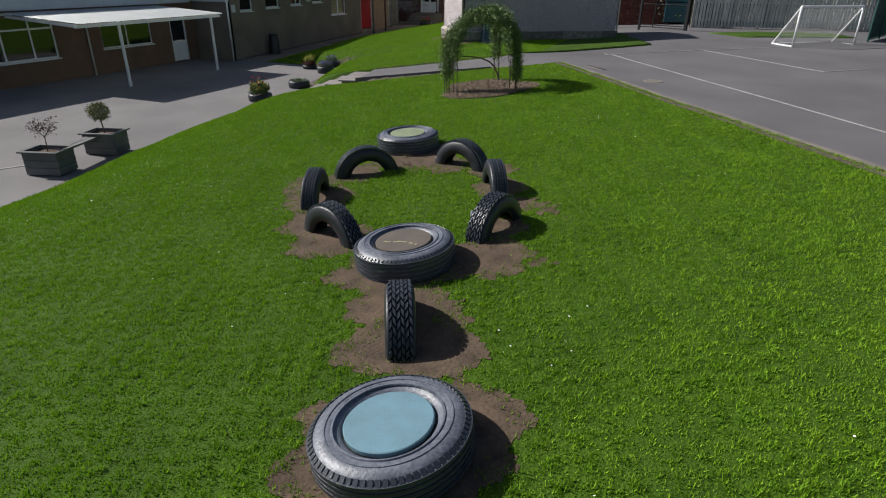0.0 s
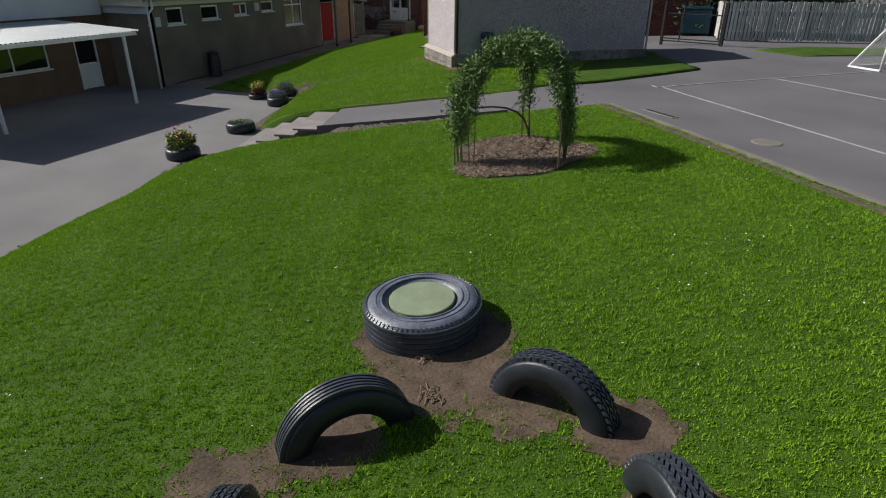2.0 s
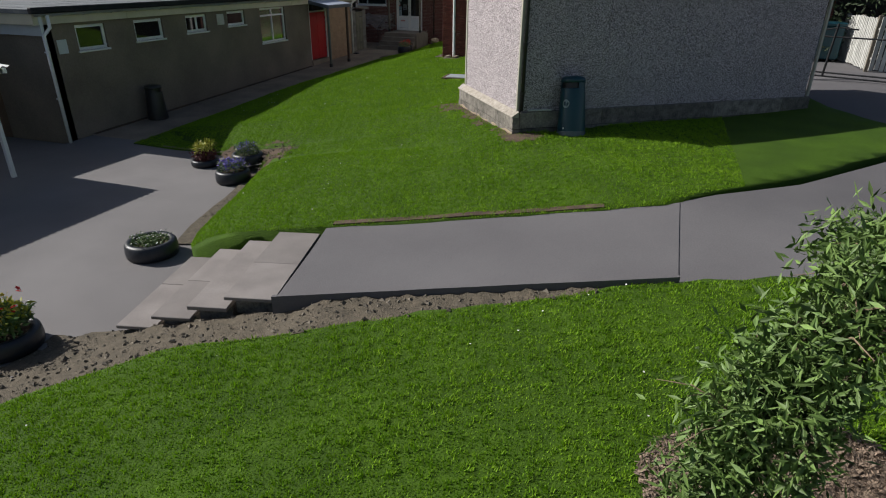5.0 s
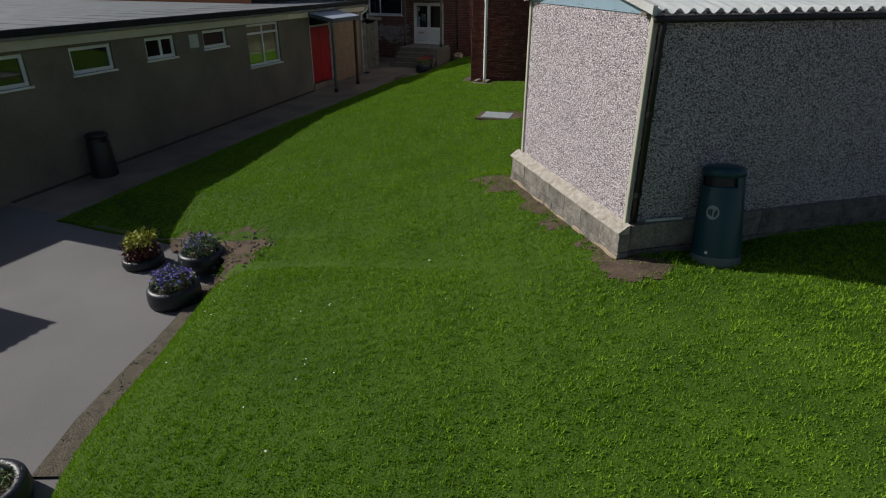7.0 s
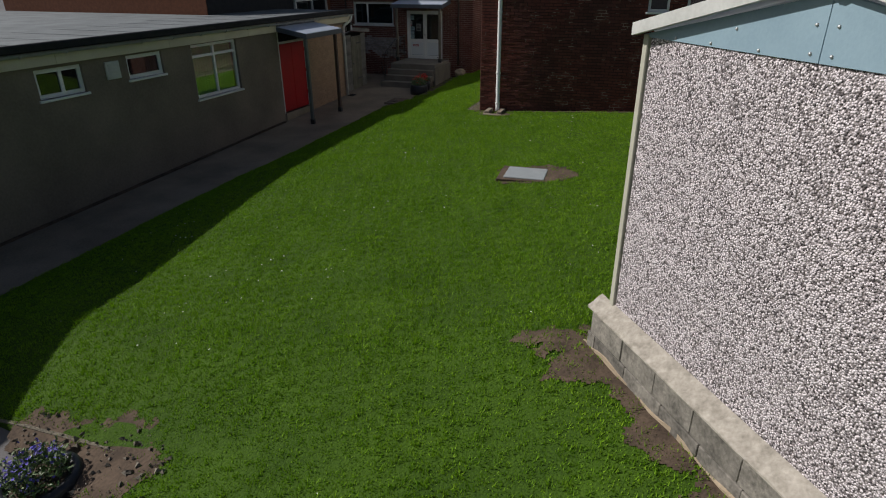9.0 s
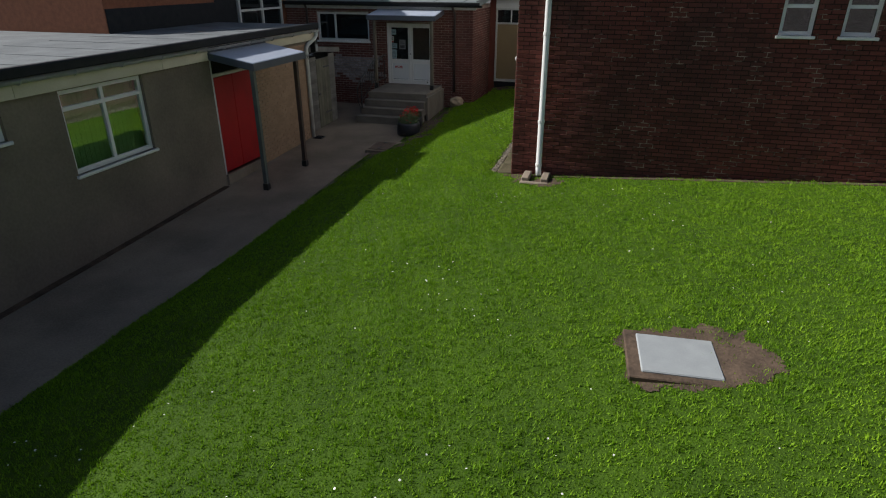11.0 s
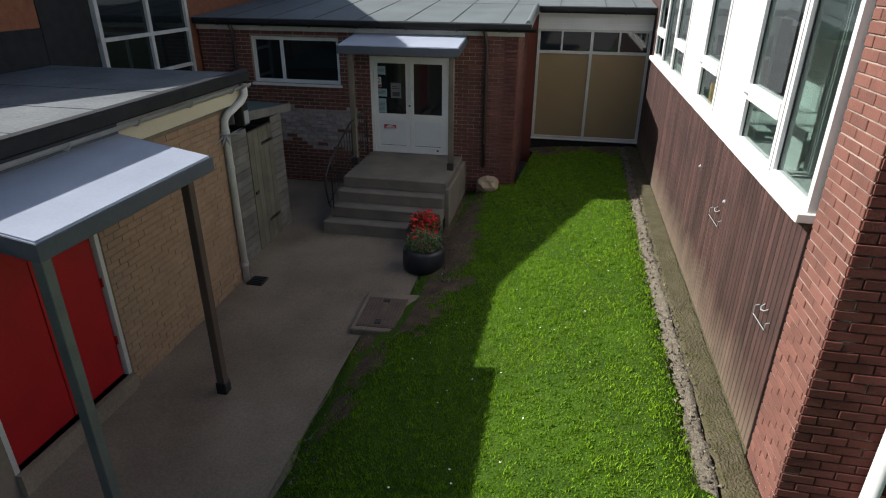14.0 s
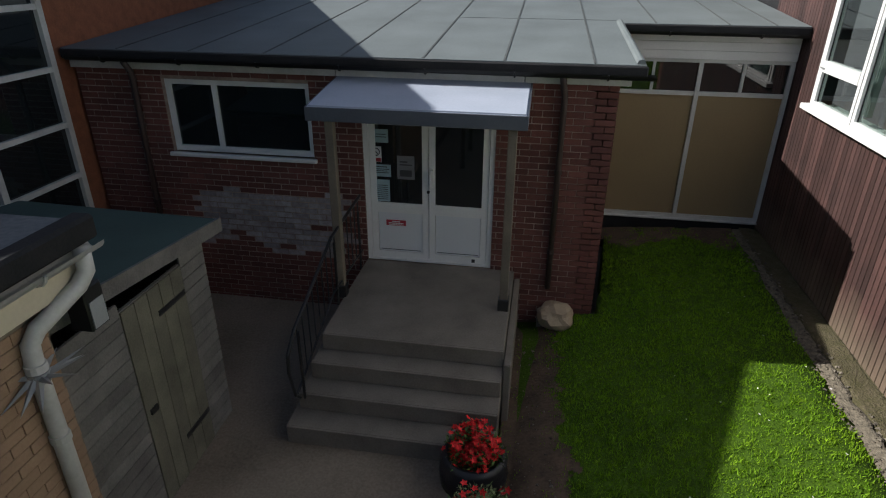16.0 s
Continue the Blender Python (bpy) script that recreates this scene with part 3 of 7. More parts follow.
def stones(poly, count, seed, height, sizes=(0.012, 0.05), name="stones", label="loose grey stones and grit on bare soil"):
    """Small angular stones strewn within an outline."""
    r = np.random.default_rng(seed)
    xs, ys = [p[0] for p in poly], [p[1] for p in poly]
    x, y = r.uniform(min(xs), max(xs), count * 6), r.uniform(min(ys), max(ys), count * 6)
    ok = inside(x, y, poly)
    x, y = x[ok][:count], y[ok][:count]
    z = height(x, y)
    base = np.array([(1, 0, 0), (-0.5, 0.87, 0), (-0.5, -0.87, 0), (0.3, 0.2, 0.7), (-0.2, -0.1, -0.6)])
    faces = np.array([(0, 1, 3), (1, 2, 3), (2, 0, 3), (1, 0, 4), (2, 1, 4), (0, 2, 4)])
    m = len(x)
    s = sizes[0] + (sizes[1] - sizes[0]) * r.uniform(0, 1, (m, 1, 1)) ** 3
    a = r.uniform(0, 6.28, m)
    v = base[None] * s * r.uniform(0.6, 1.3, (m, 5, 3))
    c, d = np.cos(a)[:, None], np.sin(a)[:, None]
    v = np.stack([v[:, :, 0] * c - v[:, :, 1] * d + x[:, None], v[:, :, 0] * d + v[:, :, 1] * c + y[:, None], v[:, :, 2] + z[:, None] + 0.004], 2)
    f = (faces[None] + 5 * np.arange(m)[:, None, None]).reshape(-1, 3)
    me = bpy.data.meshes.new(name)
    me.from_pydata(v.reshape(-1, 3).tolist(), [], f.tolist())
    me.materials.append(STONE_BITS)
    return tagged(new(name, me), label, "stones", kind="stuff")


stones(BANK, 1500, 6, bank_height, (0.008, 0.045))
strip("kerb_concrete_path", [(-16.8, 25.0), (-16.78, 29), (-16.6, 32.2), (-16.5, 35), (-16.5, 40.35)], 0.06, 0.02, 0.025, CONCRETE, "thin concrete edging between the path and the lawn", "kerb")
strip("edge_wall_soil", [(-18.6, 25.0), (-18.59, 31), (-18.6, 37.3)], 0.12, 0.0, 0.03, EARTH, "dark damp dirt along the foot of the annex wall", "edging")
strip("edge_bank_soil", [(-7.8, 19.6), (-5.68, 20.06), (-3.9, 20.42)], 0.14, 0.02, 0.025, EARTH, "dry soil at the foot of the grass bank", "edging")
ledge = lambda x, y: np.interp(y, [37.9, 46, 48.3], [0.24, 0.3, 0.32]) + 0.012 * np.sin(7 * np.asarray(y)) * np.sin(9 * np.asarray(x))
sheet("moss_strip", [(-12.72, 38.0), (-12.43, 37.95), (-12.43, 48.3), (-12.72, 48.3)], 0.0, 0.1, MOSS, "mossy concrete strip under the timber cladding", "edging", thick=0.35, wobble=0.012, height=ledge)
sheet("edge_rubble", [(-12.88, 37.95), (-12.73, 37.95), (-12.73, 48.25), (-12.88, 48.25)], 0.0, 0.07, GRAVEL, "broken stony edge between the lawn and the mossy strip", "edging", thick=0.2, wobble=0.012,
      height=lambda x, y: np.interp(x, [-12.88, -12.73], [0, 1]) * (ledge(x, y) - land(x, y) - 0.03) + land(x, y) + 0.02 + 0.012 * np.sin(31 * np.asarray(y)) * np.sin(40 * np.asarray(x)))
strip("edge_brick_soil", [(-12.55, 37.8), (-9, 37.78), (-4, 37.78)], 0.12, 0.02, 0.02, EARTH, "soil line at the foot of the brick wall", "edging")


def ground_line(name, a, b, width=0.06):
    d = Vector((b[0] - a[0], b[1] - a[1], 0))
    n = Vector((-d.y, d.x, 0)).normalized() * width / 2
    bm = bmesh.new()
    k = max(2, int(d.length / 0.8))
    rows = []
    for j in range(k + 1):
        p = Vector((*a, 0)) + d * j / k
        rows.append([bm.verts.new((q.x, q.y, lz(q.x, q.y) + h)) for q, h in ((p + n, 0.0), (p + n, 0.012), (p - n, 0.012), (p - n, 0.0))])
    for r, s in zip(rows, rows[1:]):
        for i in range(3):
            bm.faces.new((r[i], s[i], s[i + 1], r[i + 1]))
    bmesh.ops.recalc_face_normals(bm, faces=bm.faces)
    return tagged(part(name, bm, LINE_PAINT), "worn white painted court line", "court marking", kind="structure")


for a, b in (((0.5, 21.9), (7.2, 12.2)), ((7.2, 12.2), (9.4, 9.1)), ((0.5, 21.9), (3.5, 24.1)), ((3.5, 24.1), (6.9, 26.65)), ((3.5, 24.1), (7.0, 20.6)), ((7.0, 20.6), (8.3, 21.7)),
             ((0.25, 22.0), (0.4, 21.75)), ((0.4, 21.75), (0.72, 21.95))):
    ground_line("court_line", a, b, 0.05)
for p in (((-10.9, 7.2), (-10.3, 8.2)), ((-10.3, 8.2), (-11.0, 9.0)), ((-9.9, 5.6), (-9.6, 6.3))):
    ground_line("yard_line", *p, 0.07)

yard = lambda x, y: np.full(np.shape(x), -0.795)
for line, w in ((SOUTH_EDGE[2:], 0.22), (NORTH_EDGE[3:9], 0.3)):
    edge = [(x - w, y) for x, y in line] + [(x + 0.1, y) for x, y in line[::-1]]
    stones(edge, 650, 11, lambda x, y: np.maximum(land(x, y), -0.8) + 0.015, (0.008, 0.03), "grit", "fine grit and small stones along the lawn edge")
stones([(-12.92, 38.1), (-12.69, 38.1), (-12.69, 48.2), (-12.92, 48.2)], 1500, 12, lambda x, y: np.interp(x, [-12.88, -12.73], [0, 1]) * (ledge(x, y) - land(x, y) - 0.03) + land(x, y) + 0.03, (0.006, 0.03), "gravel", "small pale gravel beside the mossy strip")

# ---- walls ----
SOUTH, EAST, WEST = 0, 90, -90


def cells(L, z0, z1, holes, th):
    """A wall of length L with openings as one closed mesh, in its own axes: x along, -y outwards."""
    bm = bmesh.new()
    xs = sorted({0, L, *[v for h in holes for v in (h[0], h[1])]})
    zs = sorted({z0, z1, *[v for h in holes for v in (h[2], h[3])]})
    full = lambda i, j: 0 <= i < len(xs) - 1 and 0 <= j < len(zs) - 1 and not any(h[0] < (xs[i] + xs[i + 1]) / 2 < h[1] and h[2] < (zs[j] + zs[j + 1]) / 2 < h[3] for h in holes)
    made = {}

    def v(i, y, j):
        if (i, y, j) not in made:
            made[i, y, j] = bm.verts.new((xs[i], y, zs[j]))
        return made[i, y, j]

    for i in range(len(xs) - 1):
        for j in range(len(zs) - 1):
            if not full(i, j):
                continue
            bm.faces.new((v(i, 0, j), v(i + 1, 0, j), v(i + 1, 0, j + 1), v(i, 0, j + 1)))
            bm.faces.new((v(i, th, j + 1), v(i + 1, th, j + 1), v(i + 1, th, j), v(i, th, j)))
            for di, dj, a, b in ((-1, 0, (i, j), (i, j + 1)), (1, 0, (i + 1, j + 1), (i + 1, j)), (0, -1, (i + 1, j), (i, j)), (0, 1, (i, j + 1), (i + 1, j + 1))):
                if not full(i + di, j + dj):
                    bm.faces.new((v(a[0], 0, a[1]), v(b[0], 0, b[1]), v(b[0], th, b[1]), v(a[0], th, a[1])))
    bmesh.ops.recalc_face_normals(bm, faces=bm.faces)
    return bm


def wall(name, at, rz, L, z0, z1, holes, th, material, label):
    bm = cells(L, z0, z1, holes, th)
    ob = part(name, bm, material)
    ob.location, ob.rotation_euler = at, (0, 0, radians(rz))
    bpy.context.view_layer.update()
    return tagged(ob, label, "wall", kind="structure")


WINDOW_COUNT = [0]


def window(at, rz, w, z0, z1, ups=(), bars=(), label="white framed window with dark glass", sill=True, frame=0.055, glass=None, deep=0.06, fm=None, low=()):
    """A framed window in an opening; ups and bars are shares of its width and height."""
    WINDOW_COUNT[0] += 1
    h = z1 - z0
    ob = thing("window_%d" % WINDOW_COUNT[0], label, "window", (at[0], at[1], z0), rz, kind="structure")
    bm = box(0, deep, 0, frame, deep + 0.06, h)
    box(w - frame, deep, 0, w, deep + 0.06, h, bm=bm)
    box(frame, deep, h - frame, w - frame, deep + 0.06, h, bm=bm)
    box(frame, deep, 0, w - frame, deep + 0.06, frame, bm=bm)
    xs = [frame, *[u * w for u in ups], w - frame]
    zs = [frame, *[b * h for b in bars], h - frame]
    g = frame * 0.45
    for u in xs[1:-1]:
        box(u - g, deep + 0.002, frame, u + g, deep + 0.055, h - frame, bm=bm)
    for b in zs[1:-1]:
        box(frame, deep - 0.004, b - g, w - frame, deep + 0.05, b + g, bm=bm)
    sub("window_frame", bm, fm or WHITE, ob)
    for i in range(len(xs) - 1):
        for j in range(len(zs) - 1):
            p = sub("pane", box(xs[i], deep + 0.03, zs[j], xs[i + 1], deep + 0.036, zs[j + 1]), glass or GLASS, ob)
    if sill:
        sub("window_sill", box(-0.04, -0.05, -0.05, w + 0.04, deep + 0.06, 0.0, 0.008), fm or WHITE, ob)
    return ob


BRICK_MESHES = {}


def brick_mesh(kind, length, material, high):
    key = (kind, round(length, 3), material.name)
    if key not in BRICK_MESHES:
        bm = box(0, -0.009, 0, length, 0.05, high, 0.004 if high < 0.07 else 0.0025)
        me = bpy.data.meshes.new("brick")
        bm.to_mesh(me)
        bm.free()
        me.materials.append(material)
        BRICK_MESHES[key] = me
    return BRICK_MESHES[key]


BRICK_JOBS = []


def bricks(host, L, z0, z1, holes, near, material, far_material, seed=1, odd=None, odd_material=None):
    """Lays stretcher bond over a wall's face; the stretch near=(x0, x1, z0, z1) as single bricks, the rest joined. Laid last."""
    BRICK_JOBS.append((host, L, z0, z1, holes, near, material, far_material, seed, odd, odd_material))


def lay(host, L, z0, z1, holes, near, material, far_material, seed, odd, odd_material):
    rng = random.Random(seed)
    g = 0.004 if material is BUFF_BRICK else 0.01
    verts, faces, mats = [], [], []
    c, z = 0, z0
    while z + 0.065 < z1:
        x = 0.0 if c % 2 == 0 else -0.1125
        spans = []
        while x < L:
            spans.append((max(0, x), min(L, x + 0.225 - g)))
            x += 0.225
        for a, b in spans:
            for h in holes:
                if h[2] - 0.05 < z < h[3] - 0.01:
                    if h[0] <= a < h[1]:
                        a = h[1]
                    if h[0] < b <= h[1]:
                        b = h[0]
                    if a < h[0] and b > h[1]:
                        b = h[0]
            if b - a < 0.03:
                continue
            is_odd = odd and odd(a, z, rng)
            if near and near[0] <= a and b <= near[1] and near[2] <= z <= near[3] and not is_odd:
                ob = new("brick", brick_mesh("b", b - a, material, 0.075 - g))
                ob.parent = host
                ob.location = (a, rng.uniform(-0.003, 0.003), z + rng.uniform(-0.001, 0.001))
                continue
            y = -0.009 + rng.uniform(-0.003, 0.003)
            n = len(verts)
            e = 0.003
            t = z + 0.075 - g
            verts += [(a, 0.03, z), (b, 0.03, z), (b, 0.03, t), (a, 0.03, t), (a + e, y, z + e), (b - e, y, z + e), (b - e, y, t - e), (a + e, y, t - e)]
            new_faces = [(4, 5, 6, 7), (0, 1, 5, 4), (1, 2, 6, 5), (2, 3, 7, 6), (3, 0, 4, 7)]
            faces += [tuple(n + i for i in f) for f in new_faces]
            mats += [1 if is_odd else 0] * 5
        z += 0.075
        c += 1
    me = bpy.data.meshes.new("brick_courses")
    me.from_pydata(verts, [], faces)
    me.materials.append(far_material)
    if odd_material:
        me.materials.append(odd_material)
        me.polygons.foreach_set("material_index", mats)
    ob = new("brick_courses", me)
    ob.parent = host
    ob["kind"] = "stuff"


# annex along the concrete path
AX = -18.65
ANNEX_Y = 24.2
aw = lambda y: y - ANNEX_Y
WIN_A = [(25.2, 26.2, 1.52, 2.19), (27.28, 28.46, 1.59, 2.19), (29.52, 30.57, 1.65, 2.2), (31.7, 32.75, 1.72, 2.22)]
holes = [(aw(a), aw(b), lo, hi) for a, b, lo, hi in WIN_A] + [(aw(33.72), aw(35.48), 0.93, 2.24), (aw(37.41), aw(38.97), -0.17, 2.24)]
annex = wall("wall_annex", (AX, ANNEX_Y, 0), EAST, 17.44, -1.1, 2.27, holes, 0.28, RENDER_WALL, "grey brown rendered brick wall of the school annex")
for i, (a, b, lo, hi) in enumerate(WIN_A):
    window((AX, a, 0), EAST, b - a, lo, hi, ups=(0.55,) if i == 2 else (), label="small white framed high window with dark glass", frame=0.08)
window((AX, 33.72, 0), EAST, 1.76, 0.93, 2.24, ups=(0.5,), bars=(0.78,), label="white casement window with dark glass", glass=CLEAR_GLASS, frame=0.07)
bl = thing("vertical_blind", "green vertical slat blinds behind the casement window", "blind", (AX - 0.24, 33.75, 0.95))
for k in range(17):
    sub("slat", box(-0.004, 0.01 + k * 0.102, 0, 0.004, 0.1 + k * 0.102, 1.26), BLIND, bl).rotation_euler = (0, 0, 0)
sub("head_rail", box(-0.03, 0, 1.262, 0.03, 1.72, 1.295), WHITE, bl)
end_wall = wall("wall_annex_south", (-20.9, ANNEX_Y - 0.004, 0), SOUTH, 2.25, -1.1, 2.27, [], 0.28, RENDER_WALL, "grey brown end wall of the annex")
back = tagged(part("wall_annex_back", box(-21.6, 24.5, -1.1, -21.45, 41.6, 2.28), RENDER_WALL), "plain back wall of the annex", "wall", kind="structure")
bricks(annex, 17.44, -0.36, 2.25, holes + [(-1, aw(38.98), -3, 3)], (aw(39.35), 17.44, 0.05, 2.25), BUFF_BRICK, BUFF_BRICK_FAR, 5)
north_end = wall("wall_annex_north", (AX - 0.003, 41.65, 0), 180, 2.8, -1.1, 2.27, [], 0.28, RENDER_WALL, "brown brick end wall of the annex")
tagged(part("wall_annex_far", box(-36, 37.8, -1.1, -21.6, 37.95, 2.54), RENDER_WALL), "plain far wall under the flat roof", "wall", kind="structure")
tagged(part("ceiling_annex", box(-21.4, 24.5, 2.27, AX - 0.3, 41.3, 2.32), WHITE), "plain ceiling inside the annex", "ceiling", kind="structure")


def gutter_run(a, b, r, material, name, label, hang=0.9):
    """A half-round gutter with brackets."""
    a, b = Vector(a), Vector(b)
    d = (b - a).normalized()
    n = Vector((d.y, -d.x, 0))
    ob = thing(name, label, "gutter", a)
    bm = bmesh.new()
    rings = []
    for p in (Vector(), b - a):
        ring = []
        for k in range(9):
            t = math.pi * k / 8
            ring.append(bm.verts.new(p + n * math.cos(t) * r + Vector((0, 0, -math.sin(t) * r))))
        rings.append(ring)
    for k in range(8):
        bm.faces.new((rings[0][k], rings[0][k + 1], rings[1][k + 1], rings[1][k]))
    bmesh.ops.solidify(bm, geom=bm.faces[:], thickness=0.006)
    sub("trough", bm, material, ob, smooth=False)
    k = int((b - a).length / hang)
    for j in range(k):
        p = d * (j + 0.5) * (b - a).length / k
        m = Matrix.Translation(p)
        t = [p + n * math.cos(u) * (r + 0.008) + Vector((0, 0, -math.sin(u) * (r + 0.008))) for u in [math.pi * q / 6 for q in range(7)]]
        sub("bracket", tube(t, 0.011, 5), material, ob)
    return ob


fas = thing("fascia_1", "cream painted fascia boards under the flat roof", "fascia", kind="structure")
for k in range(6):
    y0 = 24.0 + k * 2.985
    sub("fascia_board", box(AX - 0.02, y0, 2.27, AX + 0.1, y0 + 2.98, 2.54, 0.004), CREAM, fas)
sub("fascia_board", box(-20.9, 24.0 - 0.05, 2.27, AX + 0.1, 23.995, 2.54, 0.004), CREAM, fas)
roof = tagged(part("roof_annex", prism([(-36, 23.9), (AX + 0.16, 23.9), (AX + 0.16, 41.96), (-21.54, 41.96), (-21.54, 37.98), (-36, 37.98)], 2.54, 2.65), FELT), "flat grey felt roof of the annex", "roof", kind="structure")
felt = thing("roof_edge", "black bitumen edge trim of the flat roof", "trim", kind="structure")
sub("edge_trim", box(AX + 0.08, 23.88, 2.545, AX + 0.22, 41.98, 2.695, 0.02), DARK_TRIM, felt)
for k in range(17):
    sub("felt_lap", box(-21.5, 24.4 + k * 1.0, 2.648, AX + 0.06, 24.46 + k * 1.0, 2.656), FELT, felt)
gutter_run((AX + 0.17, 24.0, 2.53), (AX + 0.17, 41.99, 2.52), 0.06, WHITE_DIRTY, "gutter", "weathered white plastic gutter along the annex eaves")


def pipe(name, pts, r, material, label, brackets=(), spikes=None, shoe=False):
    ob = thing(name, label, "drainpipe", pts[0])
    o = Vector(pts[0])
    sub("pipe", tube([Vector(p) - o for p in pts], r, 12), material, ob, smooth=True)
    for z, dx, dy in brackets:
        q = None
        for a, b in zip(pts, pts[1:]):
            if min(a[2], b[2]) <= z <= max(a[2], b[2]) and abs(a[2] - b[2]) > 1e-3:
                s = (z - a[2]) / (b[2] - a[2])
                q = Vector(a).lerp(Vector(b), s) - o
        bm = tube([q + Vector((0, 0, -0.025)), q + Vector((0, 0, 0.025))], r + 0.009, 12)
        box(q.x - 0.012 + min(0, dx), q.y - 0.012 + min(0, dy), q.z - 0.02, q.x + 0.012 + max(0, dx), q.y + 0.012 + max(0, dy), q.z + 0.02, bm=bm)
        sub("bracket", bm, material, ob)
    if spikes:
        q = Vector(spikes) - o
        rng = random.Random(5)
        collar = sub("spike_collar", tube([q + Vector((0, 0, -0.03)), q + Vector((0, 0, 0.03))], r + 0.012, 10), GALV, ob, "metal anti-climb collar")
        for k in range(14):
            a = 2 * math.pi * k / 14 + rng.uniform(-0.1, 0.1)
            tip = q + Vector((math.cos(a) * 0.26, math.sin(a) * 0.26, rng.uniform(-0.12, 0.1)))
            side = Vector((-math.sin(a), math.cos(a), 0)) * 0.028
            base = q + Vector((math.cos(a), math.sin(a), 0)) * r
            bm = bmesh.new()
            v = [bm.verts.new(p) for p in (base + side, base - side, tip, base + Vector((0, 0, 0.02)))]
            bm.faces.new(v[:3])
            bm.faces.new((v[0], v[3], v[2]))
            bm.faces.new((v[1], v[2], v[3]))
            part("spike", bm, GALV).parent = collar
    return ob


pipe("drainpipe", [(AX + 0.14, 24.12, -0.8), (AX + 0.14, 24.12, 2.0), (AX + 0.2, 24.3, 2.2), (AX + 0.2, 24.3, 2.5)], 0.045, WHITE, "white drainpipe at the annex corner", [(0.4, -0.1, 0), (1.6, -0.1, 0)])
pipe("drainpipe", [(AX + 0.06, 41.45, -0.28), (AX + 0.06, 41.45, 2.0), (AX + 0.06, 41.46, 2.1), (AX + 0.08, 41.51, 2.17), (AX + 0.15, 41.8, 2.3), (AX + 0.17, 41.86, 2.37), (AX + 0.17, 41.87, 2.52)], 0.05, WHITE_DIRTY,
     "grey white drainpipe with metal spikes at the annex end", [(1.96, -0.1, 0), (1.45, -0.1, 0), (0.0, -0.1, 0)], spikes=(AX + 0.06, 41.45, 1.9))
rd = thing("door_1", "closed red painted double door with worn paint", "door", (AX, 37.41, -0.17), EAST, kind="structure")
sub("door_leaf", box(0.06, 0.05, 0.02, 0.772, 0.1, 2.05, 0.004), RED_PAINT, rd)
sub("door_leaf", box(0.782, 0.05, 0.02, 1.5, 0.1, 2.05, 0.004), RED_PAINT, rd)
bm = box(0, 0.0, 0, 0.05, 0.14, 2.41)
box(1.51, 0.0, 0, 1.56, 0.14, 2.41, bm=bm)
box(0.05, 0.01, 2.07, 1.51, 0.13, 2.13, bm=bm)
sub("door_frame", bm, WHITE_DIRTY, rd, "chipped white painted frame")
sub("transom_pane", box(0.05, 0.07, 2.13, 1.51, 0.076, 2.4), GLASS, rd)
sub("threshold", box(0, -0.06, -0.25, 1.56, 0.2, 0.0), CONCRETE, rd)
for z in (0.4, 1.1, 1.75):
    sub("hinge", box(1.49, 0.03, z, 1.52, 0.05, z + 0.1), RED_PAINT, rd)


def canopy(name, at, rz, w, d, front, back, posts, label):
    """A lead-covered door canopy on posts; x along, -y outwards, z up from the ground."""
    ob = thing(name, label, "canopy", at, rz)
    bm = bmesh.new()
    v = [bm.verts.new(p) for p in ((0, 0, back - 0.13), (w, 0, back - 0.13), (w, -d, front - 0.14), (0, -d, front - 0.14), (0, 0, back), (w, 0, back), (w, -d, front), (0, -d, front))]
    for f in ((3, 2, 1, 0), (4, 5, 6, 7), (0, 1, 5, 4), (1, 2, 6, 5), (2, 3, 7, 6), (3, 0, 4, 7)):
        bm.faces.new([v[i] for i in f])
    bmesh.ops.bevel(bm, geom=bm.edges[:], offset=0.015, segments=2, affect="EDGES")
    bmesh.ops.recalc_face_normals(bm, faces=bm.faces)
    sub("lead_roof", bm, LEAD, ob, "blue grey lead sheet roof")
    bm = box(-0.012, -d - 0.012, front - 0.15, w + 0.012, -d + 0.004, front - 0.012, 0.004)
    sub("front_board", bm, DARK_SLATE, ob, "dark slate coloured edge board")
    for x in (-0.012, w - 0.004):
        bm = bmesh.new()
        s = [bm.verts.new(p) for p in ((x, 0, back - 0.14), (x + 0.016, 0, back - 0.14), (x + 0.016, -d, front - 0.15), (x, -d, front - 0.15), (x, 0, back - 0.01), (x + 0.016, 0, back - 0.01), (x + 0.016, -d, front - 0.012), (x, -d, front - 0.012))]
        for f in ((3, 2, 1, 0), (4, 5, 6, 7), (0, 1, 5, 4), (1, 2, 6, 5), (2, 3, 7, 6), (3, 0, 4, 7)):
            bm.faces.new([s[i] for i in f])
        bmesh.ops.recalc_face_normals(bm, faces=bm.faces)
        sub("side_board", bm, DARK_SLATE, ob)
    sub("upstand", box(0, -0.02, back - 0.02, w, 0.02, back + 0.1, 0.005), DARK_SLATE, ob, "dark upstand flashing")
    for x, y, z0, pm in posts:
        post = sub("post", box(x - 0.045, y - 0.045, z0, x + 0.045, y + 0.045, front - 0.12, 0.006), pm, ob)
        foot = box(x - 0.06, y - 0.06, z0 - 0.02, x + 0.06, y + 0.06, z0 + 0.14, 0.01)
        f = part("post_foot", foot, BLACK)
        f.parent = post
    return ob


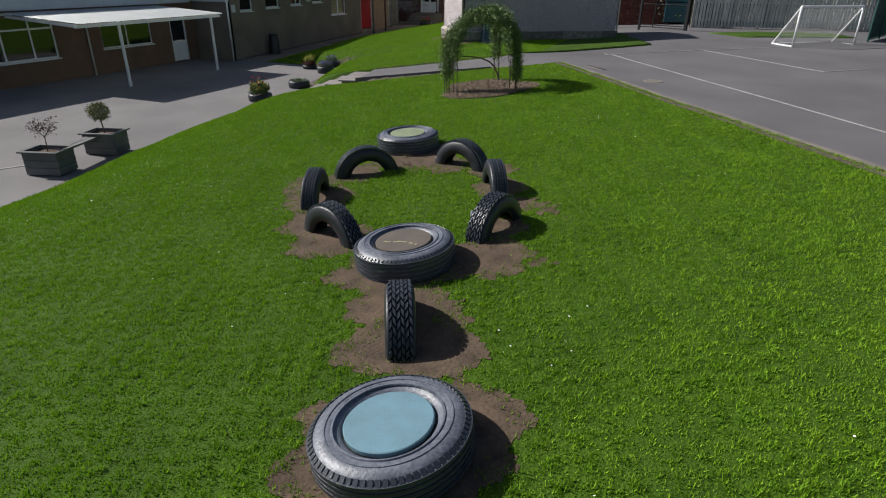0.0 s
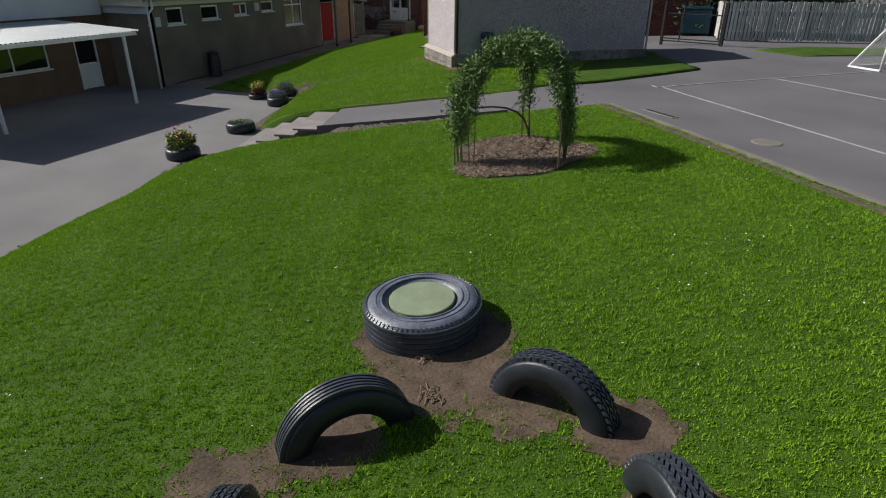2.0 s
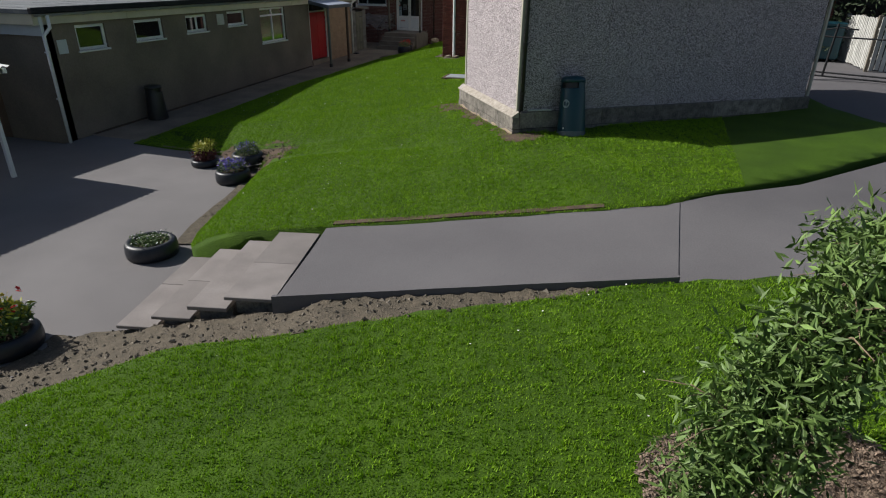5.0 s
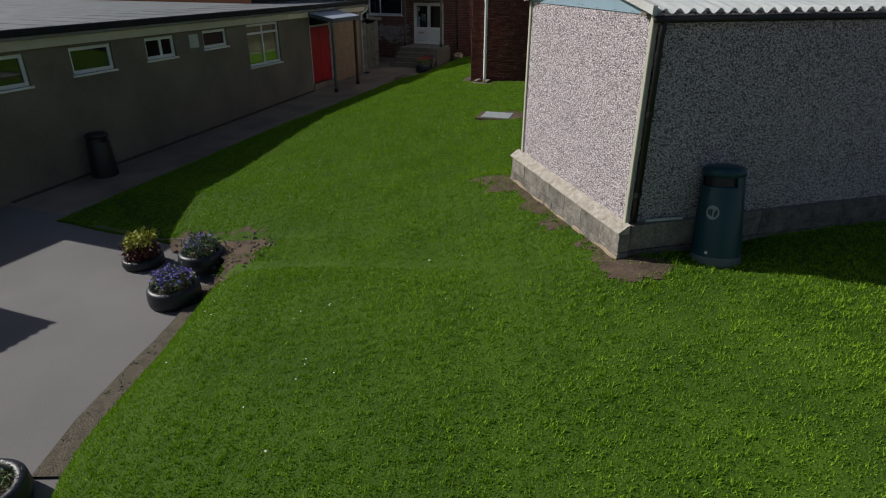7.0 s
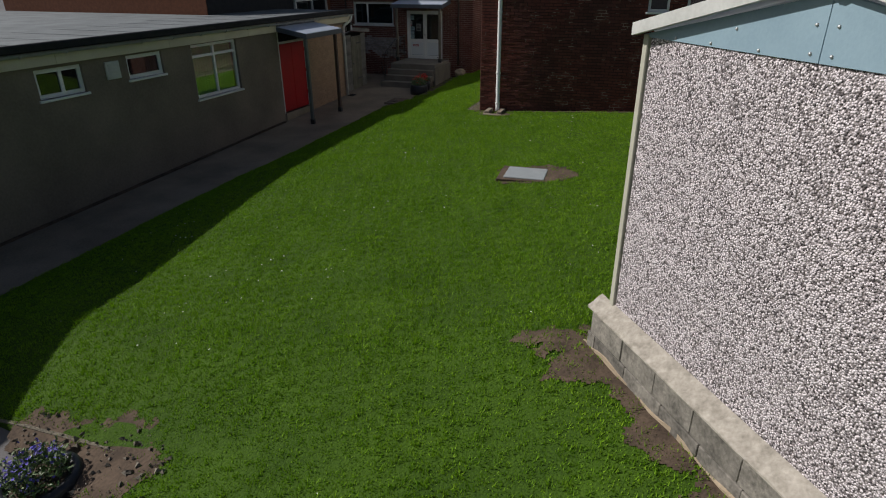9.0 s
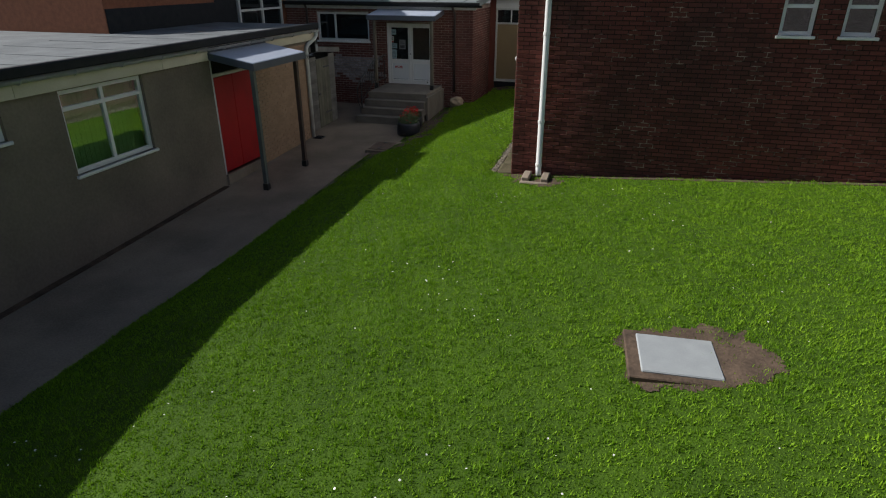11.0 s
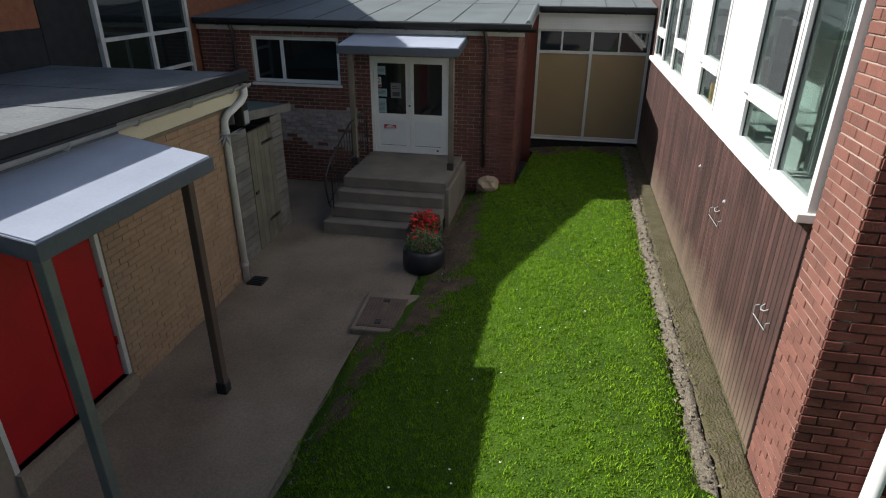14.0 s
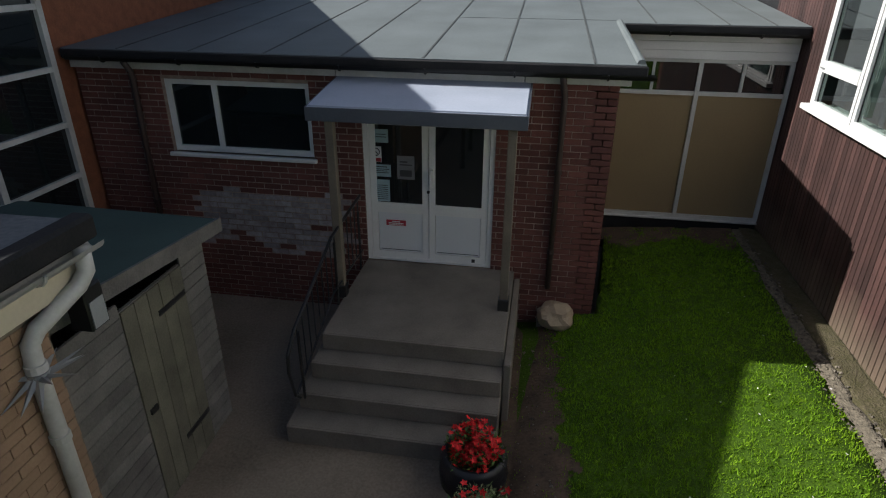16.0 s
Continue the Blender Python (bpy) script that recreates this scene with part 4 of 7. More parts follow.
DARK_SLATE = mat("dark_slate_board", (0.055, 0.065, 0.085), (0.085, 0.095, 0.115), 2, 40, 0.5, 0.1)
canopy("canopy", (AX + 0.1, 37.28, 0), EAST, 2.15, 1.0, 2.25, 2.42, [(0.1, -0.9, -0.4, TIMBER_GREEN), (1.8, -0.93, -0.35, TIMBER_DARK)], "lead covered canopy over the red door")

# entrance block
EY = 45.77
ew = lambda x: x + 21.5
eholes = [(ew(-20.4), ew(-18.56), 1.87, 2.76), (ew(-17.95), ew(-16.38), 0.55, 2.45)]
entrance = wall("wall_entrance", (-21.5, EY, 0), SOUTH, 6.4, -0.6, 2.98, eholes, 0.25, MORTAR, "red brick entrance wall with patches of worn white paint")
bricks(entrance, 6.4, -0.5, 2.9, eholes, (5.25, 6.4, 0.1, 2.9), ENTRANCE_BRICK, ENTRANCE_BRICK_FAR, 3,
       odd=lambda x, z, r: 1.1 < x < 3.3 and 0.5 < z < 1.42 and r.random() < (0.88 if 1.4 < x < 3.1 and 0.65 < z < 1.3 else 0.4), odd_material=PAINTED_BRICK)
eside = wall("wall_entrance_east", (-15.1, EY, 0), EAST, 2.6, -0.3, 2.98, [], 0.25, MORTAR, "red brick side wall of the entrance block")
bricks(eside, 2.6, -0.2, 2.9, [], None, ENTRANCE_BRICK, ENTRANCE_BRICK_FAR, 4)
window((-20.4, EY, 0), SOUTH, 1.84, 1.87, 2.76, ups=(0.34,), label="white plastic window beside the entrance", frame=0.07)
fa2 = thing("fascia_2", "weathered pale fascia boards of the entrance block", "fascia", kind="structure")
for a, b in ((-21.5, -18.2), (-18.19, -16.1), (-16.09, -14.99)):
    sub("fascia_board", box(a, EY - 0.08, 2.87, b, EY - 0.02, 2.97, 0.004), WHITE_DIRTY, fa2)
EAVES, VERGE = 45.6, -14.88
sheet_z = lambda x, y: 3.1 + 0.077 * (y - EAVES)
ent_roof = tagged(part("roof_entrance", prism([(-21.5, EAVES), (VERGE, EAVES), (VERGE, 48.12), (-12.47, 48.12), (-12.47, 62), (-21.5, 62)], lambda x, y: sheet_z(x, y) - 0.12, sheet_z), GREY_FELT),
                  "pale grey sheet roof of the entrance block and link", "roof", kind="structure")
seams = thing("roof_trim", "roof sheet seams and dark eaves edge", "trim", kind="structure")
for k, (x, y0) in enumerate(((-20.8, EAVES), (-19.9, EAVES), (-19.0, EAVES), (-18.1, EAVES), (-17.2, EAVES), (-16.33, EAVES), (-15.4, EAVES), (-14.45, 48.14), (-13.5, 48.14), (-12.9, 48.14))):
    sub("seam", prism([(x, y0 + 0.02), (x + 0.022, y0 + 0.02), (x + 0.022, 61.9), (x, 61.9)], lambda x, y: sheet_z(x, y) - 0.05, lambda x, y: sheet_z(x, y) + 0.007), SEAM_TAR, seams)
for x0, x1, y in ((-17.2, -14.9, 48.3), (-21.4, -17.2, 50.1), (-14.9, -12.5, 51.5)):
    sub("lap", prism([(x0, y), (x1, y), (x1, y + 0.03), (x0, y + 0.03)], lambda x, y: sheet_z(x, y) - 0.05, lambda x, y: sheet_z(x, y) + 0.006), GREY_FELT, seams)
sub("eaves_edge", box(-21.5, EAVES - 0.03, 2.985, VERGE + 0.02, EAVES + 0.03, 3.09, 0.012), DARK_TRIM, seams)
sub("verge_roll", tube([(VERGE - 0.05, EAVES + 0.03, sheet_z(0, EAVES) + 0.01), (VERGE - 0.05, 48.1, sheet_z(0, 48.1) + 0.01)], 0.045, 8), GREY_FELT, seams)
sub("eaves_edge", box(VERGE + 0.02, 48.09, 3.18, -12.48, 48.14, 3.285, 0.012), DARK_TRIM, seams)
gutter_run((-21.4, EAVES - 0.06, 3.03), (VERGE + 0.1, EAVES - 0.06, 3.01), 0.055, BLACK, "gutter", "black plastic gutter along the entrance eaves")
pipe("drainpipe", [(-15.66, EY - 0.07, 0.4), (-15.66, EY - 0.07, 2.75), (-15.68, EY - 0.1, 2.84), (-15.7, EAVES - 0.06, 2.97)], 0.035, BROWN_PIPE, "dark brown drainpipe on red brick", [(0.9, 0, 0.06), (1.9, 0, 0.06)])
pipe("drainpipe", [(-20.75, EY - 0.07, -0.2), (-20.72, EY - 0.07, 2.75), (-20.7, EY - 0.1, 2.84), (-20.68, EAVES - 0.06, 2.97)], 0.035, BROWN_PIPE, "dark brown drainpipe on the shaded brick", [(1.2, 0, 0.06), (2.2, 0, 0.06)])

# link with tan panels
LY = 48.35
tagged(part("wall_link_return", box(-15.1, LY + 0.02, -0.2, -14.885, LY + 0.2, 3.1), RED_BRICK_FAR), "narrow red brick pier beside the link glazing", "wall", kind="structure")
link = thing("wall_link", "glazed link wall with tan lower panels", "wall", (-14.88, LY, 0), kind="structure")
LW = 2.41
bm = box(0, 0, 0.41, LW, 0.07, 0.47)
box(0, 0, 2.31, LW, 0.07, 2.37, bm=bm)
box(0, 0, 2.77, LW, 0.07, 2.82, bm=bm)
for x in (0.0, 1.145, LW - 0.06):
    box(x, -0.01, 0.47, x + 0.06, 0.06, 2.77, bm=bm)
for x in (0.515, 1.74):
    box(x, -0.005, 2.37, x + 0.04, 0.06, 2.77, bm=bm)
sub("window_frame", bm, WHITE_DIRTY, link)
for a, b in ((0.06, 1.145), (1.205, LW - 0.06)):
    sub("panel", box(a, 0.03, 0.47, b, 0.05, 2.31), BROWN_PANEL, link)
for a, b in ((0.06, 0.515), (0.555, 1.145), (1.205, 1.74), (1.78, LW - 0.06)):
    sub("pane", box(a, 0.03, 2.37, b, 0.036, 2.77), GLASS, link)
sub("drip_sill", box(-0.01, -0.05, 0.385, LW, 0.05, 0.41, 0.006), WHITE_DIRTY, link)
for z0, z1 in ((2.82, 2.935), (2.937, 3.055), (3.057, 3.17)):
    sub("head_board", box(0, -0.02, z0, LW, 0.06, z1, 0.004), WHITE, link)
sub("plinth", box(0, 0.02, -0.2, LW, 0.3, 0.385), DARK_TRIM, link)
gutter_run((-14.84, 48.06, 3.21), (-12.5, 48.06, 3.2), 0.05, BLACK, "gutter", "black plastic gutter over the link")
tagged(part("wall_link_back", box(-14.8, 51, -0.2, -12.4, 51.1, 3.2), RENDER_WALL), "plain wall behind the link glazing", "wall", kind="structure")

# two storey brick block with timber cladding
BX, BY = -12.42, 37.92
bwin = [(4.25, 4.75, 2.95, 3.75), (5.15, 5.65, 2.95, 3.75), (6.05, 6.55, 2.95, 3.75)]
brick_s = wall("wall_brick_south", (BX, BY, 0), SOUTH, 14.5, -0.4, 6.3, bwin, 0.25, DAMP_MORTAR, "damp dark red brick gable wall with broken pale mortar")
bricks(brick_s, 14.5, -0.02, 6.2, bwin, (0.0, 1.9, 0.1, 2.75), RED_BRICK, RED_BRICK_FAR, 7)
for a, b, lo, hi in bwin:
    window((BX + a, BY, 0), SOUTH, b - a, lo, hi, label="small white framed window in red brick", bars=(0.55,), frame=0.06)
brick_w = wall("wall_brick_pier", (BX - 0.003, 38.52, 0), WEST, 0.6, -0.4, 6.3, [], 0.2, MORTAR, "narrow red brick return at the corner")
bricks(brick_w, 0.6, -0.02, 6.2, [], (0, 0.6, 0.1, 4.2), LIT_BRICK, LIT_BRICK, 8)
tagged(part("roof_brick", box(BX - 0.3, BY - 0.3, 6.3, 2.4, 62, 6.5), FELT), "flat roof of the brick block", "roof", kind="structure")
tagged(part("wall_brick_east", box(2.0, BY + 0.26, -0.4, 2.1, 62, 6.3), RED_BRICK), "plain east wall of the brick block", "wall", kind="structure")
CX = -12.45
clad = thing("wall_cladding", "vertical dark red cedar board cladding bleached near the ground", "wall", (CX, 0, 0), kind="structure")
sub("backing", box(0.02, 38.52, -0.3, 0.25, 47.6, 2.33), DARK_TRIM, clad)
sub("backing", box(0.02, 47.6, -0.3, 0.25, 62, 6.2), DARK_TRIM, clad)
boards = {}
y = 38.53
while y < 49.6:
    high = 2.02 if y < 47.6 else 6.0
    if high not in boards:
        bm = box(0, 0, 0, 0.022, 0.079, high, 0.004)
        boards[high] = bpy.data.meshes.new("board")
        bm.to_mesh(boards[high])
        bm.free()
        boards[high].materials.append(CLAD)
    ob = new("board", boards[high])
    ob.parent = clad
    ob.location = (-0.002, y, 0.305)
    y += 0.092
sub("footing", box(0.005, 38.52, -0.3, 0.1, 49.6, 0.3), MOSS, clad)
band = thing("window_band", "row of white framed windows and white panels above the cladding", "window", (CX, 0, 0), kind="structure")
sub("window_sill", box(-0.1, 38.52, 2.33, 0.3, 47.68, 2.4, 0.008), WHITE, band)
sub("head", box(-0.03, 38.52, 4.25, 0.1, 47.6, 6.3), WHITE, band)


def band_window(y0, y1, opening):
    """A tall light, over a small opening light where it has one."""
    f = 0.06
    bm = box(-0.03, y0, 2.4, 0.05, y0 + f, 4.25)
    box(-0.03, y1 - f, 2.4, 0.05, y1, 4.25, bm=bm)
    box(-0.03, y0 + f, 2.4, 0.05, y1 - f, 2.4 + f, bm=bm)
    box(-0.03, y0 + f, 4.25 - f, 0.05, y1 - f, 4.25, bm=bm)
    if opening:
        box(-0.045, y0 + f, 2.83, 0.05, y1 - f, 2.96, bm=bm)
    w = sub("window_frame", bm, WHITE, band)
    for a, b in ((2.46, 2.83), (2.96, 4.19)) if opening else ((2.46, 4.19),):
        p = part("pane", box(0.01, y0 + f, a, 0.016, y1 - f, b), CLEAR_GLASS)
        p.parent = w
        m = 0.012
        bead = box(0.0, y0 + f, a, 0.012, y0 + f + m, b)
        box(0.0, y1 - f - m, a, 0.012, y1 - f, b, bm=bead)
        q = part("glazing_bead", bead, DARK_TRIM)
        q.parent = w
    if opening:
        h = part("handle", box(-0.06, y1 - 0.16, 2.87, -0.045, y1 - 0.04, 2.885), GALV)
        h.parent = w


for a, b, o in ((38.54, 39.45, False), (39.47, 40.6, True), (41.81, 42.88, True), (44.15, 45.24, True), (45.26, 46.4, False), (46.42, 47.52, True)):
    band_window(a, b, o)
for a, b in ((40.61, 41.8), (42.89, 44.14), (47.53, 47.6)):
    sub("panel", box(-0.02, a, 2.4, 0.05, b, 4.25, 0.004), WHITE, band)
for a in (40.75, 41.65, 43.05, 43.98):
    sub("screw_cap", lathe([(0, 0.006), (0.01, 0.004), (0.014, 0)], 8, m=Matrix.Translation((-0.02, a, 2.46)) @ Matrix.Rotation(radians(-90), 4, "Y")), GALV, band)
tagged(part("wall_classroom", box(-9.6, 38.3, 1.6, -9.5, 48.6, 4.5), CLASSROOM), "pale classroom wall inside the window band", "wall", kind="structure")
tagged(part("floor_classroom", box(-12.2, 38.3, 1.5, -9.5, 48.6, 1.6), CLASSROOM), "classroom floor behind the window band", "floor", kind="structure")
tagged(part("ceiling_classroom", box(-12.2, 38.3, 4.5, -9.5, 48.6, 4.6), CLASSROOM), "classroom ceiling behind the window band", "ceiling", kind="structure")
cb = thing("cardboard_box", "small brown cardboard box on the window sill inside", "box", (CX + 0.17, 42.12, 2.4), 20)
sub("carton", box(-0.1, -0.2, 0, 0.1, 0.2, 0.3, 0.004), CARD, cb)
sub("label", box(-0.104, -0.05, 0.1, -0.101, 0.08, 0.2), PAPER, cb)
wb = thing("storage_box", "white card box on the inner window sill", "box", (CX + 0.18, 44.5, 2.4), 12)
sub("carton", box(-0.09, -0.17, 0, 0.09, 0.17, 0.2, 0.004), PAPER, wb)
sub("lid", box(-0.1, -0.18, 0.2, 0.1, 0.18, 0.22, 0.003), PAPER, wb)
lf = thing("display_board", "pale green card leaning inside the window", "board", (CX + 0.2, 39.85, 2.4), 8)
sub("card", box(-0.012, -0.25, 0, 0.012, 0.25, 0.33, 0.003), PALE_BLIND, lf)
for y in (38.75, 39.3, 44.4, 45.4, 46.6):
    vb = thing("vertical_blind", "pale gathered vertical blinds inside the window", "blind", (CX + 0.24, y, 2.46))
    for k in range(4):
        sub("slat", box(-0.03, k * 0.045, 0, 0.03, k * 0.045 + 0.008, 1.7), PALE_BLIND, vb)
for y, z, q in ((40.58, 1.47, 0.42), (38.72, 1.34, 0.3)):
    hk = thing("wall_hook", "bent pale metal hook on the cladding", "hook", (CX - 0.002, y, z))
    sub("hook", tube([(0, 0, 0.07), (-0.03, 0, 0.06), (-0.03, 0, 0), (-0.03, q, -0.02), (-0.03, q, 0.06), (0, q, 0.07)], 0.004, 6), GALV_DULL, hk)
    sub("cleat", tube([(-0.002, q * 0.3, 0.14), (-0.03, q * 0.32, 0.12), (-0.04, q * 0.45, 0.11), (-0.03, q * 0.58, 0.12), (-0.002, q * 0.6, 0.14)], 0.005, 6), GALV_DULL, hk)
for y, z in ((40.62, 1.74), (41.96, 1.73)):
    lamp = thing("wall_fitting", "small pale round fitting on the cladding", "fitting", (CX - 0.002, y, z))
    sub("cap", lathe([(0.0, 0.02), (0.015, 0.018), (0.024, 0.0)], 14, m=Matrix.Rotation(radians(-90), 4, "Y")), GALV_DULL, lamp)
pp = pipe("drainpipe", [(-11.86, BY - 0.16, 0.3), (-11.88, BY - 0.09, 0.42), (-11.9, BY - 0.09, 3.7), (-11.9, BY - 0.09, 6.0)], 0.055, WHITE, "white drainpipe with metal spikes on red brick", [(1.33, 0, 0.1), (0.5, 0, 0.1), (2.9, 0, 0.1)], spikes=(-11.9, BY - 0.09, 3.66))
gl = thing("gully", "small concrete gully surround under the drainpipe", "gully", (-11.9, 37.56, lz(-11.9, 37.56)))
sub("side_block", box(-0.24, -0.2, -0.1, -0.1, 0.26, 0.12, 0.015), CONCRETE, gl)
sub("side_block", box(0.12, -0.2, -0.1, 0.26, 0.26, 0.12, 0.015), CONCRETE, gl)
sub("front_block", box(-0.26, -0.3, -0.1, 0.28, -0.2, 0.06, 0.02), CONCRETE, gl)
sub("grate", box(-0.1, -0.2, -0.1, 0.12, 0.26, 0.02), BLACK, gl)

# tall hall behind the annex roof
HX = -21.55
hall = thing("hall_block", "tall brick hall with a glazed end behind the flat roof", "building", (HX, 0, 0), kind="structure")
bm = bmesh.new()
line = [(38.0, 3.55), (39.5, 4.2), (41.2, 4.95), (44.65, 6.2), (50, 4.5), (54, 3.25), (62, 3.2)]
lo = [bm.verts.new((0, y, -1)) for y, _ in line]
hi = [bm.verts.new((0, y, z)) for y, z in line]
lo2 = [bm.verts.new((-9, y, -1)) for y, _ in line]
hi2 = [bm.verts.new((-9, y, z)) for y, z in line]
for k in range(len(line) - 1):
    bm.faces.new((lo[k], lo[k + 1], hi[k + 1], hi[k]))
    bm.faces.new((hi[k], hi[k + 1], hi2[k + 1], hi2[k]))
    bm.faces.new((lo2[k + 1], lo2[k], hi2[k], hi2[k + 1]))
bm.faces.new((lo[0], hi[0], hi2[0], lo2[0]))
bm.faces.new((lo[-1], lo2[-1], hi2[-1], hi[-1]))
bmesh.ops.recalc_face_normals(bm, faces=bm.faces)
for f in bm.faces:
    f.normal_update()
    f.material_index = 1 if abs(f.normal.z) > 0.3 else 0
sub("wall", bm, [ORANGE_BRICK, FELT], hall)
sub("felt_upstand", box(-0.02, 38.02, 2.63, 0.03, 41.95, 3.16, 0.01), DARK_TRIM, hall, "black felt upstand along the roof")
sub("dark_panel", box(-0.02, 41.96, 0.5, 0.02, 42.97, 5.2), DARK_TRIM, hall)
hw = thing("window_hall", "tall white framed hall glazing", "window", (HX + 0.006, 0, 0), kind="structure")
bm = bmesh.new()
for y in (42.98, 44.22, 45.36):
    box(0, y, 1.0, 0.09, y + 0.08, 4.9, bm=bm)
for z in (1.0, 1.6, 2.22, 2.86, 3.53, 4.85):
    box(0.004, 42.98, z, 0.085, 45.44, z + 0.06, bm=bm)
sub("window_frame", bm, WHITE_DIRTY, hw)
for y, y1 in ((43.06, 44.22), (44.3, 45.36)):
    for a, b in ((1.06, 1.6), (1.66, 2.22), (2.28, 2.86), (2.92, 3.53), (3.59, 4.85)):
        sub("pane", box(0.03, y, a, 0.036, y1, b), GLASS, hw)

# west wing with the corrugated canopy
WX = -20.8
ww = lambda y: y + 6.0
wholes = [(ww(12.2), ww(16.5), 0.1, 1.85), (ww(18.6), ww(21.35), 0.22, 1.7), (ww(22.5), ww(23.5), -0.75, 1.5)]
wall("wall_west", (WX, -6.0, 0), EAST, 30.2, -1.1, 1.95, wholes, 0.25, BROWN_BRICK_WALL, "brown brick wall of the west wing")
window((WX, 12.2, 0), EAST, 4.3, 0.1, 1.85, ups=(0.25, 0.5, 0.77), bars=(0.66,), label="wide white framed classroom window", frame=0.07)
window((WX, 18.6, 0), EAST, 2.75, 0.22, 1.7, ups=(0.5,), label="white framed window under the canopy", frame=0.06)
wd = thing("door_2", "white half glazed side door", "door", (WX, 22.5, -0.75), EAST, kind="structure")
bm = box(0, 0.02, 0, 0.07, 0.1, 2.25)
box(0.93, 0.02, 0, 1.0, 0.1, 2.25, bm=bm)
box(0.07, 0.02, 2.18, 0.93, 0.1, 2.25, bm=bm)
sub("door_frame", bm, WHITE, wd)
sub("door_panel", box(0.07, 0.04, 0.02, 0.93, 0.08, 0.95), WHITE, wd)
sub("pane", box(0.09, 0.05, 0.97, 0.91, 0.056, 2.18), GLASS, wd)
fw = thing("fascia_3", "pale painted fascia of the west wing", "fascia", kind="structure")
for k in range(6):
    sub("fascia_board", box(WX - 0.02, -6 + k * 5.0, 1.95, WX + 0.1, -6 + k * 5.0 + 4.99, 2.62, 0.004), PALE_BOARD, fw)
tagged(part("roof_west", box(-30, -6.2, 2.62, WX + 0.15, 24.2, 2.74, 0.02), FELT), "flat grey felt roof of the west wing", "roof", kind="structure")
tagged(part("wall_west_back", box(-30, -6, -1, -29.8, 24.2, 2.62), RENDER_WALL), "plain back wall of the west wing", "wall", kind="structure")
tagged(part("wall_west_south", box(-29.8, -6, -1, WX - 0.25, -5.8, 2.62), RENDER_WALL), "plain end wall of the west wing", "wall", kind="structure")
tagged(part("gable_board", box(-20.9, 24.1, 2.0, AX + 0.12, 24.19, 2.6), PALE_BOARD), "white painted board on the annex end", "trim", kind="structure")


def corrugated(x0, x1, y0, y1, za, zb, pitch, amp, along_x=True, material=None):
    """A wavy roof sheet from height za at x0 to zb at x1, waves across y."""
    bm = bmesh.new()
    n = int((y1 - y0) / pitch * 8)
    a, b = [], []
    for k in range(n + 1):
        y = y0 + (y1 - y0) * k / n
        w = amp * math.sin(2 * math.pi * (y - y0) / pitch)
        a.append(bm.verts.new((x0, y, za + w)))
        b.append(bm.verts.new((x1, y, zb + w)))
    for k in range(n):
        bm.faces.new((a[k], b[k], b[k + 1], a[k + 1]))
    bmesh.ops.solidify(bm, geom=bm.faces[:], thickness=0.006)
    return bm


cn = thing("yard_canopy", "white corrugated canopy on slim white posts", "canopy")
sub("roof_sheet", corrugated(WX + 0.12, -16.75, 14.5, 21.75, 1.88, 1.66, 0.15, 0.018), SHEET_WHITE, cn)
sub("front_beam", box(-16.98, 14.5, 1.5, -16.9, 21.75, 1.61, 0.004), WHITE, cn)
for y in (14.6, 21.6):
    bm = bmesh.new()
    v = [bm.verts.new(p) for p in ((WX + 0.12, y, 1.72), (WX + 0.12, y + 0.05, 1.72), (-16.9, y + 0.05, 1.5), (-16.9, y, 1.5), (WX + 0.12, y, 1.83), (WX + 0.12, y + 0.05, 1.83), (-16.9, y + 0.05, 1.61), (-16.9, y, 1.61))]
    for f in ((3, 2, 1, 0), (4, 5, 6, 7), (0, 1, 5, 4), (1, 2, 6, 5), (2, 3, 7, 6), (3, 0, 4, 7)):
        bm.faces.new([v[i] for i in f])
    bmesh.ops.recalc_face_normals(bm, faces=bm.faces)
    sub("side_beam", bm, WHITE, cn)
for y in (16.5, 21.4):
    sub("post", box(-17.2, y - 0.045, -0.82, -17.11, y + 0.045, 1.62, 0.006), WHITE, cn)
pipe("drainpipe", [(WX + 0.08, 17.9, -0.8), (WX + 0.08, 17.9, 1.7)], 0.04, WHITE_DIRTY, "pale drainpipe on the west wing", [(0.4, -0.06, 0)])

# ---- garage ----
GC, GS = math.cos(radians(36)), math.sin(radians(36))
foot = lambda u, v, q: (-5.949 + GC * u - GS * v, 23.643 + GS * u + GC * v, q)
GA = 36.0
GX, GYY = -5.949, 23.643
gr = thing("garage", "pebbledashed concrete panel garage on a block plinth", "garage", (GX, GYY, 0.0), GA)
GW, GL, PT, EV, AP = 3.03, 7.1, 1.16, 3.4, 3.76
SY = -0.06
sub("gable_wall", box(0.0, SY + 0.06, PT, 0.08, GW - 0.06, EV), PEBBLE, gr)
sub("back_wall", box(GL - 0.08, 0.1, PT, GL, GW - 0.1, EV), PEBBLE, gr)
for k in range(4):
    a = 0.1 + k * (GL - 0.2) / 4
    sub("side_panel", box(a + 0.004, SY, PT, a + (GL - 0.2) / 4 - 0.004, SY + 0.08, EV), PEBBLE, gr)
    sub("side_panel", box(a + 0.004, GW - 0.08, PT, a + (GL - 0.2) / 4 - 0.004, GW, EV), PEBBLE, gr)
for x, y in ((-0.02, SY - 0.015), (-0.02, GW - 0.045), (GL - 0.04, SY - 0.015), (GL - 0.04, GW - 0.045)):
    sub("corner_post", box(x, y, PT, x + 0.06, y + 0.06, EV + 0.02, 0.006), PALE_CONCRETE, gr)
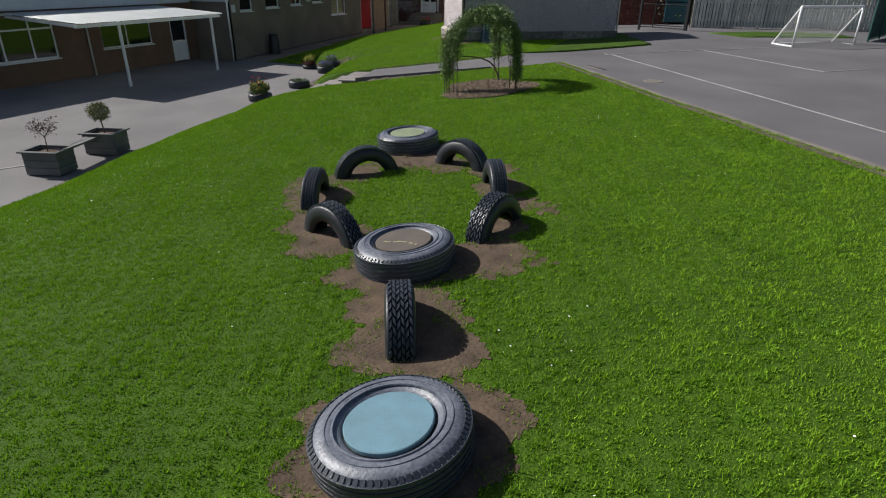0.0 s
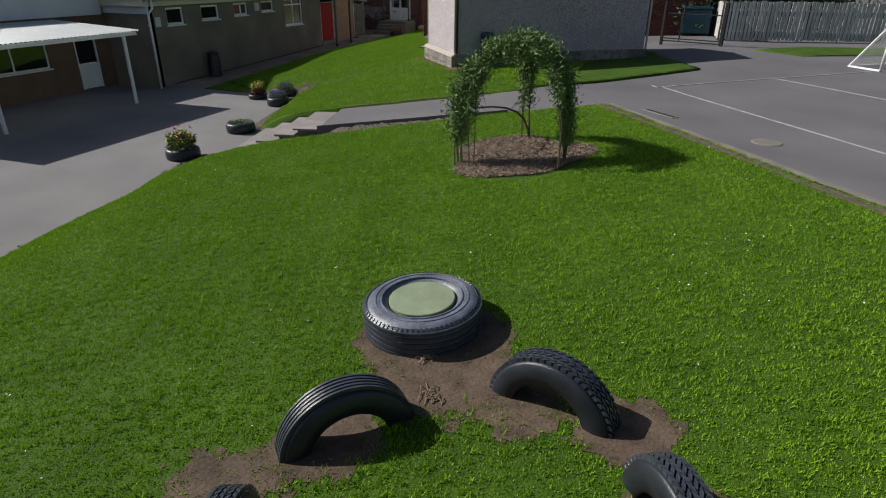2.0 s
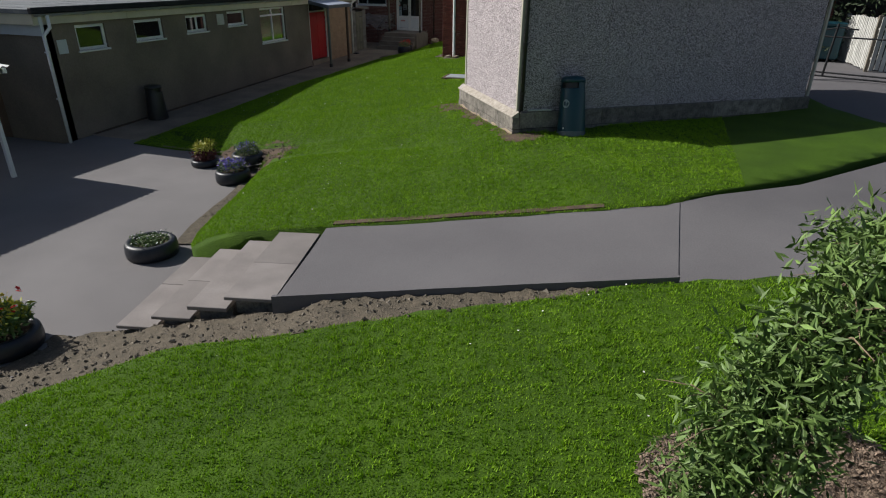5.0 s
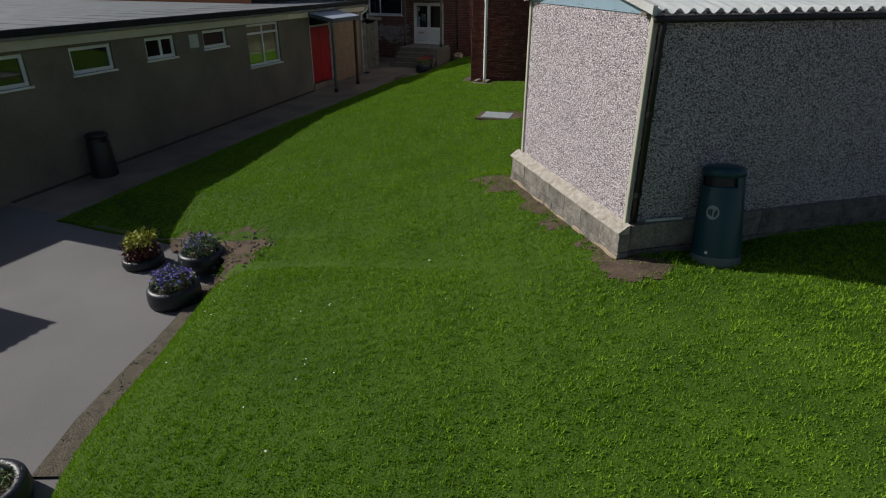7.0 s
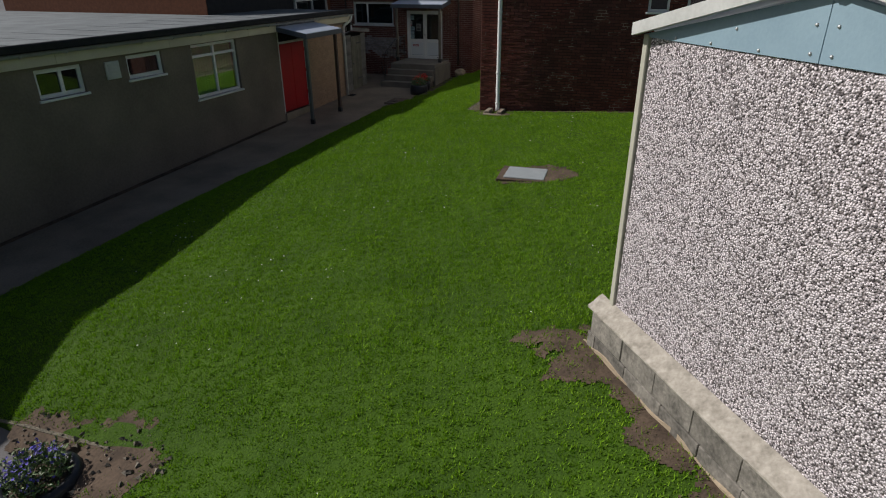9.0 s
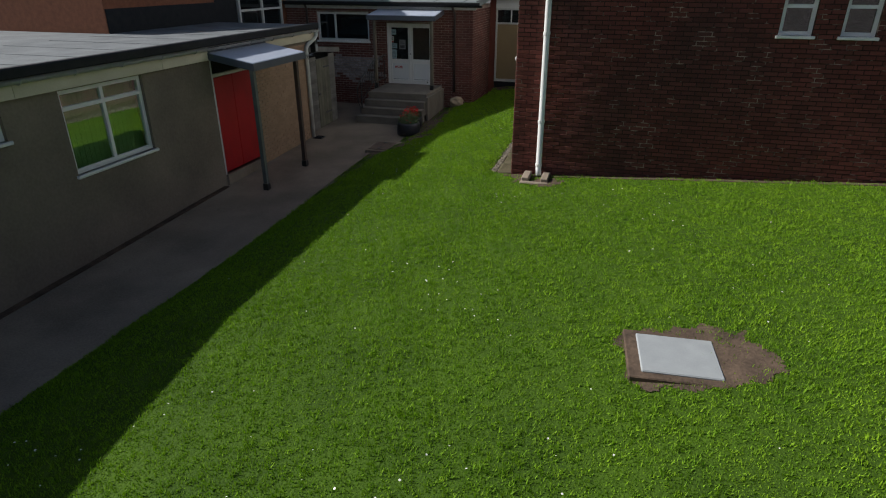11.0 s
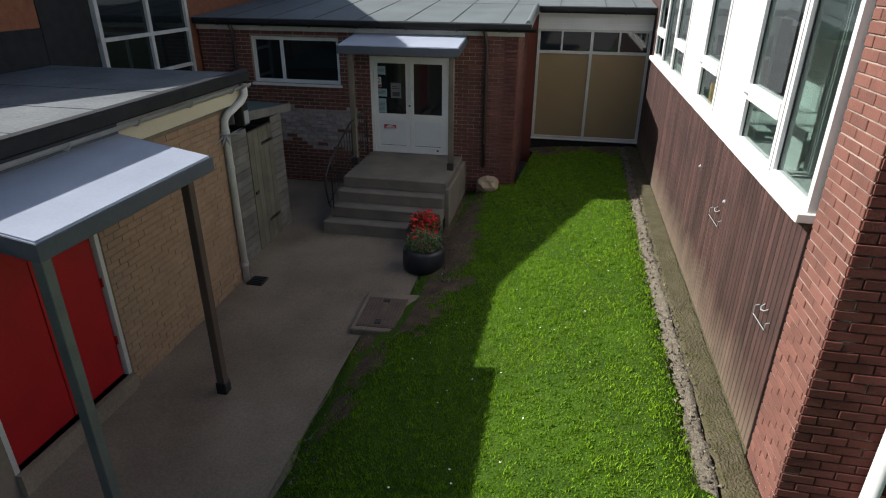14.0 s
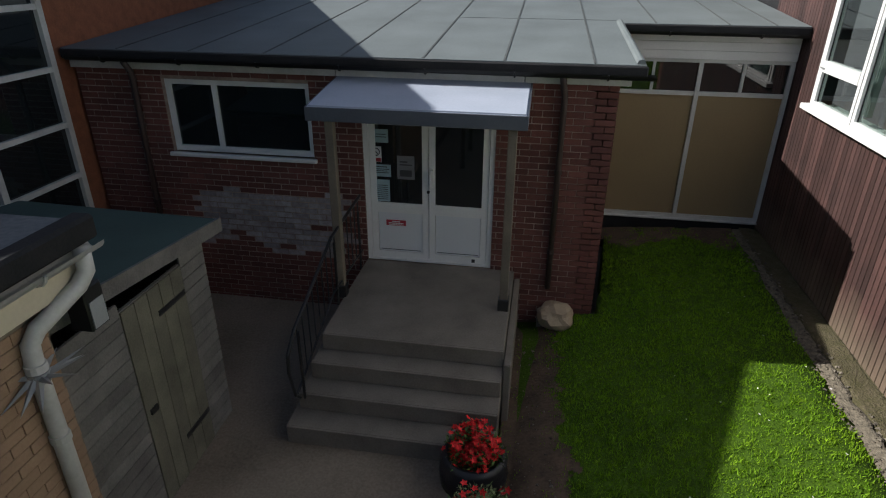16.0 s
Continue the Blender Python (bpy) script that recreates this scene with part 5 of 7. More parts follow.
for x0, mir in ((0.0, 1), (GL - 0.03, 1)):
    bm = bmesh.new()
    tri = [(SY, EV), (GW / 2, EV), (GW / 2, AP - 0.03), (SY, EV + 0.02)]
    v = [bm.verts.new((x0 - 0.012, y, z)) for y, z in tri] + [bm.verts.new((x0 + 0.02, y, z)) for y, z in tri]
    for f in ((3, 2, 1, 0), (4, 5, 6, 7), (0, 1, 5, 4), (1, 2, 6, 5), (2, 3, 7, 6), (3, 0, 4, 7)):
        bm.faces.new([v[i] for i in f])
    bmesh.ops.recalc_face_normals(bm, faces=bm.faces)
    g1 = sub("gable_board", bm, BLUE_GREY, gr, "blue grey painted gable board")
    bm = bmesh.new()
    tri = [(GW / 2 + 0.006, EV), (GW, EV), (GW, EV + 0.02), (GW / 2 + 0.006, AP - 0.03)]
    v = [bm.verts.new((x0 - 0.012, y, z)) for y, z in tri] + [bm.verts.new((x0 + 0.02, y, z)) for y, z in tri]
    for f in ((3, 2, 1, 0), (4, 5, 6, 7), (0, 1, 5, 4), (1, 2, 6, 5), (2, 3, 7, 6), (3, 0, 4, 7)):
        bm.faces.new([v[i] for i in f])
    bmesh.ops.recalc_face_normals(bm, faces=bm.faces)
    g2 = sub("gable_board", bm, BLUE_GREY, gr, "blue grey painted gable board")
    if x0 == 0.0:
        for y, z in ((0.35, 3.42), (0.7, 3.42), (1.1, 3.42), (1.45, 3.44), (1.45, 3.58), (0.9, 3.52)):
            for yy, host in ((y, g1), (GW - y, g2)):
                b = part("bolt", lathe([(0, 0.009), (0.008, 0.006), (0.011, 0)], 8, m=Matrix.Translation((-0.012, yy, z)) @ Matrix.Rotation(radians(-90), 4, "Y")), GALV)
                b.parent = host
for sgn in (0, 1):
    ya, yb = (-0.16, GW / 2 + 0.01) if sgn == 0 else (GW + 0.05, GW / 2 - 0.01)
    za, zb = EV + 0.04, AP + 0.045
    bm = bmesh.new()
    n = int((GL + 0.3) / 0.075 * 6)
    r0, r1 = [], []
    for k in range(n + 1):
        x = -0.08 + (GL + 0.2) * k / n
        w = 0.027 * math.sin(2 * math.pi * x / 0.16)
        r0.append(bm.verts.new((x, ya, za + w)))
        r1.append(bm.verts.new((x, yb, zb + w)))
    for k in range(n):
        bm.faces.new((r0[k], r0[k + 1], r1[k + 1], r1[k]))
    bmesh.ops.solidify(bm, geom=bm.faces[:], thickness=0.007)
    bmesh.ops.recalc_face_normals(bm, faces=bm.faces)
    sub("roof_sheet", bm, SHEET_WHITE, gr, "pale corrugated roof sheet")
    bm = bmesh.new()
    q = [(-0.1, ya, za - 0.03), (-0.05, ya, za - 0.03), (-0.05, yb, zb - 0.03), (-0.1, yb, zb - 0.03)]
    v = [bm.verts.new(p) for p in q] + [bm.verts.new((x, y, z + 0.085)) for x, y, z in q]
    for f in ((3, 2, 1, 0), (4, 5, 6, 7), (0, 1, 5, 4), (1, 2, 6, 5), (2, 3, 7, 6), (3, 0, 4, 7)):
        bm.faces.new([v[i] for i in f])
    bmesh.ops.recalc_face_normals(bm, faces=bm.faces)
    sub("verge_trim", bm, WHITE_DIRTY, gr, "pale verge trim")
sub("purlin", box(-0.06, 0.0, EV - 0.01, 0.02, 0.1, EV + 0.06, 0.004), TIMBER, gr)
sub("ridge_cap", tube([(-0.1, GW / 2, AP + 0.05), (GL + 0.16, GW / 2, AP + 0.05)], 0.06, 10), WHITE_DIRTY, gr)
core = box(-0.02, 0.0, 0.2, GL, GW, PT - 0.09)
sub("plinth_core", core, CONCRETE, gr)
rng = random.Random(3)
for row in range(2):
    z0, z1 = (0.35, 0.84) if row == 0 else (0.85, PT)
    y = -0.16
    while y < GW + 0.1:
        w = min(rng.uniform(0.42, 0.5), GW + 0.14 - y)
        if w > 0.05:
            sub("plinth_block", box(-0.12 + rng.uniform(-0.004, 0.004), y + 0.0015, z0, 0.02, y + w - 0.0015, z1 - (0.002 if row == 0 else 0.085), 0.005), BLOCK, gr)
        y += w
    x = 0.03
    while x < GL:
        w = min(0.9, GL - x)
        sub("plinth_block", box(x + 0.0015, -0.14 + rng.uniform(-0.004, 0.004), z0, x + w - 0.0015, 0.02, z1 - 0.002, 0.005), BLOCK, gr)
        x += w
fo = bmesh.new()
profile = [fo.verts.new((-0.128 - 0.006 * math.sin(7.7 * k) - 0.008 * math.sin(0.9 * k), -0.16 + 0.1 * k, z)) for k in range(35) for z in (0.4, lz(*foot(-0.14, -0.16 + 0.1 * k, 0)[:2]) + 0.06 + 0.012 * math.sin(5.1 * k) + 0.02 * math.sin(0.7 * k))]
back = [fo.verts.new((-0.1, v.co.y, v.co.z + 0.01)) for v in profile[1::2]]
for k in range(34):
    fo.faces.new((profile[2 * k], profile[2 * k + 1], profile[2 * k + 3], profile[2 * k + 2]))
    fo.faces.new((profile[2 * k + 1], back[k], back[k + 1], profile[2 * k + 3]))
sub("footing", fo, SANDSTONE, gr, "crumbling sandy footing")
hb = bmesh.new()
rows = []
for k in range(40):
    y = -0.165 + (GW + 0.33) * k / 39
    j = [0.008 * math.sin(7.3 * k), 0.01 * math.sin(3.1 * k + 1), 0.006 * math.sin(5.7 * k + 2)]
    rows.append([hb.verts.new(p) for p in ((-0.14 + j[0] * 0.5, y, PT - 0.085), (-0.142 + j[0], y, PT - 0.07 + j[1] * 0.6), (-0.09, y, PT - 0.035 + j[2]), (-0.04, y, PT + j[1] * 0.7), (0.0, y, PT + 0.025), (0.0, y, PT - 0.085))])
for p, q in zip(rows, rows[1:]):
    for i in range(6):
        hb.faces.new((p[i], q[i], q[(i + 1) % 6], p[(i + 1) % 6]))
hb.faces.new(rows[0])
hb.faces.new(rows[-1][::-1])
bmesh.ops.recalc_face_normals(hb, faces=hb.faces)
sub("plinth_cap", hb, PLINTH_TOP, gr, "pale gritty sloping ledge")
gp = sub("drainpipe", tube([(0.07, -0.11, PT + 0.03), (0.07, -0.11, EV - 0.2), (0.07, -0.13, EV - 0.12), (0.07, -0.13, EV - 0.04)], 0.034, 10), BLACK, gr, "black plastic drainpipe", smooth=True)
for z in (1.5, 2.4, 3.0):
    b = part("bracket", tube([(0.07, -0.11, z), (0.07, -0.11, z + 0.05)], 0.044, 10), BLACK)
    b.parent = gp
sub("gutter", tube([(-0.04, -0.13, EV - 0.035), (GL + 0.04, -0.13, EV - 0.045)], 0.035, 10), BLACK, gr, "black plastic gutter", smooth=True)
sub("outlet_pipe", tube([(0.22, -0.1, PT + 0.03), (0.7, -0.12, PT + 0.022)], 0.02, 8), WHITE_DIRTY, gr)


def litter_bin(at, rz, h, r, body_mat, label):
    ob = thing("litter_bin", label, "litter bin", at, rz)
    sub("base_ring", lathe([(0, 0), (r, 0), (r * 1.02, 0.02), (r * 1.0, 0.1), (r * 0.97, 0.11)], 36), GREY_PLASTIC if body_mat is not BLACK else BLACK, ob, smooth=False)
    sub("body", lathe([(r * 0.985, 0.1), (r * 0.84, h * 0.78), (r * 0.83, h * 0.79), (r * 0.76, h * 0.795)], 36), body_mat, ob, smooth=True)
    sub("inner", lathe([(r * 0.72, h * 0.5), (r * 0.72, h * 0.9)], 28), BLACK, ob)
    bm = bmesh.new()
    rows = []
    for k in range(25):
        a = radians(30.6 + 58 + (360 - 116) * k / 24)
        rows.append([bm.verts.new((math.cos(a) * q * r, math.sin(a) * q * r, z)) for q, z in ((0.835, h * 0.775), (0.81, h * 0.89), (0.76, h * 0.89), (0.78, h * 0.775))])
    for p, q in zip(rows, rows[1:]):
        for i in range(4):
            bm.faces.new((p[i], p[(i + 1) % 4], q[(i + 1) % 4], q[i]))
    bm.faces.new(rows[0])
    bm.faces.new(rows[-1][::-1])
    bmesh.ops.recalc_face_normals(bm, faces=bm.faces)
    sub("collar", bm, body_mat, ob)
    sub("lid", lathe([(0, h), (r * 0.5, h * 0.99), (r * 0.78, h * 0.965), (r * 0.85, h * 0.935), (r * 0.86, h * 0.89), (r * 0.8, h * 0.885)], 36), body_mat, ob, smooth=True)
    return ob


gb = litter_bin((-4.88, 23.9, lz(-4.88, 23.9) + 0.02), 37 + 180, 1.14, 0.275, BIN_GREEN, "dark green plastic litter bin with a pale symbol")


def bin_front(u, v, lift=0.004):
    """A place on the bin's front, u along its curve, v up."""
    a = math.atan2(-0.92, -0.38) + u / 0.255
    rr = 0.275 * (0.985 - 0.155 * (v - 0.1) / 0.76) + lift
    return Vector((math.cos(a) * rr, math.sin(a) * rr, v))


bm = bmesh.new()
cv = bm.verts.new(bin_front(0, 0.62))
ring = [bm.verts.new(bin_front(0.075 * math.cos(a), 0.62 + 0.08 * math.sin(a))) for a in [2 * math.pi * k / 20 for k in range(20)]]
for k in range(20):
    bm.faces.new((cv, ring[k], ring[(k + 1) % 20]))
bmesh.ops.rotate(bm, cent=(0, 0, 0), matrix=Matrix.Rotation(radians(-(37 + 180)), 3, "Z"), verts=bm.verts)
sg = sub("symbol", bm, PALE_PLASTIC, gb, "pale round symbol")
bm = bmesh.new()
for u0, u1, v0, v1 in ((-0.03, 0.0, 0.58, 0.66), (0.015, 0.04, 0.57, 0.63)):
    vs = [bm.verts.new(bin_front(u, v, 0.007)) for u, v in ((u0, v0), (u1, v0), (u1, v1), (u0, v1))]
    bm.faces.new(vs)
bmesh.ops.rotate(bm, cent=(0, 0, 0), matrix=Matrix.Rotation(radians(-(37 + 180)), 3, "Z"), verts=bm.verts)
b = part("symbol_mark", bm, BIN_GREEN)
b.parent = sg
bm = bmesh.new()
vs = [bm.verts.new(bin_front(u, v, 0.006)) for u, v in ((-0.03, 0.145), (0.0, 0.145), (0.0, 0.175), (-0.03, 0.175))]
bm.faces.new(vs)
bmesh.ops.rotate(bm, cent=(0, 0, 0), matrix=Matrix.Rotation(radians(-(37 + 180)), 3, "Z"), verts=bm.verts)
sub("sticker", bm, WHITE, gb)
gb.matrix_world = Matrix.Translation((-4.88, 23.9, lz(-4.88, 23.9) - 0.01)) @ Matrix.Rotation(radians(-9), 4, "X") @ Matrix.Rotation(radians(-4), 4, "Y") @ Matrix.Rotation(radians(37 + 180), 4, "Z")
litter_bin((-18.2, 27.1, lz(-18.2, 27.1) + 0.01), 0, 1.05, 0.3, BLACK, "black plastic litter bin against the annex wall")

# ---- tyres on the lawn ----
def tyre_profile(R, w, inner):
    """Cross-section from the inner bead over the tread to the other bead: (radius, height)."""
    return [(inner, 0.03), (inner + 0.02, 0.012), (R - 0.16, 0.0), (R - 0.07, 0.012), (R - 0.02, 0.045), (R, 0.075), (R, w - 0.075), (R - 0.02, w - 0.045), (R - 0.07, w - 0.012),
            (R - 0.12, w), (R - 0.17, w - 0.004), (inner + 0.045, w - 0.02), (inner + 0.02, w - 0.03), (inner, w - 0.055)]


def flat_tyre(x, y, R, w, disc, label, sunk=0.03, tilt=0.0, lean=0.0):
    z = lz(x, y) - sunk
    ob = thing("tyre", label, "tyre", (x, y, z), group="play tyres in the grass")
    ob.rotation_euler = (radians(tilt), radians(-lean), 0)
    inner = R * 0.585
    prof = tyre_profile(R, w, inner)
    sub("sidewall", lathe(prof, 72), SIDEWALL, ob, smooth=True)
    for k in range(5):
        zz = 0.07 + k * (w - 0.14) / 4
        hh = (w - 0.14) / 4 * 0.36
        ring = [(R - 0.012, zz - hh), (R + 0.012, zz - hh * 0.85), (R + 0.012, zz + hh * 0.85), (R - 0.012, zz + hh)]
        sub("tread_rib", lathe(ring, 72), GLINT_TREAD, ob)
    bm = bmesh.new()
    for k in range(72):
        a = 2 * math.pi * k / 72
        m = Matrix.Rotation(a, 4, "Z") @ Matrix.Translation((R - 0.022, 0, w - 0.045)) @ Matrix.Rotation(radians(40), 4, "Y") @ Matrix.Diagonal((0.05, 0.034, 0.02, 1))
        bmesh.ops.create_cube(bm, size=1, matrix=m)
    sub("shoulder_tread", bm, GLINT_TREAD, ob)["kind"] = "stuff"
    for rr in (R - 0.125, R - 0.185):
        sub("bead_ring", lathe([(rr - 0.012, w - 0.006), (rr - 0.006, w + 0.006), (rr + 0.006, w + 0.006), (rr + 0.012, w - 0.006)], 72), SIDEWALL, ob)
    sub("disc", lathe([(0, w - 0.012), (inner - 0.02, w - 0.012), (inner - 0.012, w - 0.018), (inner - 0.012, w - 0.05)], 48), disc, ob)
    sub("inner_liner", lathe([(0, w - 0.06), (inner + 0.004, w - 0.06)], 48), BLACK, ob)
    return ob


flat_tyre(1.9, 1.97, 0.6, 0.33, DISC_BLUE, "black lorry tyre lying flat with a worn blue disc", tilt=2, lean=7.5)
muddy = flat_tyre(0.6, 4.85, 0.6, 0.36, DISC_BROWN, "black lorry tyre lying flat with a muddy brown disc", tilt=1.5, lean=5.5)
flat_tyre(-1.6, 9.5, 0.6, 0.38, DISC_GREEN, "black lorry tyre lying flat with a pale green disc", tilt=2, lean=2.5)


for k in range(15):
    if k in (3, 10, 13):
        continue
    x = -0.2 + k * 0.029
    sub("print_bar", box(x, -0.11 - 0.02 * math.cos(k * 0.4), 0.349, x + 0.019, -0.078 - 0.02 * math.cos(k * 0.4), 0.352), LETTERING, muddy)


def half_tyre(px, py, qx, qy, w, style, label, R=0.55, sunk=0.06, off=0.0):
    """A tyre standing half buried, its feet at p and q."""
    cx, cy = (px + qx) / 2, (py + qy) / 2
    ang = math.degrees(math.atan2(qy - py, qx - px))
    z = lz(cx, cy) - sunk
    ob = thing("half_tyre", label, "tyre", (cx, cy, z), ang, group="play tyres in the grass")
    prof = [(R * 0.6, -w / 2 + 0.05), (R * 0.61, -w / 2 + 0.015), (R - 0.12, -w / 2), (R - 0.03, -w / 2 + 0.015), (R - 0.012, -w / 2 + 0.035), (R - 0.016, -w / 2 + 0.045), (R - 0.016, w / 2 - 0.045), (R - 0.012, w / 2 - 0.035), (R - 0.03, w / 2 - 0.015), (R - 0.12, w / 2), (R * 0.61, w / 2 - 0.015), (R * 0.6, w / 2 - 0.05),
            (R - 0.07, w / 2 - 0.05), (R - 0.05, 0), (R - 0.07, -w / 2 + 0.05)]
    bm = bmesh.new()
    n = 40
    a0, a1 = radians(-16), radians(196)
    rings = []
    for k in range(n + 1):
        a = a0 + (a1 - a0) * k / n
        rings.append([bm.verts.new((r * math.cos(a), s, r * math.sin(a))) for r, s in prof])
    m = len(prof)
    for r0, r1 in zip(rings, rings[1:]):
        for k in range(m):
            bm.faces.new((r0[k], r0[(k + 1) % m], r1[(k + 1) % m], r1[k]))
    bm.faces.new(rings[0])
    bm.faces.new(rings[-1][::-1])
    bmesh.ops.recalc_face_normals(bm, faces=bm.faces)
    sub("carcass", bm, RUBBER, ob, smooth=True)
    bm = bmesh.new()
    tw = w - 0.07
    if style == "ribs":
        for k in range(5):
            s = -tw / 2 + tw * (k + 0.5) / 5
            hw = tw / 5 * 0.29
            pr = []
            for j in range(n + 1):
                a = a0 + (a1 - a0) * j / n
                pr.append([bm.verts.new((r * math.cos(a), q, r * math.sin(a))) for r, q in ((R - 0.02, s - hw), (R + 0.022, s - hw * 0.9), (R + 0.022, s + hw * 0.9), (R - 0.02, s + hw))])
            for r0, r1 in zip(pr, pr[1:]):
                for i in range(3):
                    bm.faces.new((r0[i], r0[i + 1], r1[i + 1], r1[i]))
    else:
        cols = 6 if style == "blocks" else 5
        step = 0.085 if style == "blocks" else 0.062
        rows_n = int((a1 - a0) * R / step)
        for c in range(cols):
            s = -tw / 2 + tw * (c + 0.5) / cols
            hw = tw / cols * 0.38
            skew = (0.02 if c % 2 else -0.02)
            for j in range(rows_n):
                a = a0 + (a1 - a0) * (j + (0.5 if c % 2 else 0.15)) / rows_n
                ha = step * 0.37 / R
                vs = []
                for r in (R - 0.02, R + 0.02):
                    e = 1.0 if r < R else 0.9
                    for da, q, sk in ((-ha, -hw, -1), (ha, -hw, -1), (ha, hw, 1), (-ha, hw, 1)):
                        aa = a + da * e + sk * skew / R
                        vs.append(bm.verts.new((r * math.cos(aa), s + q * e, r * math.sin(aa))))
                for f in ((4, 5, 6, 7), (0, 1, 5, 4), (1, 2, 6, 5), (2, 3, 7, 6), (3, 0, 4, 7)):
                    bm.faces.new([vs[i] for i in f])
    bmesh.ops.recalc_face_normals(bm, faces=bm.faces)
    sub("tread", bm, GLINT_TREAD, ob)
    return ob


HALF = [((1.47, 2.95), (0.95, 3.95), 0.30, "blocks"), ((-1.15, 5.42), (-0.22, 5.05), 0.27, "blocks"), ((-1.62, 6.0), (-2.0, 7.0), 0.27, "zig"), ((-1.98, 7.5), (-1.28, 8.18), 0.27, "ribs"),
        ((-0.56, 8.72), (0.35, 8.42), 0.27, "zig"), ((0.6, 8.0), (1.08, 7.1), 0.27, "zig"), ((1.2, 5.65), (1.42, 6.6), 0.3, "blocks")]
for p, q, w, style in HALF:
    kind = {"blocks": "blocky tread", "zig": "fine zigzag tread", "ribs": "smooth ribbed tread"}[style]
    half_tyre(*p, *q, w, style, "black tyre arch half buried in earth with " + kind)

# bare earth worn round the tyres
BARE = [(1.9, 1.95, 0.78), (2.35, 2.35, 0.6), (1.45, 3.2, 0.66), (1.0, 3.95, 0.58), (0.55, 4.75, 0.78), (0.35, 5.3, 0.5), (-0.6, 5.15, 0.6), (-1.3, 5.6, 0.55), (-1.75, 6.4, 0.58), (-2.15, 7.0, 0.5), (-1.8, 7.75, 0.52), (-1.2, 8.5, 0.55),
        (-1.35, 9.2, 0.78), (-0.75, 8.75, 0.5), (-0.2, 8.6, 0.46), (0.45, 8.4, 0.46), (0.95, 7.6, 0.5), (1.35, 7.0, 0.42), (1.75, 6.9, 0.3), (1.5, 6.1, 0.42), (1.7, 5.3, 0.5), (2.1, 5.35, 0.28), (0.1, 4.3, 0.4), (1.2, 5.1, 0.45)]
BARE_NORTH = [foot(-0.14, 0.1 * k - 0.1, 0.13 + 0.06 * math.sin(2.3 * k)) for k in range(33)] + [foot(-0.2, -0.05, 0.3), foot(-0.15, -0.35, 0.32), foot(0.15, -0.4, 0.25), foot(-0.32, 3.2, 0.36), foot(-0.42, 2.95, 0.26), foot(-0.4, 3.4, 0.24)]
BARE_NORTH += [(-15.78 + 0.05 * math.sin(2 * k), 41.4 + 0.19 * k, 0.34 + 0.05 * math.sin(1.3 * k)) for k in range(23)] + [(-15.65, 40.3 + 0.2 * k, 0.22) for k in range(6)] + [(-16.3, 37.6 + 0.19 * k, 0.16 + 0.008 * k) for k in range(16)] + [(-16.02, 41.3 + 0.25 * k, 0.28) for k in range(18)] + [(-16.1, 40.9, 0.62), (-16.35, 41.1, 0.5), (-16.35, 40.6, 0.4)]
BARE_NORTH += [(-14.6, 48.0, 0.4), (-13.9, 48.1, 0.4), (-13.2, 48.0, 0.4), (-9.15, 32.0, 0.34), (-9.62, 31.86, 0.6), (-12.0, 24.3, 0.42), (-11.75, 24.15, 0.42), (-11.6, 23.75, 0.34), (-11.7, 23.4, 0.3), (-12.4, 24.4, 0.34), (-12.8, 24.45, 0.3), (-13.2, 24.5, 0.26), (-13.6, 24.55, 0.22), (-12.2, 37.55, 0.3), (-11.7, 37.45, 0.3)]


def bare(x, y):
    """How far a place lies inside the worn earth, over 0: bare."""
    x, y = np.asarray(x, float), np.asarray(y, float)
    n = 0.05 * np.sin(23 * x + 5 * y) * np.sin(19 * y - 6 * x) + 0.09 * np.sin(5.1 * x + 1.3 * y) + 0.07 * np.sin(7.7 * y - 2.9 * x + 1) + 0.05 * np.sin(15 * x + 4) * np.sin(13 * y) + 0.035 * np.sin(71 * x + 29 * y) * np.sin(63 * y - 37 * x + 2) + 0.03 * np.sin(133 * x - 51 * y) * np.sin(117 * y + 61 * x)
    best = np.full(x.shape, -9.0)
    for cx, cy, r in BARE + BARE_NORTH:
        best = np.maximum(best, r - np.hypot(x - cx, y - cy))
    return best + n


def earth_patch(name, x0, y0, x1, y1, label, s=0.04, keep=None):
    gx, gy = np.meshgrid(np.arange(x0, x1, s), np.arange(y0, y1, s), indexing="ij")
    on = bare(gx, gy) > 0
    if keep is not None:
        on &= keep(gx, gy)
    z = land(gx, gy) + 0.036 - 0.03 * np.clip(bare(gx, gy), 0, 0.3) + 0.006 * np.sin(9 * gx) * np.sin(8 * gy)
    idx = -np.ones(gx.shape, int)
    cell = on[:-1, :-1] & on[1:, :-1] & on[1:, 1:] & on[:-1, 1:]
    used = np.zeros(gx.shape, bool)
    for a, b in ((0, 0), (1, 0), (1, 1), (0, 1)):
        used[a:a + cell.shape[0], b:b + cell.shape[1]] |= cell
    idx[used] = np.arange(used.sum())
    verts = np.stack([gx[used], gy[used], np.maximum(z, land(gx, gy) + 0.034)[used]], 1)
    i, j = np.nonzero(cell)
    faces = np.stack([idx[i, j], idx[i + 1, j], idx[i + 1, j + 1], idx[i, j + 1]], 1)
    me = bpy.data.meshes.new(name)
    me.from_pydata(verts.tolist(), [], faces.tolist())
    me.materials.append(EARTH)
    for p in me.polygons:
        p.use_smooth = True
    return tagged(new(name, me), label, "bare earth", kind="structure")


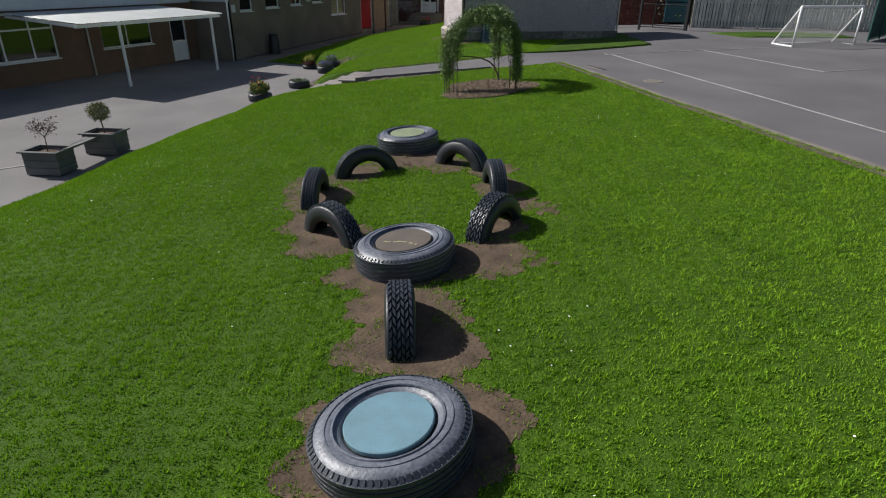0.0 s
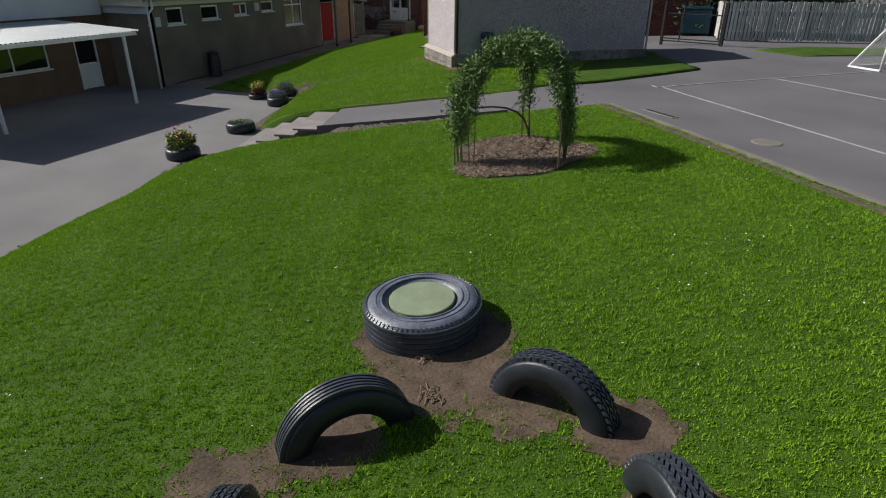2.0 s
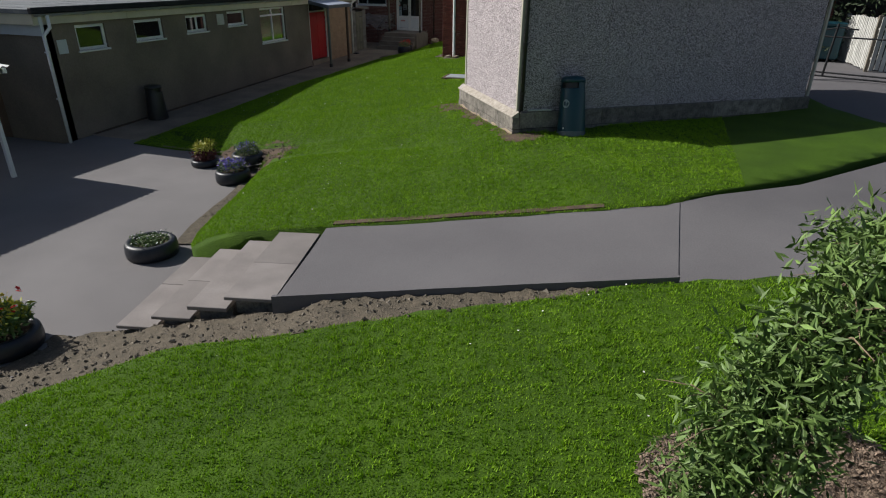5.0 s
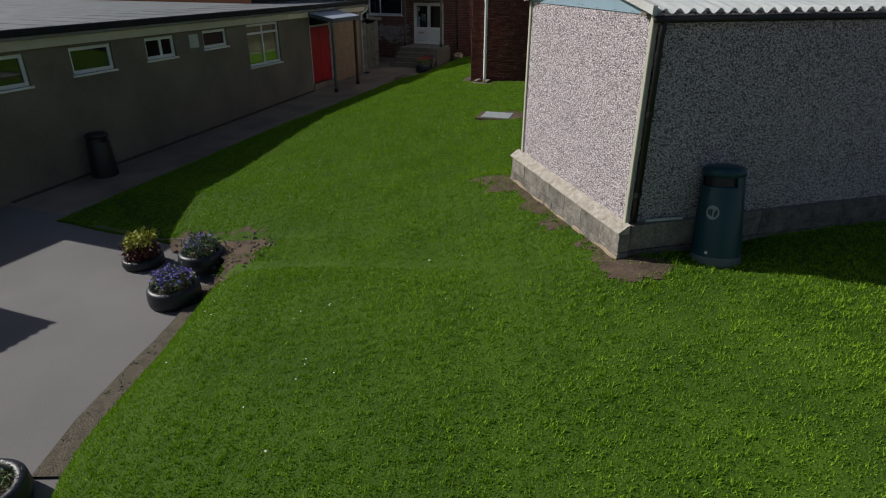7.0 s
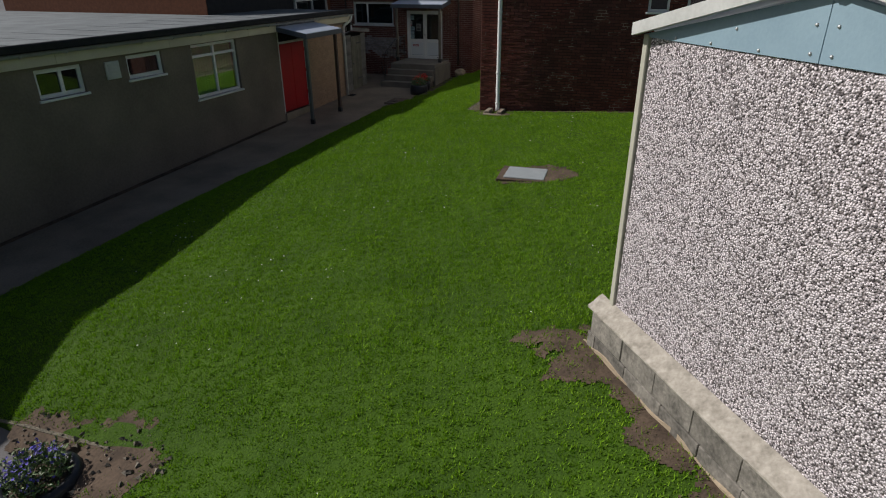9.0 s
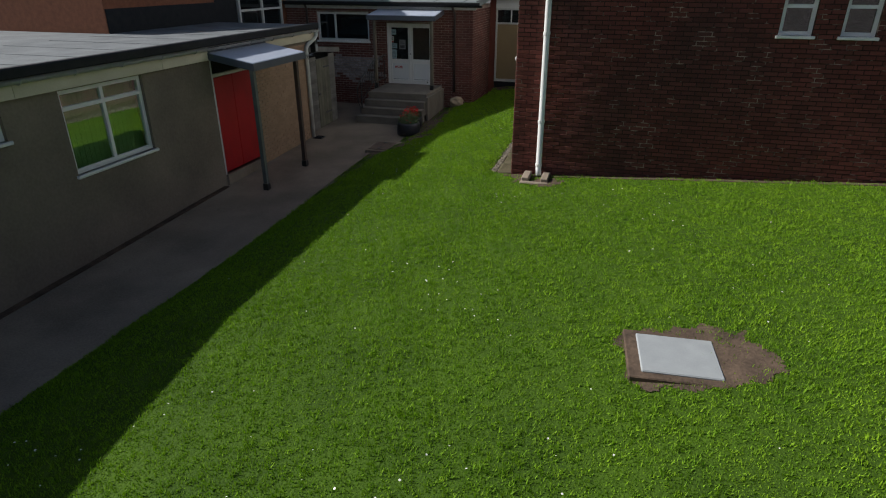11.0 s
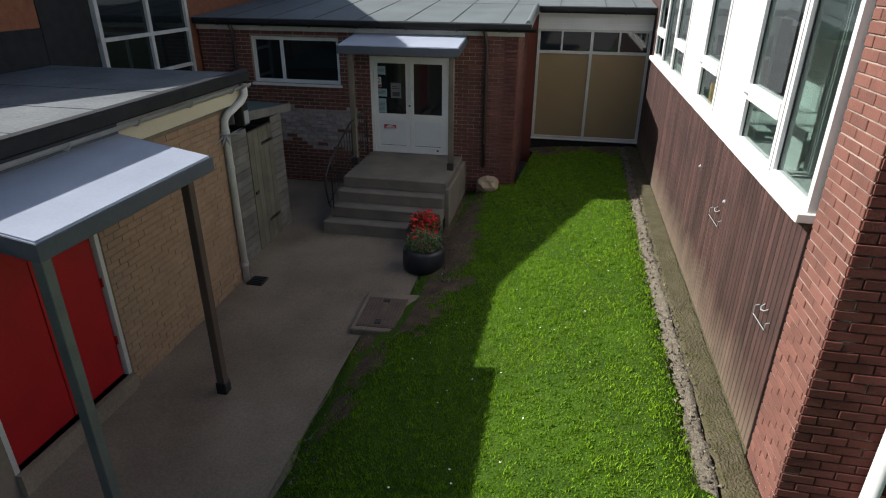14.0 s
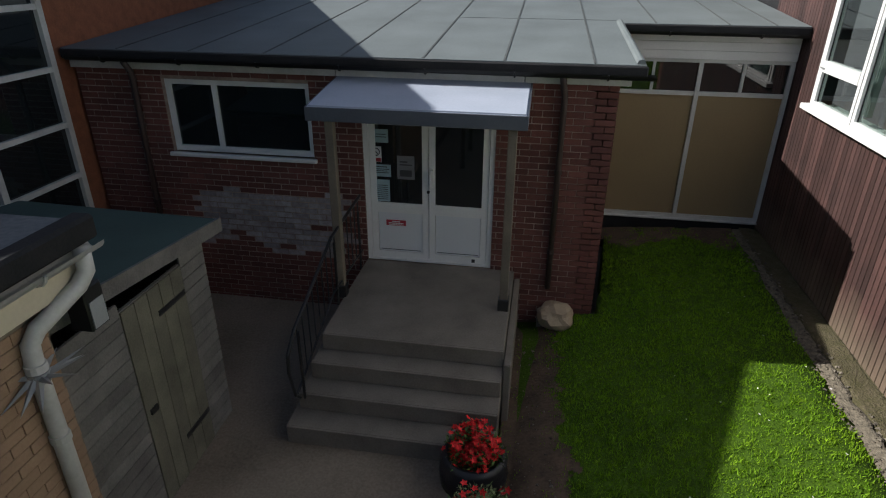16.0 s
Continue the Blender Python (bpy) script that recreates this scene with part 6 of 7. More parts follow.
earth_patch("earth_tyres", -3.5, 0.8, 3.2, 10.3, "bare brown earth worn around the play tyres")
earth_patch("earth_bank", -14.2, 22.5, -5, 38, "bare brown earth patches beside the garage", 0.02)
stones([(-13.6, 24.35), (-12.2, 24.1), (-11.9, 23.2), (-11.3, 23.4), (-11.3, 24.6), (-13.6, 24.75)], 260, 14, lambda x, y: land(x, y) + 0.04, (0.008, 0.045))
earth_patch("earth_entrance", -16.48, 38.2, -12.6, 48.3, "bare damp soil beside the entrance steps", 0.02, lambda x, y: x > np.where(y < 41.45, -16.46, -16.08))
stones([(-16.05, 41.5), (-15.5, 41.5), (-15.5, 45.6), (-16.05, 45.6)], 260, 15, lambda x, y: land(x, y) + 0.04, (0.006, 0.03))
stones([(-16.42, 37.8), (-16.15, 37.8), (-16.05, 40.3), (-16.42, 40.3)], 90, 16, lambda x, y: land(x, y) + 0.04, (0.006, 0.03))

# ---- willow arbour ----
AC = (-1.93, 15.3)
AZ = lz(*AC)
arb = thing("willow_arbour", "living willow dome with leafy woven stems over wood chip", "arbour", (*AC, AZ))
rng = random.Random(11)
LEGS = [(-0.92, -0.62, 6, 0.11), (-0.7, -0.78, 2, 0.05), (0.82, -0.83, 2, 0.04), (0.95, -0.25, 5, 0.08), (-0.1, 1.03, 5, 0.1)]
stem_lines = []
leg_of = []
for n, (lx, ly, count, wide) in enumerate(LEGS):
    for k in range(count):
        x0, y0 = lx + rng.uniform(-wide, wide), ly + rng.uniform(-wide, wide)
        z0 = lz(AC[0] + x0, AC[1] + y0) - AZ
        top = rng.uniform(1.92, 2.1)
        ex, ey = 0.02 - lx * rng.uniform(-0.05, 0.35), -ly * rng.uniform(-0.05, 0.35)
        pts = []
        for j in range(13):
            t = j / 12
            s = math.sin(t * math.pi / 2) ** 0.92
            bulge = 1.0 + 0.04 * math.sin(t * math.pi)
            pts.append((x0 * bulge * (1 - t ** 2.8) + ex * t ** 2.8 + 0.025 * math.sin(9 * t + k), y0 * bulge * (1 - t ** 2.8) + ey * t ** 2.8 + 0.025 * math.cos(8 * t + k), z0 + (top - z0) * s))
        stem_lines.append(pts)
        leg_of.append(n)
        sub("stem", tube(pts, rng.uniform(0.008, 0.017), 6, r_end=0.005), BARK, arb)
for k in range(26):
    pts = rng.choice(stem_lines)
    j = rng.randint(5, 11)
    a = rng.uniform(0, 2 * math.pi)
    p = Vector(pts[j])
    q = p + Vector((0.35 * math.cos(a), 0.35 * math.sin(a), rng.uniform(-0.1, 0.22)))
    sub("twig", tube([p, p.lerp(q, 0.5) + Vector((0, 0, 0.05)), q], 0.006, 5, r_end=0.002), DEAD_TWIG, arb)
sub("stem", tube([(0.02, 1.02, 0.05), (-0.04, 1.0, 0.3), (-0.12, 0.95, 0.5), (-0.24, 0.82, 0.65), (-0.4, 0.58, 0.76), (-0.58, 0.2, 0.84), (-0.78, -0.3, 0.9)], 0.026, 8, r_end=0.016), BARK, arb)


def leaves(points, count, size, spread, seed, droop=0.5, slim=0.17):
    """Narrow folded leaves scattered about points; returns vertices and faces."""
    r = np.random.default_rng(seed)
    P = np.asarray(points, float)
    c = P[r.integers(0, len(P), count)] + r.normal(0, 1, (count, 3)) * spread
    d = r.normal(0, 1, (count, 3))
    d[:, 2] -= droop
    d /= np.linalg.norm(d, axis=1)[:, None]
    s = np.cross(d, r.normal(0, 1, (count, 3)))
    s /= np.linalg.norm(s, axis=1)[:, None]
    up = np.cross(s, d)
    L = size * r.uniform(0.6, 1.25, count)[:, None]
    W = L * slim
    a, b, t = c, c + d * L, c + d * L * 0.45 + up * L * 0.03
    v = np.stack([a, t + s * W, b, t - s * W], 1).reshape(-1, 3)
    f = np.arange(count * 4).reshape(-1, 4)
    return v, f


def leaf_mesh(name, v, f, material, parent, label=""):
    me = bpy.data.meshes.new(name)
    me.from_pydata(v.tolist(), [], f.tolist())
    me.materials.append(material)
    ob = new(name, me)
    ob.parent = parent
    ob["kind"] = "stuff"
    if label:
        ob["label"] = label
    return ob


def along(pts, lo, hi):
    """Places on a stem between two heights."""
    return [p for u, w in zip(pts, pts[1:]) for p in [tuple(Vector(u).lerp(Vector(w), t)) for t in (0, 0.25, 0.5, 0.75)] if lo < p[2] < hi]


crown_pts = [p for pts in stem_lines for p in along(pts, 1.45, 3)]
for k in range(170):
    a, q = rng.uniform(0, 2 * math.pi), 0.62 * math.sqrt(rng.random())
    crown_pts.append((-0.02 + q * math.cos(a), q * math.sin(a), 2.02 - 0.32 * q * q + rng.uniform(-0.08, 0.08)))
v, f = leaves(crown_pts, 19000, 0.085, 0.075, 2, 0.0, 0.12)
leaf_mesh("foliage", v, f, LEAF, arb, "narrow green willow leaves")
for n, (lo, hi, count, wide) in enumerate(((0.42, 1.6, 5200, 0.1), (0.9, 1.6, 700, 0.05), (1.1, 1.6, 500, 0.05), (0.4, 1.6, 3800, 0.065), (0.7, 1.6, 1500, 0.05))):
    c = [p for pts, leg in zip(stem_lines, leg_of) if leg == n for p in along(pts, lo, hi)]
    v, f = leaves(c, count, 0.085, wide, 40 + n, -0.2, 0.12)
    leaf_mesh("foliage", v, f, LEAF, arb)


def mulch_disc():
    ob_r = 1.22
    r = np.random.default_rng(9)
    n = 16000
    a = r.uniform(0, 2 * np.pi, n)
    q = ob_r * np.sqrt(r.uniform(0, 1, n)) * (1 + 0.12 * np.sin(3 * a + 1) + 0.08 * np.sin(5 * a))
    x, y = AC[0] + q * np.cos(a), AC[1] - 0.05 + q * np.sin(a)
    z = land(x, y) + 0.045 + r.uniform(0, 0.03, n)
    th = r.uniform(0, np.pi, n)
    L = r.uniform(0.012, 0.045, n)
    W = r.uniform(0.003, 0.009, n)
    dx, dy = np.cos(th) * L, np.sin(th) * L
    nx, ny = -np.sin(th) * W, np.cos(th) * W
    t = r.uniform(-0.02, 0.02, n)
    v = np.stack([np.stack([x - dx - nx, y - dy - ny, z - t], 1), np.stack([x + dx - nx, y + dy - ny, z + t], 1), np.stack([x + dx + nx, y + dy + ny, z + t + 0.006], 1), np.stack([x - dx + nx, y - dy + ny, z - t + 0.006], 1)], 1).reshape(-1, 3)
    me = bpy.data.meshes.new("wood_chip")
    me.from_pydata(v.tolist(), [], np.arange(n * 4).reshape(-1, 4).tolist())
    me.materials.append(MULCH)
    tagged(new("wood_chip", me), "pale brown wood chips under the willow dome", "wood chip", kind="stuff")


mulch_poly = [(AC[0] + 1.18 * (1 + 0.12 * math.sin(3 * a + 1) + 0.08 * math.sin(5 * a)) * math.cos(a), AC[1] - 0.05 + 1.18 * (1 + 0.12 * math.sin(3 * a + 1) + 0.08 * math.sin(5 * a)) * math.sin(a)) for a in [2 * math.pi * k / 40 for k in range(40)]]
sheet("mulch_bed", mulch_poly, 0.042, 0.2, MULCH, "bed of brown wood chip", "mulch")
mulch_disc()

# ---- steps from the yard to the footpath ----
st = thing("garden_steps", "four worn concrete slab steps up the bank", "steps", (-8.06, 17.3, 0), 14.0)
for k in range(4):
    x1 = 0.62 if k == 0 else -0.5 * (k - 1)
    x0 = -0.5 * k if k else 0.0
    z = -0.03 - 0.17 * k
    for j, (y0, y1) in enumerate(((0, 0.98), (0.985, 2.05))):
        o = 0.0 if k % 2 == 0 else 0.15 * (1 if j == 0 else 0)
        sub("slab", box(x0 - 0.02, y0 + (0.15 if (k % 2 and j) else 0), z - 0.05, x1 - 0.004, y1 + o, z + random.uniform(-0.006, 0.006), 0.006), SLAB, st)
    sub("riser", box(x0 + 0.06, 0.14, z - 0.3, x1, 1.95, z - 0.052), BLOCK, st)

# ---- wooden planter boxes with a bench ----
def timber_box(parent_name, at, rz, tree):
    ob = thing("planter_box", "weathered grey timber planter box with a " + tree, "planter", (*at, -0.8), rz, group="yard planters")
    for z in range(3):
        for (x0, y0, x1, y1) in ((-0.4, -0.3, 0.4, -0.26), (-0.4, 0.26, 0.4, 0.3), (-0.4, -0.258, -0.36, 0.258), (0.36, -0.258, 0.4, 0.258)):
            sub("board", box(x0, y0, 0.02 + z * 0.165, x1, y1, 0.178 + z * 0.165, 0.004), PLANTER_WOOD, ob)
    for (x0, y0, x1, y1) in ((-0.46, -0.36, 0.46, -0.26), (-0.46, 0.26, 0.46, 0.36), (-0.46, -0.258, -0.36, 0.258), (0.36, -0.258, 0.46, 0.258)):
        sub("top_rail", box(x0, y0, 0.516, x1, y1, 0.55, 0.004), PLANTER_WOOD, ob)
    sub("soil", box(-0.36, -0.26, 0.1, 0.36, 0.26, 0.46), EARTH, ob)
    return ob


b1 = timber_box("b", (-9.6, 7.56), 18, "thin red leaved shrub")
b2 = timber_box("b", (-9.88, 9.27), 18, "clipped ball shrub")
bench = thing("bench_plank", "weathered grey plank bench between the planter boxes", "bench", (-9.74, 8.41, -0.8), 18 + 90)
for k in range(2):
    sub("plank", box(-0.62, -0.16 + 0.165 * k, 0.44, 0.62, -0.005 + 0.165 * k, 0.48, 0.004), PLANTER_WOOD, bench)
sub("bearer", box(-0.62, -0.1, 0.36, -0.54, 0.12, 0.438), PLANTER_WOOD, bench)
sub("bearer", box(0.54, -0.1, 0.36, 0.62, 0.12, 0.438), PLANTER_WOOD, bench)
for at, mat_leaf, ball in (((-9.6, 7.56), RED_LEAF, False), ((-9.88, 9.27), BALL_LEAF, True)):
    tr = thing("small_tree", "small clipped ball shrub on a bare stem" if ball else "small thin red leaved shrub", "shrub", (*at, -0.36))
    rr = random.Random(4)
    if ball:
        sub("trunk", tube([(0, 0, 0), (-0.05, 0.03, 0.2), (-0.12, 0.05, 0.48)], 0.018, 7, r_end=0.014), BARK, tr)
        c = [(-0.12 + 0.21 * math.cos(a) * math.sin(b), 0.05 + 0.21 * math.sin(a) * math.sin(b), 0.56 + 0.17 * math.cos(b)) for a, b in [(rr.uniform(0, 6.3), math.acos(rr.uniform(-1, 1))) for _ in range(200)]]
        v, f = leaves(c, 2600, 0.05, 0.035, 6, 0)
    else:
        c = []
        sub("trunk", tube([(0, 0, 0), (0.02, 0, 0.25), (0, 0.02, 0.4)], 0.014, 7, r_end=0.009), BARK, tr)
        for k in range(9):
            a = rr.uniform(0, 6.3)
            tip = (0.25 * math.cos(a), 0.25 * math.sin(a), rr.uniform(0.55, 0.8))
            sub("limb", tube([(0, 0.02, 0.36), (tip[0] * 0.5, tip[1] * 0.5, 0.5), tip], 0.006, 5, r_end=0.003), BARK, tr)
            c += [(tip[0] * t, tip[1] * t, 0.4 + (tip[2] - 0.4) * t) for t in (0.5, 0.7, 0.9, 1.0)]
        v, f = leaves(c, 420, 0.06, 0.06, 7, 0)
    leaf_mesh("crown", v, f, mat_leaf, tr)


# ---- tyre and tub planters ----
def tub(name, at, R, h, label, flowers, seed, group="planters in the yard", oval=1.0, tall=0.22):
    """A tyre or tub filled with soil and flowers; flowers: (material, count, size, height)."""
    x, y = at
    ob = thing(name, label, "planter", (x, y, lz(x, y) + 0.005), group=group)
    sub("rim", lathe([(R * 0.8, 0.0), (R * 0.97, 0.02), (R, h * 0.4), (R * 0.97, h * 0.85), (R * 0.88, h), (R * 0.74, h * 0.98), (R * 0.68, h * 0.8), (R * 0.68, h * 0.55)], 32), RUBBER, ob, smooth=True)
    sub("soil", lathe([(0, h * 0.78), (R * 0.69, h * 0.74)], 20), EARTH, ob)
    r = np.random.default_rng(seed)
    n = 90
    a, q = r.uniform(0, 6.28, n), R * 0.72 * np.sqrt(r.uniform(0, 1, n))
    P = np.stack([q * np.cos(a), q * np.sin(a), h * 0.85 + tall * r.uniform(0, 1, n) * (1 - (q / R) ** 2 * 0.6)], 1)
    for k, (m, count, size, rise) in enumerate(flowers):
        if m in (PLANT_LEAF, PLANT_PALE, PLANT_RED, PLANT_YELLOW):
            v, f = leaves(P + (0, 0, rise), count, size, 0.035, seed + k, 0.1)
            leaf_mesh("leaves", v, f, m, ob)
        else:
            rr = np.random.default_rng(seed + 50 + k)
            c = P[rr.integers(0, n, count)] + rr.normal(0, 0.03, (count, 3)) + (0, 0, rise)
            bm_v, bm_f = [], []
            for p in c:
                nrm = Vector((rr.normal(0, 0.6), rr.normal(0, 0.6), 1)).normalized()
                s = nrm.orthogonal().normalized()
                t = nrm.cross(s)
                i0 = len(bm_v)
                bm_v.append(tuple(Vector(p) - nrm * size * 0.25))
                for j in range(10):
                    ang = 2 * math.pi * j / 10
                    rad = size if j % 2 == 0 else size * 0.55
                    bm_v.append(tuple(Vector(p) + (s * math.cos(ang) + t * math.sin(ang)) * rad))
                bm_f += [(i0, i0 + 1 + j, i0 + 1 + (j + 1) % 10) for j in range(10)]
            me = bpy.data.meshes.new("bloom")
            me.from_pydata(bm_v, [], bm_f)
            me.materials.append(m)
            fo = new("bloom", me)
            fo.parent = ob
            fo["kind"] = "stuff"
    return ob


tub("tyre_planter", (-10.75, 16.35), 0.42, 0.26, "tyre planter with yellow, white and red flowers", [(PLANT_LEAF, 1100, 0.1, 0.05), (PLANT_YELLOW, 300, 0.1, 0.12), (PETAL_YELLOW, 26, 0.035, 0.16), (PETAL_WHITE, 12, 0.035, 0.2), (PETAL_RED, 16, 0.045, 0.32)], 21, tall=0.34)
tub("tyre_planter", (-11.1, 19.2), 0.42, 0.27, "deep tyre planter with low small white flowers", [(PLANT_LEAF, 900, 0.06, -0.03), (PLANT_PALE, 400, 0.05, -0.01), (PETAL_WHITE, 45, 0.016, 0.03)], 22, tall=0.11)
tub("tyre_planter", (-13.7, 23.76), 0.34, 0.16, "tyre planter with yellow and dark red foliage", [(PLANT_RED, 1100, 0.085, 0.02), (PLANT_YELLOW, 320, 0.1, 0.24)], 23, tall=0.2)
tub("tyre_planter", (-12.55, 23.92), 0.38, 0.24, "tyre planter with small blue flowers", [(PLANT_LEAF, 900, 0.06, 0.03), (PETAL_BLUE, 190, 0.02, 0.1), (PLANT_PALE, 600, 0.055, 0.06)], 24, tall=0.2)
tub("tyre_planter", (-12.27, 22.95), 0.39, 0.28, "deep tyre planter with purple flowers", [(PLANT_PALE, 900, 0.06, 0.03), (PETAL_BLUE, 330, 0.022, 0.08), (PETAL_PURPLE, 110, 0.025, 0.07), (PLANT_LEAF, 400, 0.05, 0.03)], 25, tall=0.2)

# ---- covers and slabs ----
cov = thing("drain_cover", "square grey drain slab set in the grass", "drain cover", (-9.72, 31.83, lz(-9.72, 31.83)), 4)
sub("slab", box(-0.38, -0.33, -0.05, 0.36, 0.33, 0.07, 0.01), GALV_DULL, cov)
sub("surround", box(-0.5, -0.42, -0.05, 1.1, 0.42, 0.05, 0.01), EARTH, cov)
cv2 = thing("manhole_cover", "small round drain cover in the asphalt court", "drain cover", (2.4, 16.6, lz(2.4, 16.6)))
sub("plate", lathe([(0, 0.016), (0.24, 0.016), (0.26, 0.008), (0.27, 0.0)], 28), STEP_CONCRETE, cv2)
cv3 = thing("drain_channel", "dark gritty drain slot beside the court kerb", "drain", (0.5, 18.5, lz(0.5, 18.5)), -48)
sub("edge", box(-0.5, -0.09, -0.04, 0.5, 0.09, 0.012, 0.006), STEP_CONCRETE, cv3)
sub("slot", box(-0.42, -0.035, 0.0, 0.44, 0.045, 0.016), BLACK, cv3)
br = thing("bottle", "small grey crushed plastic bottle beside a tyre", "bottle", (0.9, 6.4, lz(0.9, 6.4) + 0.05), 100)
sub("body", tube([(-0.09, 0, 0), (0.04, 0.02, 0.02), (0.07, 0.025, 0.03)], 0.028, 10), GREY_PLASTIC, br)
sub("cap", tube([(0.072, 0.025, 0.03), (0.095, 0.03, 0.035)], 0.014, 8), PALE_PLASTIC, br)
for x, y, q in ((-1.15, 8.38, 0.15), (-1.36, 8.92, 0.07)):
    ds = thing("dry_stalks", "small heap of pale dry stalks on bare earth", "plant litter", (x, y, lz(x, y) + 0.04))
    rr = random.Random(int(x * 100))
    for k in range(16):
        a, b = rr.uniform(0, 6.28), rr.uniform(0, 6.28)
        c = (q * rr.random() * math.cos(b), q * rr.random() * math.sin(b))
        sub("stalk", tube([(c[0] - 0.06 * math.cos(a), c[1] - 0.06 * math.sin(a), 0.0), (c[0], c[1], rr.uniform(0.01, 0.05)), (c[0] + 0.06 * math.cos(a), c[1] + 0.06 * math.sin(a), 0.005)], 0.004, 4), DEAD_TWIG, ds)

# ---- goal, fence and gate beyond the court ----
def goal_post():
    x0, y0, x1, y1 = 6.63, 26.27, 8.94, 28.07
    ang = math.degrees(math.atan2(y1 - y0, x1 - x0))
    ob = thing("football_goal", "small white tubular football goal with a net", "goal", (x0, y0, lz(x0, y0)), ang)
    L, hgt, dep = math.hypot(x1 - x0, y1 - y0), 1.45, 1.05
    for p in (((0, 0, 0.03), (0, 0, hgt)), ((L, 0, 0.03), (L, 0, hgt))):
        sub("post", tube(p, 0.04, 10), WHITE, ob, smooth=True)
    sub("crossbar", tube([(0, 0, hgt), (L, 0, hgt)], 0.04, 10), WHITE, ob)
    for x in (0, L):
        sub("ground_bar", tube([(x, 0, 0.03), (x, dep, 0.03)], 0.035, 10), WHITE, ob)
        sub("stay", tube([(x, dep, 0.03), (x, 0.02, hgt - 0.04)], 0.03, 10), WHITE, ob)
    sub("ground_bar", tube([(0, dep, 0.03), (L, dep, 0.03)], 0.035, 10), WHITE, ob)
    bm = bmesh.new()
    for k in range(24):
        x = L * k / 23
        tube([(x, 0.03, hgt - 0.03), (x, dep, 0.05)], 0.006, 4, bm=bm, caps=False)
    for k in range(13):
        t = k / 12
        tube([(0, 0.03 + (dep - 0.03) * t, hgt - 0.03 - (hgt - 0.08) * t), (L, 0.03 + (dep - 0.03) * t, hgt - 0.03 - (hgt - 0.08) * t)], 0.006, 4, bm=bm, caps=False)
    sub("net", bm, NET, ob, "thin white goal net")


goal_post()
def paling_fence(a, b, height, label):
    """Upright boards on two rails between two places on plan."""
    ob = thing("paling_fence", label, "fence", (*a, 0))
    d = Vector(b) - Vector(a)
    ang = math.degrees(math.atan2(d.y, d.x))
    n = int(d.length / 0.165)
    me = bpy.data.meshes.new("pale")
    bm = box(0, 0, 0, 0.125, 0.022, height, 0.003)
    bm.to_mesh(me)
    bm.free()
    me.materials.append(FENCE_WOOD)
    r = random.Random(n)
    for k in range(n):
        p = d * k / n
        o = new("pale", me)
        o.parent = ob
        o.location = (p.x, p.y, lz(a[0] + p.x, a[1] + p.y) + r.uniform(0.02, 0.07))
        o.rotation_euler = (0, radians(r.uniform(-0.8, 0.8)), radians(ang))
    side = Vector((-d.y, d.x)).normalized() * 0.06
    for z in (0.4, height - 0.3):
        sub("rail", tube([(side.x, side.y, lz(*a) + z), (d.x + side.x, d.y + side.y, lz(*b) + z)], 0.04, 4), FENCE_WOOD, ob)
    for k in range(int(d.length / 1.7) + 1):
        p = d * (k * 1.7 / d.length) + side * 2
        z = lz(a[0] + p.x, a[1] + p.y)
        sub("post", box(p.x - 0.05, p.y - 0.05, z - 0.1, p.x + 0.05, p.y + 0.05, z + height + 0.08), TIMBER, ob)
    return ob


paling_fence((2.68, 34.4), (12.6, 37.6), 1.55, "grey weathered vertical board fence beyond the court")
paling_fence((2.62, 38.4), (2.64, 34.45), 1.5, "pale weathered board fence running back from the gate")
GZ = lz(1.5, 31.9)
gate = thing("metal_gate", "black metal swing gate between posts", "gate", (0.3, 32.38, GZ), -21.5)
sub("post", box(-0.05, -0.05, -0.1, 0.05, 0.05, 1.6, 0.006), DARK_TRIM, gate)
sub("post", box(2.33, -0.07, -0.1, 2.47, 0.07, 1.62, 0.008), DARK_TRIM, gate, "thick black gate post")
for z in (0.1, 0.2, 1.15):
    sub("rail", tube([(0.05, 0, z), (2.33, 0, z)], 0.022, 8), DARK_TRIM, gate)
sub("upright", tube([(0.72, 0, 0.1), (0.8, 0, 1.5)], 0.03, 8), DARK_TRIM, gate)
sub("latch", tube([(0.5, 0, 1.32), (0.85, 0, 1.4), (1.3, 0, 1.36)], 0.02, 8), DARK_TRIM, gate)
bx = thing("wheeled_bin", "large dark green wheeled bin behind the gate", "bin", (1.75, 37.4, lz(1.7, 37.4)))
sub("body", box(-0.62, -0.45, 0.12, 0.62, 0.45, 1.2, 0.04), BIN_GREEN, bx)
sub("lid", box(-0.66, -0.5, 1.2, 0.66, 0.48, 1.32, 0.03), BIN_GREEN, bx)
for x in (-0.5, 0.5):
    for y in (-0.35, 0.35):
        sub("wheel", tube([(x - 0.03, y, 0.07), (x + 0.03, y, 0.07)], 0.07, 12), BLACK, bx)
tagged(part("wall_far", box(-3, 41, 0.5, 9, 41.2, 4.4), FAR_WALL), "dark brown wall beyond the gate", "wall", kind="structure")
pf = thing("mesh_fence", "tall dark green mesh fence beside the court", "fence", (9.6, 29.2, lz(9.6, 29.2)), 68)
for k in range(4):
    sub("post", tube([(k * 2.0, 0, 0), (k * 2.0, 0, 2.6)], 0.04, 8), GREEN_STEEL, pf)
bm = bmesh.new()
for k in range(61):
    tube([(k * 0.1, 0, 0.05), (k * 0.1, 0, 2.55)], 0.008, 4, bm=bm, caps=False)
